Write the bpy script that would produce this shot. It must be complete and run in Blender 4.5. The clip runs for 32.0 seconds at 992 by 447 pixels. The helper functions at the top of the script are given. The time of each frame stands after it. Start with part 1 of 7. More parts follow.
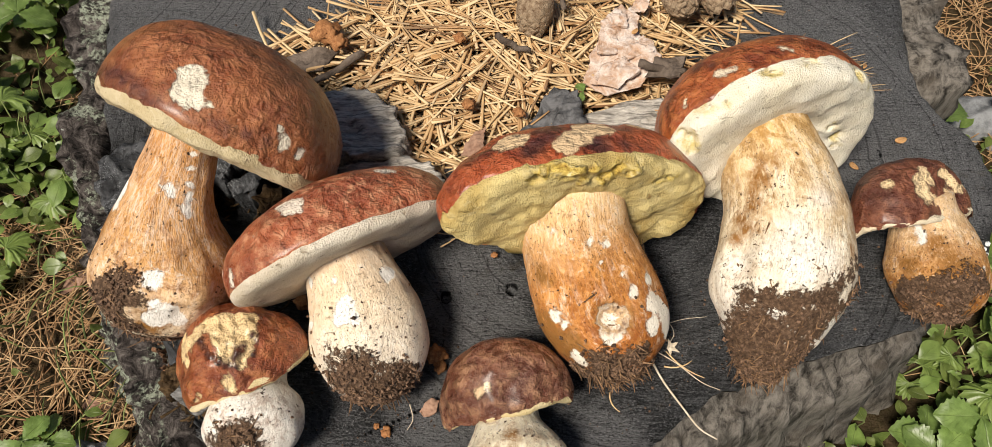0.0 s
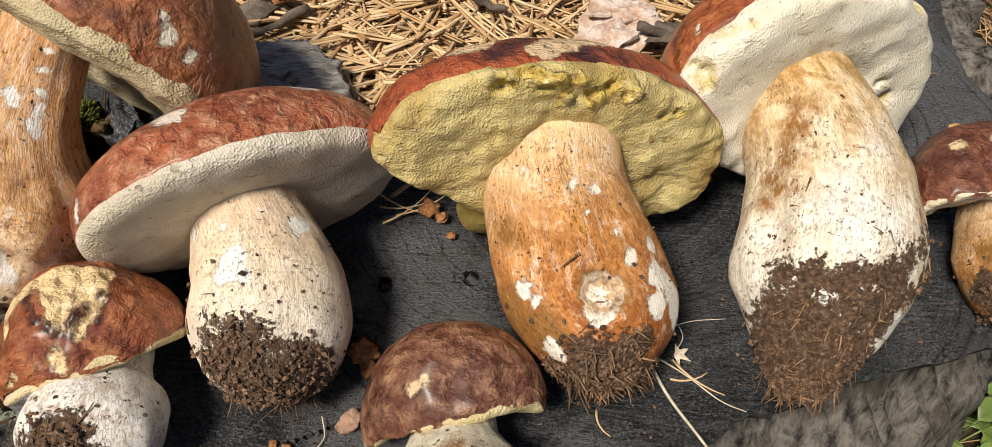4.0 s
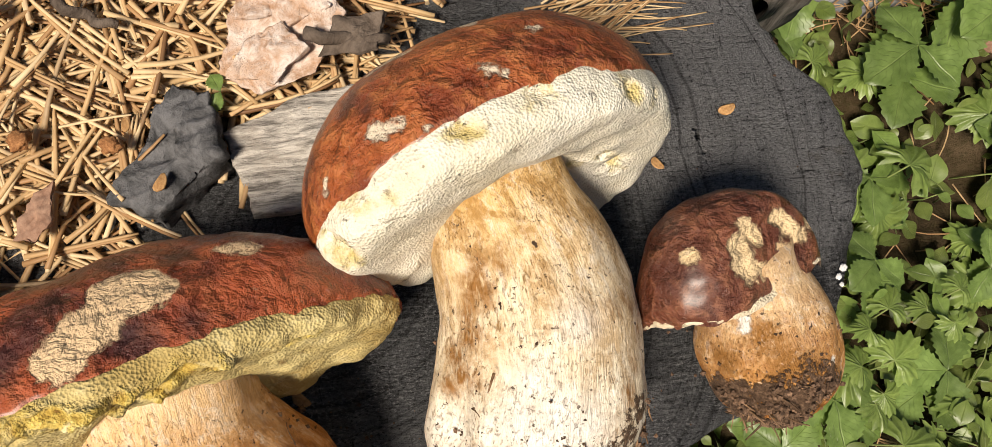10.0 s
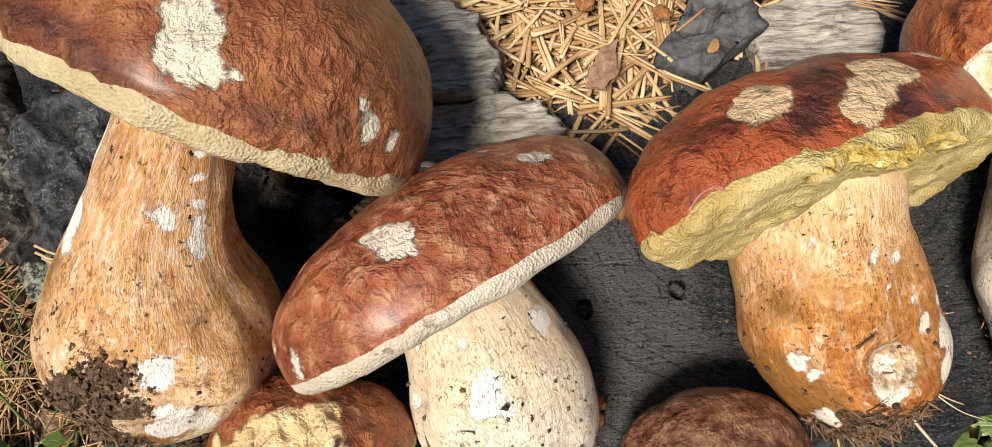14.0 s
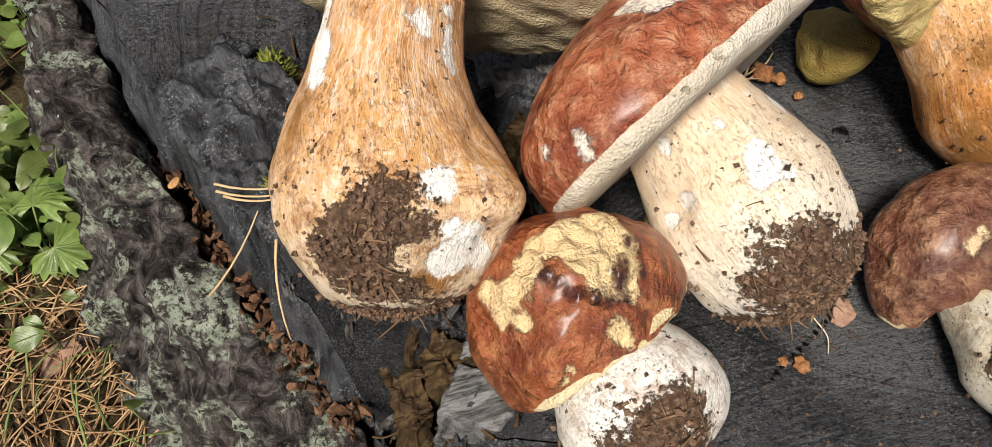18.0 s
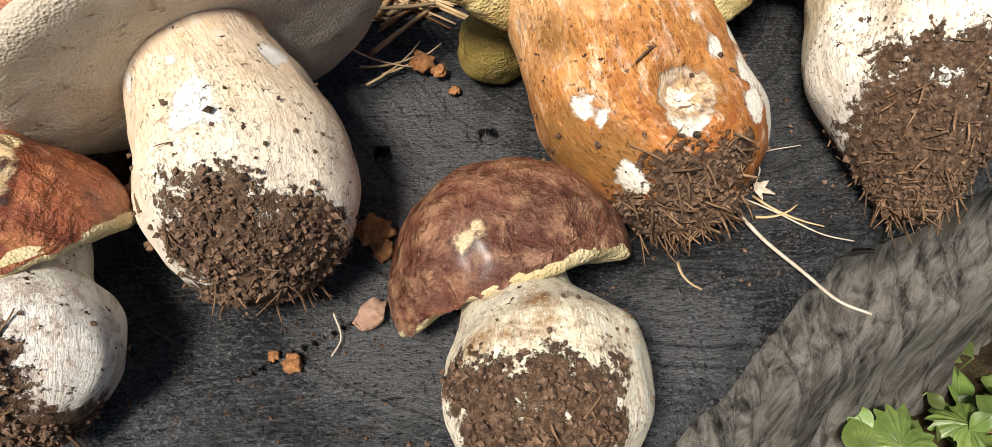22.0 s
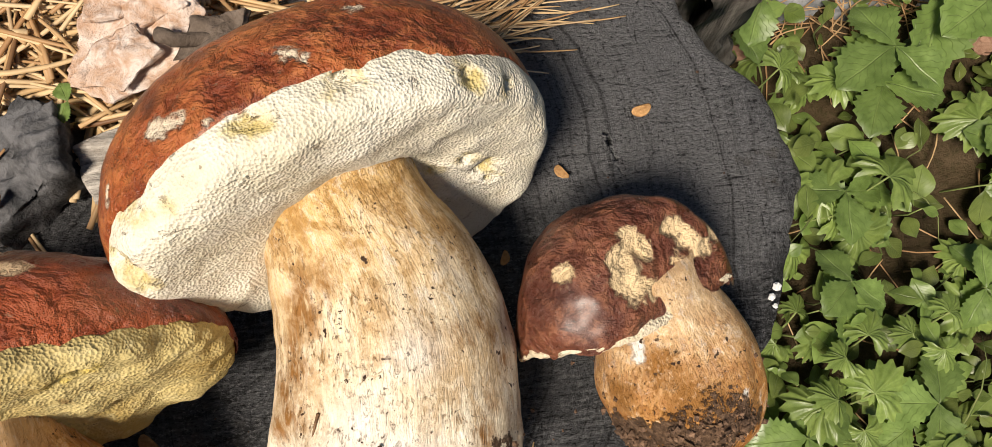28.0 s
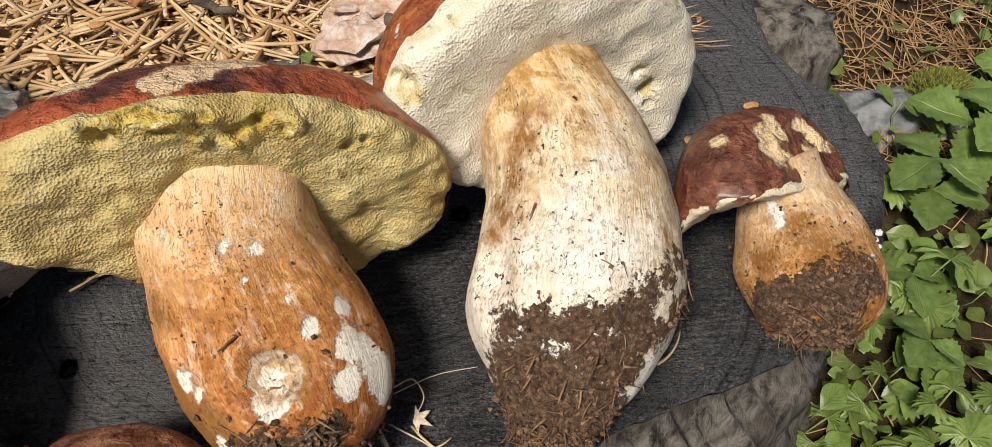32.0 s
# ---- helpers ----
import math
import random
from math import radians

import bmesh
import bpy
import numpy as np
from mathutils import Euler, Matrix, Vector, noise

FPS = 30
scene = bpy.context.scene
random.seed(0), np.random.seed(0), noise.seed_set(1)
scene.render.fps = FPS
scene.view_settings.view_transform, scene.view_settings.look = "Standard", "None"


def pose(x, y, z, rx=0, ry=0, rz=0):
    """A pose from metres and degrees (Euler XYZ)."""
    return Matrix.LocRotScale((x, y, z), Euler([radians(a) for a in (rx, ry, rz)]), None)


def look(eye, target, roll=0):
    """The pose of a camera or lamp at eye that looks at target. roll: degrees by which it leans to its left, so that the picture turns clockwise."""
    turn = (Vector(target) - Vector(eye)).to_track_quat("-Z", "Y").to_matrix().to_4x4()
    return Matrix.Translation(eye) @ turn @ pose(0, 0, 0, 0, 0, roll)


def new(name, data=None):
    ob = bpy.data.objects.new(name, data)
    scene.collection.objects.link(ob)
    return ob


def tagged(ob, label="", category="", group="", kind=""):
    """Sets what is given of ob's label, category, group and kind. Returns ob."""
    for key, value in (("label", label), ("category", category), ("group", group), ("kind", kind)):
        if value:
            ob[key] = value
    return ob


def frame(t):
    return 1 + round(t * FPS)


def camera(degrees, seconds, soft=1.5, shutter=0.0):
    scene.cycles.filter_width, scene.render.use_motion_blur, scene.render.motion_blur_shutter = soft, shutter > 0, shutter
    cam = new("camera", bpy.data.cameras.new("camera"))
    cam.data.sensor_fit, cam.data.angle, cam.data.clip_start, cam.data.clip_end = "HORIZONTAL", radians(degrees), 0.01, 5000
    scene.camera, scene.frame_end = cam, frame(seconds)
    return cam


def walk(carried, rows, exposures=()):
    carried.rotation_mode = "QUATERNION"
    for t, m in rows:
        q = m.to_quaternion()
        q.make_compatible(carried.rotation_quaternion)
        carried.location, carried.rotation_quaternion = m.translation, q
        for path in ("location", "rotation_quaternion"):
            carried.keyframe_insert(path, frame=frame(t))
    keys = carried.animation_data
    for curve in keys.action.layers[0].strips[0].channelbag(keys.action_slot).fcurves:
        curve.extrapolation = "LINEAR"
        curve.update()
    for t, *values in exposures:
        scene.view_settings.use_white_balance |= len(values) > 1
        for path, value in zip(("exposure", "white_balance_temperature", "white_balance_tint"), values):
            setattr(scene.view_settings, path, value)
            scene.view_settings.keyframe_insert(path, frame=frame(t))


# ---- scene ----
cam = camera(65.3, 32.0, soft=0.5)
METRES, EYE, TILT, LEAN, TURN = 1.8, 0.63, -63.0, 0.0, 0.0
ROWS = [
    (0.0, 0.0, 0.0, 0.0, -0.0, -0.0, -0.0),
    (0.5, -0.0009, 0.0077, -0.0051, -0.44, -0.32, 0.19),
    (1.0, -0.0023, 0.0196, -0.0103, -0.23, -0.6, -0.34),
    (1.5, -0.0024, 0.0288, -0.0152, -0.61, -0.43, -1.21),
    (2.0, -0.0032, 0.0307, -0.0187, -0.49, 0.53, -1.23),
    (2.5, -0.0025, 0.0365, -0.0238, -0.78, 2.92, -3.46),
    (3.0, -0.0001, 0.041, -0.0281, -0.52, 6.34, -3.17),
    (3.5, 0.0047, 0.0521, -0.0331, -1.38, 7.56, -1.96),
    (5.5, 0.0398, 0.0663, -0.0463, 2.38, 11.97, -2.4),
    (6.0, 0.0612, 0.0739, -0.0359, 2.31, 9.75, -2.53),
    (6.5, 0.0814, 0.0817, -0.0251, 3.32, 4.92, 0.02),
    (7.0, 0.0938, 0.0911, -0.014, 3.26, 2.08, 1.49),
    (7.5, 0.0945, 0.1022, -0.0034, 2.34, -3.26, 1.2),
    (8.0, 0.0788, 0.1048, 0.0215, -2.49, -8.66, -0.08),
    (8.5, 0.0641, 0.1054, 0.0411, -3.77, -12.75, -0.36),
    (9.0, 0.0592, 0.106, 0.0586, -5.84, -15.42, 1.08),
    (9.5, 0.0609, 0.1062, 0.0649, -7.55, -16.94, 2.51),
    (10.0, 0.0699, 0.1063, 0.0644, -8.16, -17.01, 5.76),
    (10.5, 0.0855, 0.1141, 0.068, -10.15, -16.08, 10.51),
    (11.0, 0.0903, 0.1143, 0.0666, -10.72, -15.38, 11.92),
    (11.5, 0.0741, 0.1069, 0.0623, -7.85, -14.3, 10.39),
    (12.0, 0.0488, 0.0945, 0.0517, -6.17, -12.42, 6.7),
    (12.5, 0.0193, 0.088, 0.0446, -5.48, -12.62, 4.99),
    (13.0, -0.0053, 0.0899, 0.0356, -5.33, -13.87, 4.37),
    (13.5, -0.0304, 0.0925, 0.0308, -5.24, -13.63, 3.09),
    (14.0, -0.0507, 0.0939, 0.0324, -5.71, -12.32, 2.59),
    (14.5, -0.0641, 0.0941, 0.0378, -5.02, -10.82, 2.77),
    (16.5, -0.0958, 0.0888, 0.024, -14.26, -5.31, 19.32),
    (17.0, -0.1093, 0.0908, 0.0073, -14.36, -2.53, 18.67),
    (17.5, -0.1143, 0.0948, -0.0099, -13.69, -0.52, 16.67),
    (18.0, -0.114, 0.1014, -0.0257, -11.98, 1.08, 14.26),
    (18.5, -0.1091, 0.1087, -0.0351, -11.16, 3.14, 12.63),
    (19.0, -0.1052, 0.113, -0.042, -10.74, 4.26, 10.56),
    (19.5, -0.1007, 0.1129, -0.0454, -10.97, 4.25, 10.26),
    (20.0, -0.0902, 0.1103, -0.0505, -8.93, 6.11, 9.5),
    (20.5, -0.0665, 0.1024, -0.0511, -8.09, 8.07, 8.56),
    (21.0, -0.0434, 0.0987, -0.0533, -6.92, 7.89, 7.57),
    (21.5, -0.022, 0.1011, -0.0581, -6.68, 8.1, 5.69),
    (22.0, -0.0128, 0.1045, -0.061, -5.76, 7.57, 5.81),
    (22.5, -0.0069, 0.1028, -0.0531, -4.2, 7.96, 4.97),
    (23.0, -0.0004, 0.1024, -0.03, -3.49, 7.83, 1.0),
    (23.5, 0.0042, 0.1036, -0.0221, -2.48, 6.22, 0.32),
    (24.0, 0.0067, 0.1016, -0.014, -1.71, 3.92, -0.92),
    (24.5, 0.0185, 0.1029, -0.0008, -0.85, 2.85, -0.74),
    (25.0, 0.0435, 0.1103, 0.0131, -0.53, 1.5, -0.83),
    (25.5, 0.0646, 0.1203, 0.0188, -3.39, -6.82, 2.46),
    (26.0, 0.0725, 0.122, 0.0394, -5.65, -10.43, 2.33),
    (26.5, 0.0722, 0.1229, 0.0572, -6.71, -16.85, 4.99),
    (28.5, 0.1176, 0.118, 0.0465, -4.13, -11.6, 8.09),
    (29.0, 0.1265, 0.1153, 0.0384, -0.49, -7.93, 5.75),
    (29.5, 0.1216, 0.1118, 0.0269, -1.1, -4.42, 3.05),
    (30.0, 0.1082, 0.1059, 0.0094, -1.78, -0.35, 0.09),
    (30.5, 0.0983, 0.0992, 0.0007, -2.23, 1.14, 0.78),
    (31.0, 0.089, 0.0958, -0.0031, -2.69, 1.94, 1.35),
    (31.5, 0.0841, 0.0924, -0.0076, -2.88, 4.39, 1.7),
    (32.0, 0.0607, 0.0868, -0.0186, -4.44, 6.29, 4.15),
]
EXPOSURES = [(0.0, 0.12, 6880, 12), (3.5, 0.06, 6780, 12), (6.0, 0.1, 6680, 12), (8.0, -0.08, 7080, 14), (10.0, 0.14, 7180, 14), (13.0, 0.02, 6780, 12), (14.2, 0.16, 6780, 12), (16.5, 0.36, 6580, 12), (17.5, 0.2, 6580, 12), (20.0, 0.28, 6480, 11), (22.0, 0.34, 6500, 11), (23.0, 0.24, 6580, 11), (25.0, -0.08, 6980, 13), (26.0, -0.14, 7040, 14), (27.0, -0.06, 7080, 14), (29.0, 0.3, 7080, 14), (30.0, 0.08, 7080, 14), (32.0, -0.03, 6680, 13)]
walk(cam, [(t, pose(0, 0, EYE, TILT, LEAN, TURN) @ pose(METRES * x, METRES * y, METRES * z, 90 + pitch, roll, yaw)) for t, x, y, z, yaw, pitch, roll in ROWS], EXPOSURES)

# ---- world and light ----
world = bpy.data.worlds.new("sky")
scene.world = world
world.use_nodes = True
wnt = world.node_tree
sky = wnt.nodes.new("ShaderNodeTexSky")
sky.sky_type = "NISHITA"
sky.sun_disc = False
SUN_FROM = Vector((-0.42, -0.44, 1.0)).normalized()
sky.sun_elevation = math.asin(SUN_FROM.z)
sky.sun_rotation = math.atan2(SUN_FROM.x, SUN_FROM.y)
wnt.links.new(sky.outputs[0], wnt.nodes["Background"].inputs[0])
wnt.nodes["Background"].inputs[1].default_value = 0.050
sun = new("sun", bpy.data.lights.new("sun", "SUN"))
sun.data.energy = 4.95
sun.data.angle = radians(14)
sun.data.color = (1.0, 0.945, 0.85)
sun.matrix_world = look(SUN_FROM * 5, (0, 0, 0))

# ---- material helpers ----


class Mat:
    """A node material with short calls for the usual nodes."""

    def __init__(self, name, rough=0.7, spec=0.4):
        self.m = bpy.data.materials.new(name)
        self.m.use_nodes = True
        self.nt = self.m.node_tree
        self.b = self.nt.nodes["Principled BSDF"]
        self.b.inputs["Roughness"].default_value = rough
        self.b.inputs["Specular IOR Level"].default_value = spec
        self.tc = self.nt.nodes.new("ShaderNodeTexCoord")
        self.obj = self.tc.outputs["Object"]
        self.uv = self.tc.outputs["UV"]

    def put(self, sock, v):
        if isinstance(v, bpy.types.NodeSocket):
            self.nt.links.new(v, sock)
        elif isinstance(v, (tuple, list)) and len(v) == 3 and sock.type == "RGBA":
            sock.default_value = (*v, 1)
        else:
            sock.default_value = v

    def math(self, op, a, b=0.0, clamp=False):
        n = self.nt.nodes.new("ShaderNodeMath")
        n.operation, n.use_clamp = op, clamp
        self.put(n.inputs[0], a)
        self.put(n.inputs[1], b)
        return n.outputs[0]

    def vec(self, op, a, b=(0, 0, 0)):
        n = self.nt.nodes.new("ShaderNodeVectorMath")
        n.operation = op
        self.put(n.inputs[0], a)
        self.put(n.inputs[1], b)
        return n.outputs["Value"] if op in ("DISTANCE", "LENGTH", "DOT_PRODUCT") else n.outputs[0]

    def map(self, v, scale=(1, 1, 1), loc=(0, 0, 0), rot=(0, 0, 0)):
        n = self.nt.nodes.new("ShaderNodeMapping")
        self.put(n.inputs[0], v)
        n.inputs[1].default_value, n.inputs[2].default_value, n.inputs[3].default_value = loc, rot, scale
        return n.outputs[0]

    def noise(self, v, scale, detail=4.0, rough=0.55, dist=0.0, color=False):
        n = self.nt.nodes.new("ShaderNodeTexNoise")
        self.put(n.inputs["Vector"], v)
        n.inputs["Scale"].default_value, n.inputs["Detail"].default_value = scale, detail
        n.inputs["Roughness"].default_value, n.inputs["Distortion"].default_value = rough, dist
        return n.outputs["Color" if color else "Fac"]

    def voronoi(self, v, scale, feature="F1", rnd=1.0):
        n = self.nt.nodes.new("ShaderNodeTexVoronoi")
        n.feature = feature
        self.put(n.inputs["Vector"], v)
        n.inputs["Scale"].default_value, n.inputs["Randomness"].default_value = scale, rnd
        return n.outputs["Distance"]

    def ramp(self, f, *stops):
        n = self.nt.nodes.new("ShaderNodeValToRGB")
        self.put(n.inputs[0], f)
        el = n.color_ramp.elements
        while len(el) < len(stops):
            el.new(0.5)
        for e, (p, c) in zip(el, stops):
            e.position = p
            e.color = (*c, 1) if isinstance(c, (tuple, list)) else (c, c, c, 1)
        return n.outputs[0]

    def step(self, f, lo, hi):
        n = self.nt.nodes.new("ShaderNodeMapRange")
        n.interpolation_type = "SMOOTHSTEP"
        self.put(n.inputs[0], f)
        n.inputs[1].default_value, n.inputs[2].default_value = lo, hi
        return n.outputs[0]

    def mix(self, f, a, b, mode="MIX"):
        n = self.nt.nodes.new("ShaderNodeMix")
        n.data_type, n.blend_type = "RGBA", mode
        self.put(n.inputs[0], f)
        self.put(n.inputs[6], a)
        self.put(n.inputs[7], b)
        return n.outputs[2]

    def bump(self, h, dist, strength=1.0, prev=None):
        n = self.nt.nodes.new("ShaderNodeBump")
        n.inputs["Strength"].default_value, n.inputs["Distance"].default_value = strength, dist
        self.put(n.inputs["Height"], h)
        if prev is not None:
            self.put(n.inputs["Normal"], prev)
        return n.outputs[0]

    def rand(self):
        return self.nt.nodes.new("ShaderNodeObjectInfo").outputs["Random"]

    def island(self):
        return self.nt.nodes.new("ShaderNodeNewGeometry").outputs["Random Per Island"]

    def spots(self, v, spots, wob=None, soft=0.0012, grow=1.08, warp=0.016):
        """1 inside any of the balls (x, y, z, r), with a ragged edge."""
        out = None
        if warp:
            n = self.noise(v, 120, 5, 0.68, 0.4, True)
            v = self.vec("ADD", v, self.map(self.vec("SUBTRACT", n, (0.5, 0.5, 0.5)), (warp,) * 3))
        for x, y, z, r in spots:
            r *= grow
            d = self.math("SUBTRACT", r, self.vec("DISTANCE", v, (x, y, z)))
            if out is None:
                out = d
            else:
                out = self.math("SMOOTH_MAX", out, d)
                out.node.inputs[2].default_value = 0.005
        if wob is not None:
            out = self.math("ADD", out, wob)
        return self.step(out, -soft, soft)

    def done(self, col=None, rough=None, normal=None):
        if col is not None:
            self.put(self.b.inputs["Base Color"], col)
        if rough is not None:
            self.put(self.b.inputs["Roughness"], rough)
        if normal is not None:
            self.put(self.b.inputs["Normal"], normal)
        return self.m


# ---- mesh helpers ----


def link_mesh(name, verts, faces, material, parent=None, label="", uvs=None, smooth=True):
    me = bpy.data.meshes.new(name)
    me.from_pydata(verts, [], faces)
    if smooth:
        me.polygons.foreach_set("use_smooth", [True] * len(me.polygons))
    if uvs is not None:
        lay = me.uv_layers.new(name="UVMap")
        idx = np.empty(len(me.loops), dtype=np.int32)
        me.loops.foreach_get("vertex_index", idx)
        lay.data.foreach_set("uv", np.asarray(uvs, dtype=np.float32)[idx].ravel())
    me.materials.append(material)
    me.update()
    ob = new(name, me)
    if parent is not None:
        ob.parent = parent
    if label:
        tagged(ob, label)
    return ob


def part(name, bm, material, parent=None, label="", smooth=True):
    bmesh.ops.recalc_face_normals(bm, faces=bm.faces[:])
    me = bpy.data.meshes.new(name)
    bm.to_mesh(me)
    bm.free()
    if smooth:
        me.polygons.foreach_set("use_smooth", [True] * len(me.polygons))
    me.materials.append(material)
    ob = new(name, me)
    if parent is not None:
        ob.parent = parent
    if label:
        tagged(ob, label)
    return ob


def thing(name, at, label, category, group="", kind=""):
    ob = new(name)
    ob.location = at
    ob.empty_display_size = 0.02
    return tagged(ob, label, category, group, kind)


def fbm(p, scale, octaves=4):
    return noise.fractal(Vector(p) * scale, 1.0, 2.0, octaves)


def grid_faces(rows, cols, wrap=True):
    faces = []
    for i in range(rows - 1):
        for j in range(cols if wrap else cols - 1):
            k = (j + 1) % cols
            faces.append((i * cols + j, i * cols + k, (i + 1) * cols + k, (i + 1) * cols + j))
    return faces


def spline(pts, n):
    """Catmull-Rom through tuples of any length."""
    pts = [np.array(p, float) for p in pts]
    pts = [2 * pts[0] - pts[1]] + pts + [2 * pts[-1] - pts[-2]]
    out = []
    m = len(pts) - 3
    for k in range(n):
        s = k / (n - 1) * m
        i = min(int(s), m - 1)
        f = s - i
        a, b, c, d = pts[i:i + 4]
        out.append(0.5 * (2 * b + (c - a) * f + (2 * a - 5 * b + 4 * c - d) * f * f + (3 * b - a - 3 * c + d) * f ** 3))
    return out


def tube(verts, faces, path, r, sides=5, taper=0.6, flat=1.0):
    """Adds a thin tapering tube along a path of Vectors."""
    base = len(verts)
    n = len(path)
    for i, p in enumerate(path):
        t = (path[min(i + 1, n - 1)] - path[max(i - 1, 0)]).normalized()
        s = t.cross(Vector((0.13, 0.21, 0.97))).normalized()
        u = s.cross(t)
        rr = r * (1 - (1 - taper) * i / (n - 1))
        for k in range(sides):
            a = 2 * math.pi * k / sides
            verts.append(p + s * (rr * math.cos(a)) + u * (rr * flat * math.sin(a)))
    for i in range(n - 1):
        for k in range(sides):
            m = (k + 1) % sides
            faces.append((base + i * sides + k, base + i * sides + m, base + (i + 1) * sides + m, base + (i + 1) * sides + k))
    faces.append(tuple(base + k for k in reversed(range(sides))))
    faces.append(tuple(base + (n - 1) * sides + k for k in range(sides)))


# ---- mushroom materials ----


def local(spots, at):
    return [(x - at[0], y - at[1], z - at[2], r) for x, y, z, r in spots]


def skin_mat(name, base, dark, light, at, flesh=(), yellow=(), stain=(), gloss=0.32, stain_last=False, flesh_col=(0.84, 0.60, 0.35), yellow_col=(0.62, 0.42, 0.13), stain_col=(0.035, 0.012, 0.012)):
    """Cap skin: mottled brown with fine wrinkles, pits, torn flesh patches and dark stains."""
    q = Mat(name, spec=0.45)
    big = q.noise(q.obj, 38, 5, 0.6)
    mid = q.noise(q.obj, 150, 6, 0.72, 0.15)
    fine = q.noise(q.obj, 800, 5, 0.8)
    col = q.mix(q.step(big, 0.36, 0.62), dark, base)
    col = q.mix(q.math("MULTIPLY", q.step(mid, 0.46, 0.66), 0.7), col, light)
    col = q.mix(q.math("MULTIPLY", q.step(mid, 0.46, 0.32), 0.6), col, dark)
    col = q.mix(q.step(fine, 0.62, 0.8), col, q.mix(0.35, col, light))
    rough = q.ramp(mid, (0.3, gloss - 0.1), (0.7, gloss + 0.14))
    h = q.math("ADD", q.math("MULTIPLY", mid, 0.9), q.math("MULTIPLY", fine, 0.2))
    wob = q.math("MULTIPLY", q.math("SUBTRACT", q.noise(q.obj, 130, 6, 0.75, 0.8), 0.5), 0.008)
    pits = q.step(q.voronoi(q.vec("ADD", q.obj, q.map(q.noise(q.obj, 200, 2, 0.5, 0, True), (0.004,) * 3)), 130), 0.02, 0.1)
    col = q.mix(q.math("SUBTRACT", 1.0, pits), col, light)
    if stain and not stain_last:
        col = q.mix(q.math("MULTIPLY", q.spots(q.obj, local(stain, at), wob, 0.0035, 1.6, 0.008), 0.8), col, stain_col)
    for spots, c in ((yellow, yellow_col), (flesh, flesh_col)):
        if spots:
            f = q.spots(q.obj, local(spots, at), wob, 0.0007, 1.5, 0.008)
            c2 = q.mix(q.noise(q.obj, 300, 4, 0.7), q.mix(0.2, c, (0.35, 0.2, 0.08)), c)
            c2 = q.mix(q.step(q.noise(q.obj, 650, 3, 0.6), 0.64, 0.72), c2, q.mix(0.35, c, (0.2, 0.1, 0.04)))
            col = q.mix(f, col, c2)
            rough = q.mix(f, rough, (0.75, 0.75, 0.75))
            h = q.math("SUBTRACT", h, q.math("MULTIPLY", f, 0.6))
    if stain and stain_last:
        f = q.spots(q.obj, local(stain, at), q.math("MULTIPLY", wob, 0.7), 0.0012, 1.75, 0.006)
        col = q.mix(f, col, stain_col)
        h = q.math("ADD", h, q.math("MULTIPLY", f, 0.9))
    dirt = q.step(q.noise(q.obj, 420, 4, 0.65), 0.635, 0.68)
    col = q.mix(q.math("MULTIPLY", dirt, 0.7), col, q.mix(q.noise(q.obj, 90), (0.03, 0.015, 0.01), (0.42, 0.26, 0.15)))
    wr = q.noise(q.obj, 70, 5, 0.6, 0.3)
    q.b.inputs["Coat Weight"].default_value, q.b.inputs["Coat Roughness"].default_value = 0.3, 0.28
    return q.done(col, rough, q.bump(h, 0.0018, 1.0, q.bump(q.math("ADD", wr, q.math("MULTIPLY", q.noise(q.obj, 150, 4, 0.6, 0.6), 0.3)), 0.012, 0.95)))


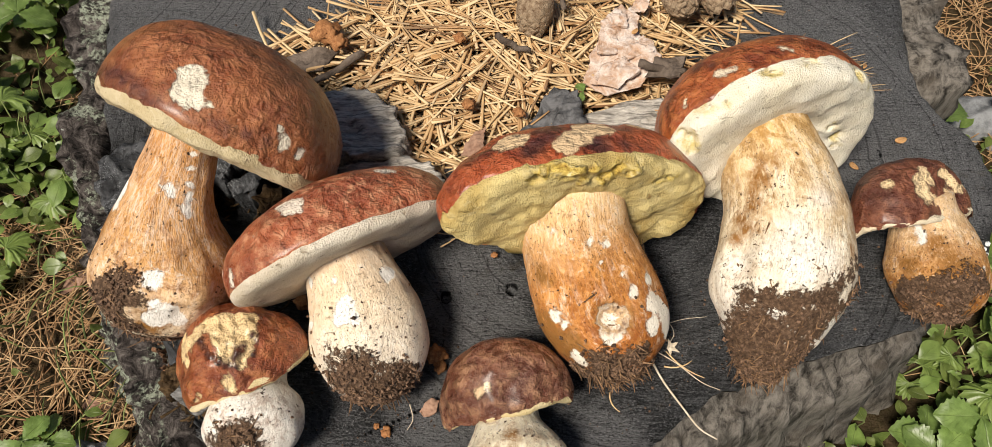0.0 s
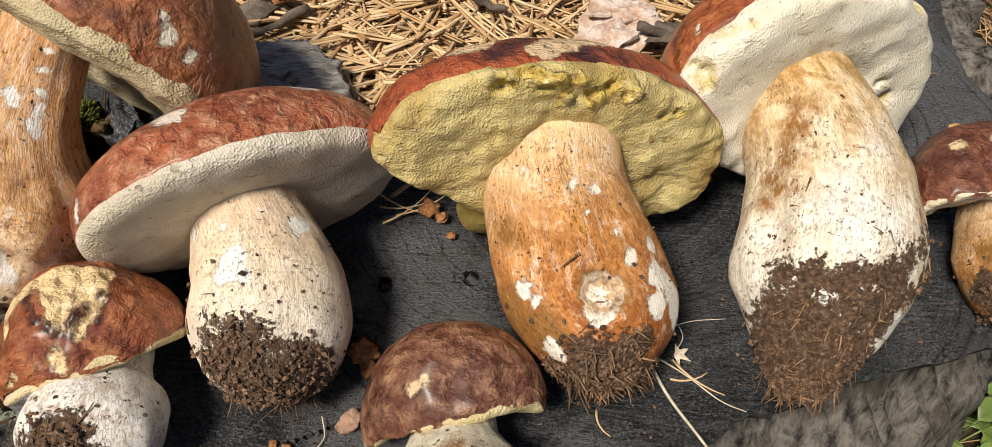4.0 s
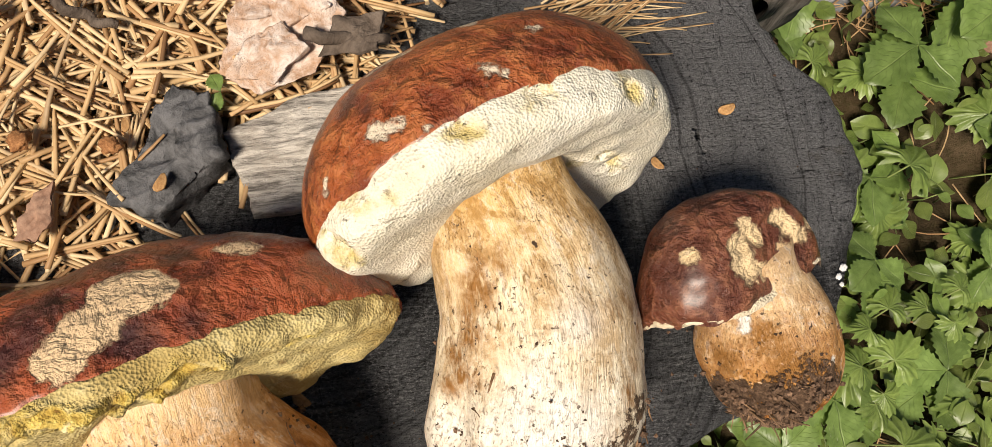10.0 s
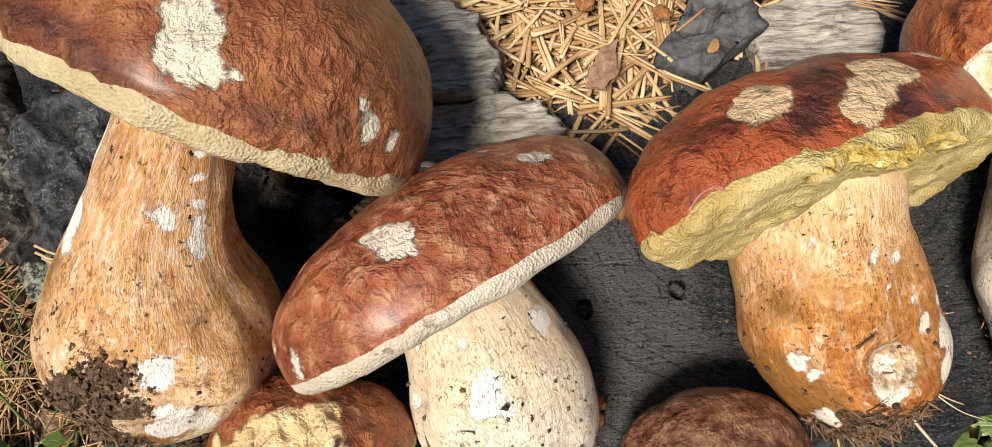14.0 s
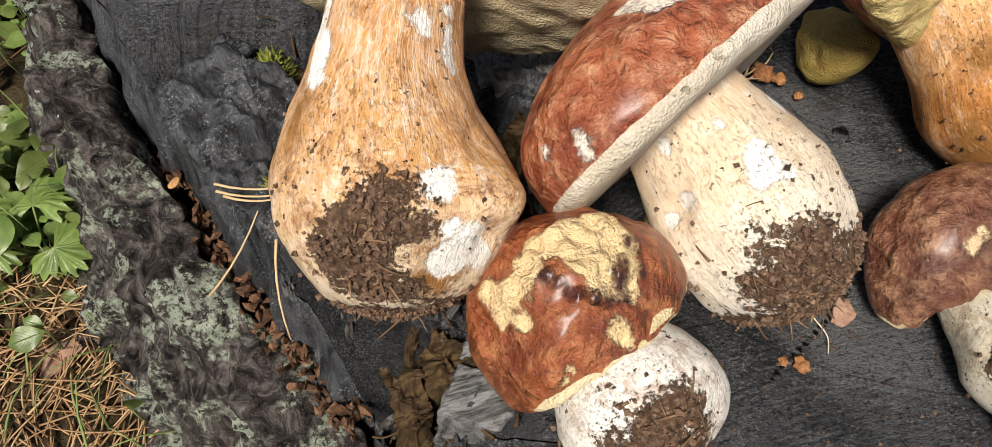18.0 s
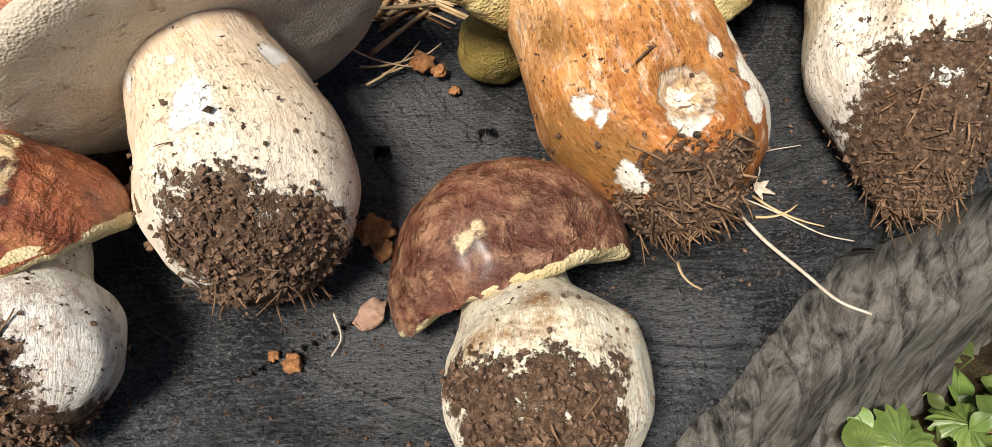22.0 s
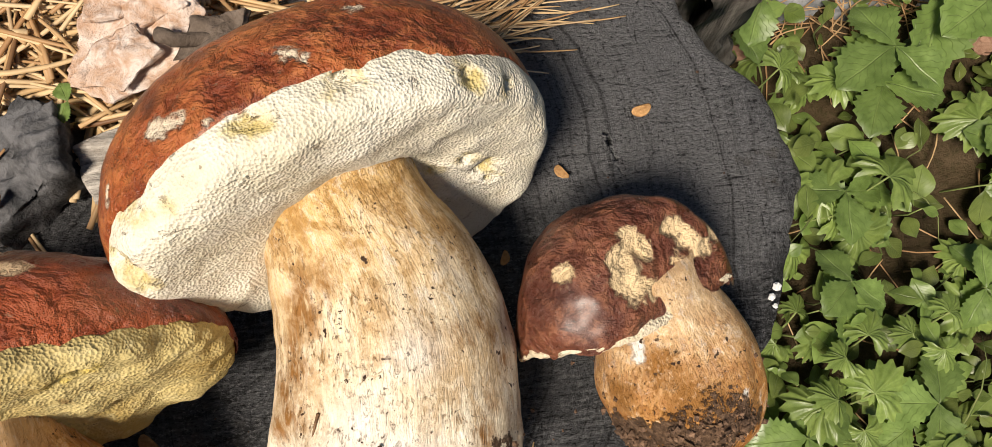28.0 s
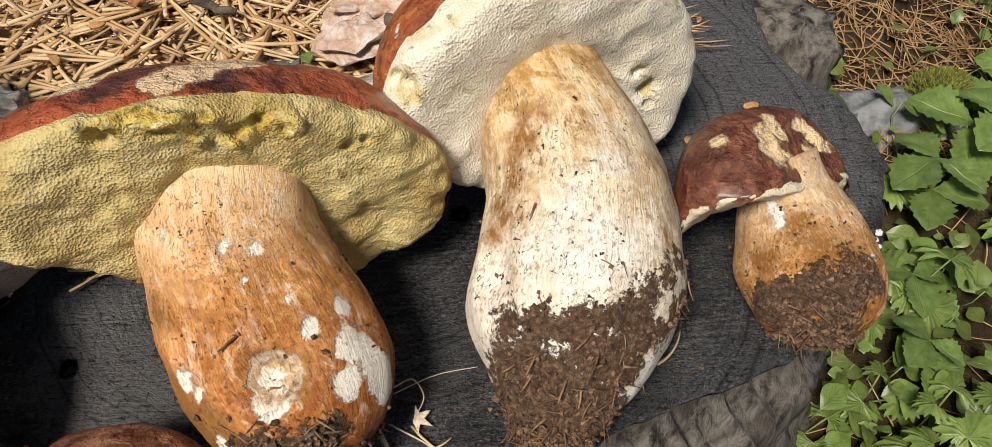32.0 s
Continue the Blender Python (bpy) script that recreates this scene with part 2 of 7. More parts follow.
def pore_mat(name, base, shade, tint, at, yellow=(), dark=(), torn=(), pore=1100.0, yellow_col=(0.62, 0.47, 0.10)):
    """Sponge of tiny pores under a cap."""
    q = Mat(name, rough=0.8, spec=0.25)
    big = q.noise(q.obj, 45, 5, 0.6)
    mid = q.noise(q.map(q.obj, (1, 1, 1.4)), 190, 4, 0.6, 0.8)
    cells = q.voronoi(q.obj, pore)
    col = q.mix(q.step(big, 0.3, 0.7), shade, base)
    col = q.mix(q.math("MULTIPLY", q.step(mid, 0.5, 0.75), 0.5), col, tint)
    wob = q.math("MULTIPLY", q.math("SUBTRACT", q.noise(q.obj, 150, 4, 0.6), 0.5), 0.008)
    if yellow:
        c2 = q.mix(q.noise(q.obj, 260, 4, 0.7), q.mix(0.5, yellow_col, (0.30, 0.18, 0.03)), yellow_col)
        col = q.mix(q.spots(q.obj, local(yellow, at), wob, 0.003), col, c2)
    if dark:
        col = q.mix(q.spots(q.obj, local(dark, at), wob, 0.002), col, (0.16, 0.08, 0.02))
    h = q.math("ADD", q.math("MULTIPLY", mid, 0.25), q.math("MULTIPLY", cells, 0.6))
    if torn:
        f = q.spots(q.obj, local(torn, at), wob, 0.002)
        fold = q.noise(q.obj, 90, 6, 0.68, 1.4)
        col = q.mix(f, col, q.ramp(fold, (0.34, (0.16, 0.075, 0.012)), (0.43, (0.50, 0.34, 0.07)), (0.52, (0.66, 0.50, 0.14)), (0.64, (0.80, 0.68, 0.36))))
        h = q.math("ADD", h, q.math("MULTIPLY", f, q.math("MULTIPLY", fold, 3.0)))
    nick = q.math("MULTIPLY", q.step(q.noise(q.map(q.obj, (1, 1, 2.2)), 120, 5, 0.7, 0.5), 0.60, 0.69), 0.75)
    col = q.mix(nick, col, q.mix(0.6, col, (0.16, 0.08, 0.015)))
    h = q.math("SUBTRACT", h, q.math("MULTIPLY", nick, 1.0))
    specks = q.step(q.noise(q.obj, 420, 2, 0.5), 0.72, 0.76)
    col = q.mix(q.math("MULTIPLY", specks, 0.6), col, (0.12, 0.07, 0.02))
    col = q.mix(q.math("MULTIPLY", q.step(cells, 0.3, 0.0), 0.5), col, q.mix(0.6, col, (0.2, 0.12, 0.03)))
    return q.done(col, None, q.bump(h, 0.0009, 0.9, q.bump(big, 0.006, 0.6)))


def stem_mat(name, top, mid_col, low, at, white=(), ochre=(), soil=(), net=0.5, streak=0.5, fleck=0.5, white_soft=0.0008, white_wob=0.6, ochre_col=(0.36, 0.16, 0.035), white_col=(0.88, 0.85, 0.78), rust=0.5, rust_col=(0.34, 0.13, 0.03), rust_at=(1.0, 1.0), rust_from=0.47, pit=(), fibre=0.35):
    """Stem flesh: colour running from neck to foot, net and streaks along it, torn white patches (painted glare where
    white_soft is wide), soil.
    """
    q = Mat(name, rough=0.6, spec=0.3)
    sep = q.nt.nodes.new("ShaderNodeSeparateXYZ")
    q.put(sep.inputs[0], q.uv)
    along = sep.outputs[1]
    n1 = q.noise(q.obj, 55, 5, 0.6)
    al = q.math("ADD", along, q.math("MULTIPLY", q.math("SUBTRACT", n1, 0.5), 0.25))
    col = q.ramp(al, (0.2, top), (0.52, mid_col), (0.9, low))
    stretch = q.map(q.uv, (14, 2.2, 1))
    st = q.noise(stretch, 5.0, 5, 0.65, 0.35)
    st2 = q.noise(q.map(q.uv, (30, 9, 1)), 4.0, 4, 0.6, 0.5)
    col = q.mix(q.math("MULTIPLY", q.step(st, 0.5, 0.72), streak), col, white_col)
    col = q.mix(q.math("MULTIPLY", q.step(st, 0.46, 0.3), streak * 0.8), col, q.mix(0.55, col, ochre_col))
    cell = q.voronoi(q.vec("ADD", q.map(q.uv, (90, 34, 1)), q.map(q.noise(q.uv, 40, 3, 0.5, 0, True), (2.0, 2.0, 0))), 1.0, "DISTANCE_TO_EDGE")
    netf = q.math("MULTIPLY", q.step(cell, 0.16, 0.03), q.math("MULTIPLY", q.step(along, 0.85, 0.3), net * 0.4))
    col = q.mix(netf, col, white_col)
    flk = q.math("MULTIPLY", q.step(q.noise(q.map(q.uv, (80, 34, 1)), 1.9, 5, 0.75, 0.8), 0.54, 0.66), q.step(n1, 0.3, 0.62))
    col = q.mix(q.math("MULTIPLY", flk, fleck), col, q.mix(0.25, ochre_col, col))
    fib = q.noise(q.map(q.uv, (62, 4.5, 1)), 1.7, 6, 0.75, 1.1)
    fib_in = q.step(q.noise(q.map(q.uv, (5, 3, 1)), 1.5, 4, 0.65), 0.38, 0.60)
    col = q.mix(q.math("MULTIPLY", q.math("MULTIPLY", q.step(fib, 0.52, 0.64), fib_in), fibre), col, q.mix(0.2, ochre_col, col))
    col = q.mix(q.math("MULTIPLY", q.step(fib, 0.44, 0.34), fibre * 0.5), col, q.mix(0.45, col, white_col))
    wob = q.math("MULTIPLY", q.math("SUBTRACT", q.noise(q.obj, 140, 6, 0.75, 0.8), 0.5), 0.009)
    h = q.math("ADD", q.math("ADD", q.math("MULTIPLY", st2, 0.22), q.math("ADD", q.math("MULTIPLY", netf, 0.35), q.math("MULTIPLY", fib, 0.5))), q.math("SUBTRACT", q.math("MULTIPLY", n1, 1.6), q.math("MULTIPLY", flk, 0.3)))
    r1 = q.noise(q.map(q.uv, (8.5, 4.6, 1)), 2.2, 7, 0.76, 0.6)
    brk = q.math("ADD", 0.35, q.math("MULTIPLY", q.step(q.noise(q.obj, 300, 5, 0.75), 0.38, 0.56), 0.65))
    where = q.ramp(along, (0.22, rust_at[0]), (0.7, rust_at[1]))
    pale = q.math("MULTIPLY", q.step(q.noise(q.map(q.uv, (19, 9, 1)), 2.0, 6, 0.75, 0.8), 0.56, 0.62), 0.65)
    col = q.mix(pale, col, q.mix(0.6, col, white_col))
    rf = q.math("MULTIPLY", q.math("MULTIPLY", q.step(r1, rust_from, rust_from + 0.12), q.math("MULTIPLY", brk, where)), rust)
    col = q.mix(q.math("MULTIPLY", q.step(r1, 0.46, 0.34), 0.3 * rust), col, white_col)
    col = q.mix(rf, col, q.mix(st2, q.mix(0.55, rust_col, (0.07, 0.025, 0.008)), rust_col))
    if ochre:
        f = q.math("MULTIPLY", q.spots(q.obj, local(ochre, at), q.math("MULTIPLY", wob, 1.4), 0.004, 1.5, 0.010), q.step(st2, 0.25, 0.50))
        col = q.mix(f, col, q.mix(st2, q.mix(0.6, ochre_col, (0.06, 0.025, 0.008)), ochre_col))
    if white:
        f = q.spots(q.obj, local(white, at), q.math("MULTIPLY", wob, white_wob), white_soft, 1.3, 0.008)
        col = q.mix(f, col, q.mix(q.noise(q.obj, 320, 3), q.mix(0.08, white_col, (0.6, 0.5, 0.4)), white_col))
        h = q.math("SUBTRACT", h, q.math("MULTIPLY", f, 0.4 if white_soft < 0.002 else 0.1))
    if pit:
        ring = q.spots(q.obj, local(pit, at), wob, 0.003, 1.35)
        col = q.mix(q.math("MULTIPLY", ring, 0.85), col, q.ramp(q.noise(q.obj, 240, 4, 0.7), (0.35, (0.16, 0.06, 0.015)), (0.6, (0.55, 0.33, 0.13))))
        hole = q.spots(q.obj, local([(x, y, z - r * 0.25, r * 0.8) for x, y, z, r in pit], at), wob, 0.0015, 1.0)
        col = q.mix(hole, col, white_col)
    blot = q.math("MULTIPLY", q.step(q.noise(q.obj, 48, 5, 0.75, 1.0), 0.50, 0.66), 0.5 * fleck)
    col = q.mix(blot, col, q.mix(0.45, col, ochre_col))
    specks = q.math("MAXIMUM", q.math("MULTIPLY", q.step(q.noise(q.obj, 430, 4, 0.65), 0.625, 0.655), q.step(n1, 0.38, 0.58)), q.step(q.noise(q.obj, 210, 3, 0.6), 0.70, 0.72))
    col = q.mix(specks, col, (0.045, 0.022, 0.010))
    if soil:
        w2 = q.math("ADD", q.math("MULTIPLY", wob, 1.8), q.math("MULTIPLY", q.math("SUBTRACT", q.noise(q.obj, 480, 4, 0.7), 0.5), 0.018))
        w2 = q.math("ADD", w2, q.math("MULTIPLY", q.math("SUBTRACT", q.noise(q.obj, 75, 5, 0.7), 0.47), 0.026))
        f = q.spots(q.obj, local(soil, at), w2, 0.0012)
        dirt = q.ramp(q.noise(q.obj, 420, 5, 0.75), (0.3, (0.030, 0.015, 0.008)), (0.5, (0.105, 0.060, 0.034)), (0.68, (0.27, 0.17, 0.105)))
        col = q.mix(f, col, dirt)
        h = q.math("ADD", h, q.math("MULTIPLY", f, q.math("ADD", 0.5, q.math("MULTIPLY", q.noise(q.obj, 500, 4, 0.8), 1.2))))
    return q.done(col, None, q.bump(h, 0.0015, 0.9))


def plain_noise_mat(name, a, b, scale, rough=0.8, fine=4.0, bump=0.0006, rnd=True):
    q = Mat(name, rough=rough, spec=0.3)
    n = q.noise(q.obj, scale, 5, 0.65)
    f = q.noise(q.obj, scale * fine, 4, 0.7)
    col = q.mix(q.step(q.math("ADD", q.math("MULTIPLY", n, 0.65), q.math("MULTIPLY", f, 0.35)), 0.3, 0.7), a, b)
    if rnd:
        r = q.math("ADD", 0.55, q.math("MULTIPLY", q.island(), 0.9))
        hsv = q.nt.nodes.new("ShaderNodeHueSaturation")
        q.put(hsv.inputs["Value"], r)
        q.put(hsv.inputs["Color"], col)
        col = hsv.outputs[0]
    return q.done(col, None, q.bump(f, bump, 0.7))


soil_m = plain_noise_mat("soil crumbs", (0.034, 0.018, 0.010), (0.23, 0.14, 0.088), 300)
fibre_m = plain_noise_mat("dry root fibres", (0.075, 0.038, 0.018), (0.27, 0.165, 0.09), 120)

# ---- mushroom builder ----


def inside(p, spots, wob=0.0):
    return any((p - Vector(s[:3])).length < s[3] + wob for s in spots)


def build_stem(top, sections, material, soil=(), dents=(), seed=0, lump=0.0018, squash=1.0, rings=84, sides=88, crumbs=2200, fibres=60):
    at = top.location
    if soil:
        e = sections[-1]
        soil = list(soil) + [(e[0], e[1], e[2] - 0.004, 0.017)]
    secs = spline(sections, rings)
    verts, uvs = [], []
    off = Vector((seed * 3.7, seed * 1.3, seed * 5.1))
    x_ref = Vector((1, 0, 0))
    norms = []
    for i, s in enumerate(secs):
        c = Vector(s[:3])
        t = (Vector(secs[min(i + 22, rings - 1)][:3]) - Vector(secs[max(i - 22, 0)][:3])).normalized()
        x = (x_ref - t * x_ref.dot(t)).normalized()
        u = x.cross(t)
        if u.z < 0:
            u = -u
        for k in range(sides):
            a = 2 * math.pi * k / sides
            d = x * math.cos(a) + u * (math.sin(a) * squash)
            p = c + d * s[3]
            n1 = fbm(p + off, 38, 3)
            n2 = noise.noise((Vector((math.cos(a), math.sin(a), 0)) * 4.0 + Vector((0, 0, i * 0.035))) + off)
            p = p + d * (lump * n1 + 0.0006 * n2 * min(1, s[3] / 0.02))
            for dx, dy, dz, dr, dd in dents:
                q = (p - Vector((dx, dy, dz))).length / dr
                if q < 1:
                    p = p - d * (dd * (1 - q * q) ** 1.5)
            verts.append(p - at)
            norms.append(d)
            uvs.append((k / sides if k <= sides / 2 else 1 - k / sides, i / (rings - 1)))
    faces = grid_faces(rings, sides)
    faces.append(tuple(range(sides - 1, -1, -1)))
    faces.append(tuple((rings - 1) * sides + k for k in range(sides)))
    ob = link_mesh("stem", verts, faces, material, top, uvs=uvs)
    if soil and crumbs:
        rnd = random.Random(seed + 11)
        cv, cf, fv, ff = [], [], [], []
        got = tries = 0
        while got < crumbs and tries < crumbs * 40:
            tries += 1
            j = rnd.randrange(len(verts))
            w = verts[j] + at
            stray = j > len(verts) * 0.45 and rnd.random() < 0.012
            if not stray and not inside(w, soil, 0.006 * noise.noise(w * 130) - 0.0015 + 0.007 * (rnd.random() - 0.6)):
                continue
            got += 1
            r = rnd.choice((0.0005, 0.0007, 0.0009, 0.0013)) * rnd.uniform(0.7, 1.3)
            b = len(cv)
            q = Euler((rnd.random() * 6, rnd.random() * 6, rnd.random() * 6)).to_matrix()
            o = verts[j] + norms[j] * r * 0.5 + Vector((rnd.uniform(-1, 1), rnd.uniform(-1, 1), rnd.uniform(-1, 1))) * 0.0008
            for v in ((1, 0, 0), (-1, 0.2, 0), (0, 1, 0.2), (0.1, -1, 0), (0, 0, 1), (0, 0.1, -1)):
                cv.append(o + q @ Vector(v) * r * rnd.uniform(0.6, 1.3))
            cf += [(b + x, b + y, b + z) for x, y, z in ((0, 2, 4), (2, 1, 4), (1, 3, 4), (3, 0, 4), (2, 0, 5), (1, 2, 5), (3, 1, 5), (0, 3, 5))]
            if len(fv) < fibres * 20 and rnd.random() < 0.2:
                p = verts[j] + norms[j] * 0.0006
                dirn = (norms[j].cross(Vector((rnd.uniform(-1, 1), rnd.uniform(-1, 1), rnd.uniform(-1, 1)))).normalized() + norms[j] * rnd.uniform(0.0, 0.18)).normalized()
                ln = rnd.uniform(0.003, 0.010)
                bend = Vector((rnd.uniform(-1, 1), rnd.uniform(-1, 1), rnd.uniform(-0.5, 0.5))) * ln * 0.25
                path = [p + dirn * ln * f + bend * f * f for f in (0, 0.33, 0.66, 1)]
                for k in range(4):
                    if path[k].z + at.z < 0.1985:
                        path[k].z = 0.1985 - at.z
                tube(fv, ff, path, rnd.uniform(0.0002, 0.0006), 5, 0.5)
        tagged(link_mesh("soil_crust", cv, cf, soil_m, top, "dark brown soil crumbs stuck to the foot", smooth=False), kind="stuff")
        if fv:
            tagged(link_mesh("rootlet_tangle", fv, ff, fibre_m, top, "fine dry rootlets caught in the soil"), kind="stuff")
    return ob


def build_cap(top, c, axis, xdir, A, B, h, tp, skin, pores, waves=(), bend=(0, 0, 0), dents=(), pore_dents=(), seed=0, lump=0.0015, dome=0.8, sides=150, rough_edge=0.0012, band=0.0, under=1.0, hump=(0.0, 0.0), notch=(), pore_lump=0.0, torn=(), drop=()):
    """A bolete's cap: skin dome and the spongy layer under it. A, B: half widths to either side."""
    at = top.location
    c = Vector(c)
    Z = Vector(axis).normalized()
    X = (Vector(xdir) - Z * Vector(xdir).dot(Z)).normalized()
    U = X.cross(Z)
    off = Vector((seed * 2.3, -seed * 4.1, seed * 1.7))

    def place(a, v, z, side, ragged=0.0):
        cx, cu = math.cos(a), math.sin(a)
        w = 1.0
        for n, amp, ph in waves:
            w += amp * math.sin(n * a + ph)
        for mid_a, wide, deep in notch:
            da = (a - mid_a + math.pi) % (2 * math.pi) - math.pi
            w -= deep * math.exp(-abs(da / wide) ** 2.6) * min(1, v * 1.3) ** 3
        x = cx * (A[0] if cx > 0 else A[1]) * w * v
        u = cu * (B[0] if cu > 0 else B[1]) * w * v
        for mid_a, wide, deep in drop:
            da = (a - mid_a + math.pi) % (2 * math.pi) - math.pi
            z -= deep * math.exp(-(da / wide) ** 2) * max(0.0, v) ** 3
        hx = math.exp(-((x - hump[0]) / 0.03) ** 2) * hump[1] if hump[1] else 0.0
        zz = z + bend[0] * x * x + bend[1] * u * u + bend[2] * x * u + ragged + hx * v * v
        p = c + X * x + U * u + Z * zz
        nrm = (Z * side + (X * cx + U * cu) * v * 0.8).normalized()
        p = p + nrm * (lump * fbm(p + off, 30, 4))
        if side < 0 and pore_lump:
            p = p + nrm * (pore_lump * fbm(p + off, 75, 4) * min(1, 3 * v))
        if side < 0 and torn:
            k = max(0.0, max(1 - (p - Vector(s[:3])).length / (s[3] * 1.25) for s in torn))
            if k:
                w3 = p * 95 + off
                p = p + nrm * (0.010 * min(1, 2 * k) * (0.35 - 1.5 * abs(noise.noise(w3)) + 0.5 * noise.noise(w3 * 2.3)))
        for dx, dy, dz, dr, dd in (dents if side > 0 else pore_dents):
            q = (p - Vector((dx, dy, dz))).length / dr
            if q < 1:
                p = p - nrm * (dd * (1 - q * q) ** 1.5)
        return p - at

    def edge(a):
        d = Vector((math.cos(a), math.sin(a), 0)) * 6
        return rough_edge * (noise.noise(d + off) + 0.6 * noise.noise(d * 3.1 + off))

    rings = 46
    verts = []
    for i in range(rings):
        s = i / (rings - 5)
        for k in range(sides):
            a = 2 * math.pi * k / sides
            if s <= 1:
                g = math.sin(s * math.pi / 2)
                v, z = g ** 0.95, h * math.cos(s * math.pi / 2) ** dome
                z -= band * g ** 6
            else:
                o = (s - 1) * (rings - 5)
                v, z = 1.0 - 0.004 * o, -band - 0.0005 * o
            verts.append(place(a, v, z, 1, edge(a) * min(1, s) ** 6 * 1.0))
    faces = grid_faces(rings, sides)
    faces.append(tuple(range(sides - 1, -1, -1)))
    sk = link_mesh("cap_skin", verts, faces, skin, top)
    prof = ((0.93, 0.002), (0.985, -band * 0.5), (0.992, -band - 0.15 * tp), (0.985, -band * 0.7 - 0.45 * tp), (0.955, -0.75 * tp - band * 0.5), (0.90, -0.93 * tp), (0.8, -tp * (0.9 + 0.1 * under)), (0.65, -tp * (0.7 + 0.3 * under)), (0.5, -tp * (0.45 + 0.5 * under)), (0.36, -tp * (0.2 + 0.6 * under)), (0.2, -tp * 0.55 * under), (0.04, -tp * 0.4 * under))
    prof = spline(prof, 70 if torn else 44)
    verts = []
    sides = 260 if torn else sides
    for v, z in prof:
        for k in range(sides):
            a = 2 * math.pi * k / sides
            verts.append(place(a, v, z, -1, edge(a) * 0.5 * v ** 6))
    faces = grid_faces(len(prof), sides)
    faces.append(tuple((len(prof) - 1) * sides + k for k in range(sides)))
    link_mesh("pore_layer", verts, [tuple(reversed(f)) for f in faces], pores, top)
    return sk

# ---- torn, stained and soiled places on the mushrooms, and glare painted on the largest stem: centre and radius ----
SPOTS = {}
SPOTS["m1_flesh"] = [(-0.1468, 0.2291, 0.3344, 0.0035), (-0.1423, 0.2269, 0.3335, 0.0031), (-0.1431, 0.232, 0.3344, 0.0018), (-0.1395, 0.2272, 0.3331, 0.0016), (-0.1497, 0.2214, 0.333, 0.0031), (-0.1463, 0.2189, 0.3318, 0.0029), (-0.1425, 0.2173, 0.3304, 0.0026), (-0.1357, 0.2164, 0.3285, 0.0012), (-0.1064, 0.2147, 0.3105, 0.001), (-0.1053, 0.2103, 0.3051, 0.0023), (-0.0998, 0.2102, 0.2958, 0.002)]
SPOTS["m1_stain"] = [(-0.1988, 0.2517, 0.3169, 0.0027), (-0.1928, 0.2474, 0.3227, 0.0025), (-0.1874, 0.2439, 0.3269, 0.0026), (-0.1817, 0.2397, 0.3302, 0.0023), (-0.1748, 0.2353, 0.3325, 0.0028), (-0.1695, 0.2298, 0.333, 0.0023), (-0.1655, 0.2259, 0.3333, 0.0019), (-0.2035, 0.2537, 0.3116, 0.0018), (-0.1599, 0.2222, 0.3331, 0.0017), (-0.1315, 0.2151, 0.3268, 0.0016), (-0.1271, 0.2134, 0.3241, 0.0014), (-0.1197, 0.2131, 0.3198, 0.0016), (-0.1111, 0.2135, 0.3143, 0.0015), (-0.1534, 0.2431, 0.3354, 0.0014), (-0.1789, 0.2526, 0.3303, 0.0011)]
SPOTS["m1s_white"] = [(-0.1758, 0.2258, 0.2995, 0.0016), (-0.1789, 0.2234, 0.2937, 0.0018), (-0.1823, 0.2202, 0.2892, 0.002), (-0.1852, 0.2158, 0.2866, 0.0022), (-0.1881, 0.2119, 0.2829, 0.0024), (-0.191, 0.208, 0.279, 0.0028), (-0.1934, 0.2023, 0.2789, 0.0032), (-0.1956, 0.1973, 0.2771, 0.0032), (-0.1981, 0.1924, 0.2753, 0.0026), (-0.1535, 0.2093, 0.2966, 0.001), (-0.1552, 0.2035, 0.2915, 0.0012), (-0.1571, 0.1979, 0.2857, 0.0016), (-0.1583, 0.1936, 0.2812, 0.0018), (-0.1595, 0.1887, 0.2779, 0.002), (-0.1589, 0.1862, 0.2749, 0.0014), (-0.1664, 0.1941, 0.2879, 0.0021), (-0.1655, 0.1915, 0.2853, 0.0014), (-0.1742, 0.1363, 0.2553, 0.0048), (-0.1674, 0.139, 0.2579, 0.0042), (-0.1724, 0.1519, 0.2701, 0.0041), (-0.1647, 0.1372, 0.249, 0.003), (-0.1729, 0.1411, 0.2639, 0.002)]
SPOTS["m1s_ochre"] = [(-0.2046, 0.1865, 0.2686, 0.0031), (-0.207, 0.184, 0.2656, 0.0027), (-0.2013, 0.1882, 0.2725, 0.0018), (-0.1796, 0.1386, 0.2611, 0.0019), (-0.1819, 0.1342, 0.2507, 0.0032), (-0.1776, 0.1331, 0.2474, 0.0033), (-0.1804, 0.1322, 0.2446, 0.002)]
SPOTS["m1s_soil"] = [(-0.1909, 0.1478, 0.2691, 0.0066), (-0.1966, 0.1441, 0.263, 0.0072), (-0.2047, 0.1464, 0.2584, 0.0059), (-0.1936, 0.1801, 0.2053, 0.009), (-0.183, 0.1503, 0.2715, 0.0035), (-0.1962, 0.1378, 0.2508, 0.0059), (-0.2017, 0.1491, 0.2652, 0.0032), (-0.181, 0.1445, 0.2686, 0.0028), (-0.1905, 0.135, 0.249, 0.0049), (-0.1931, 0.1524, 0.2711, 0.0022)]
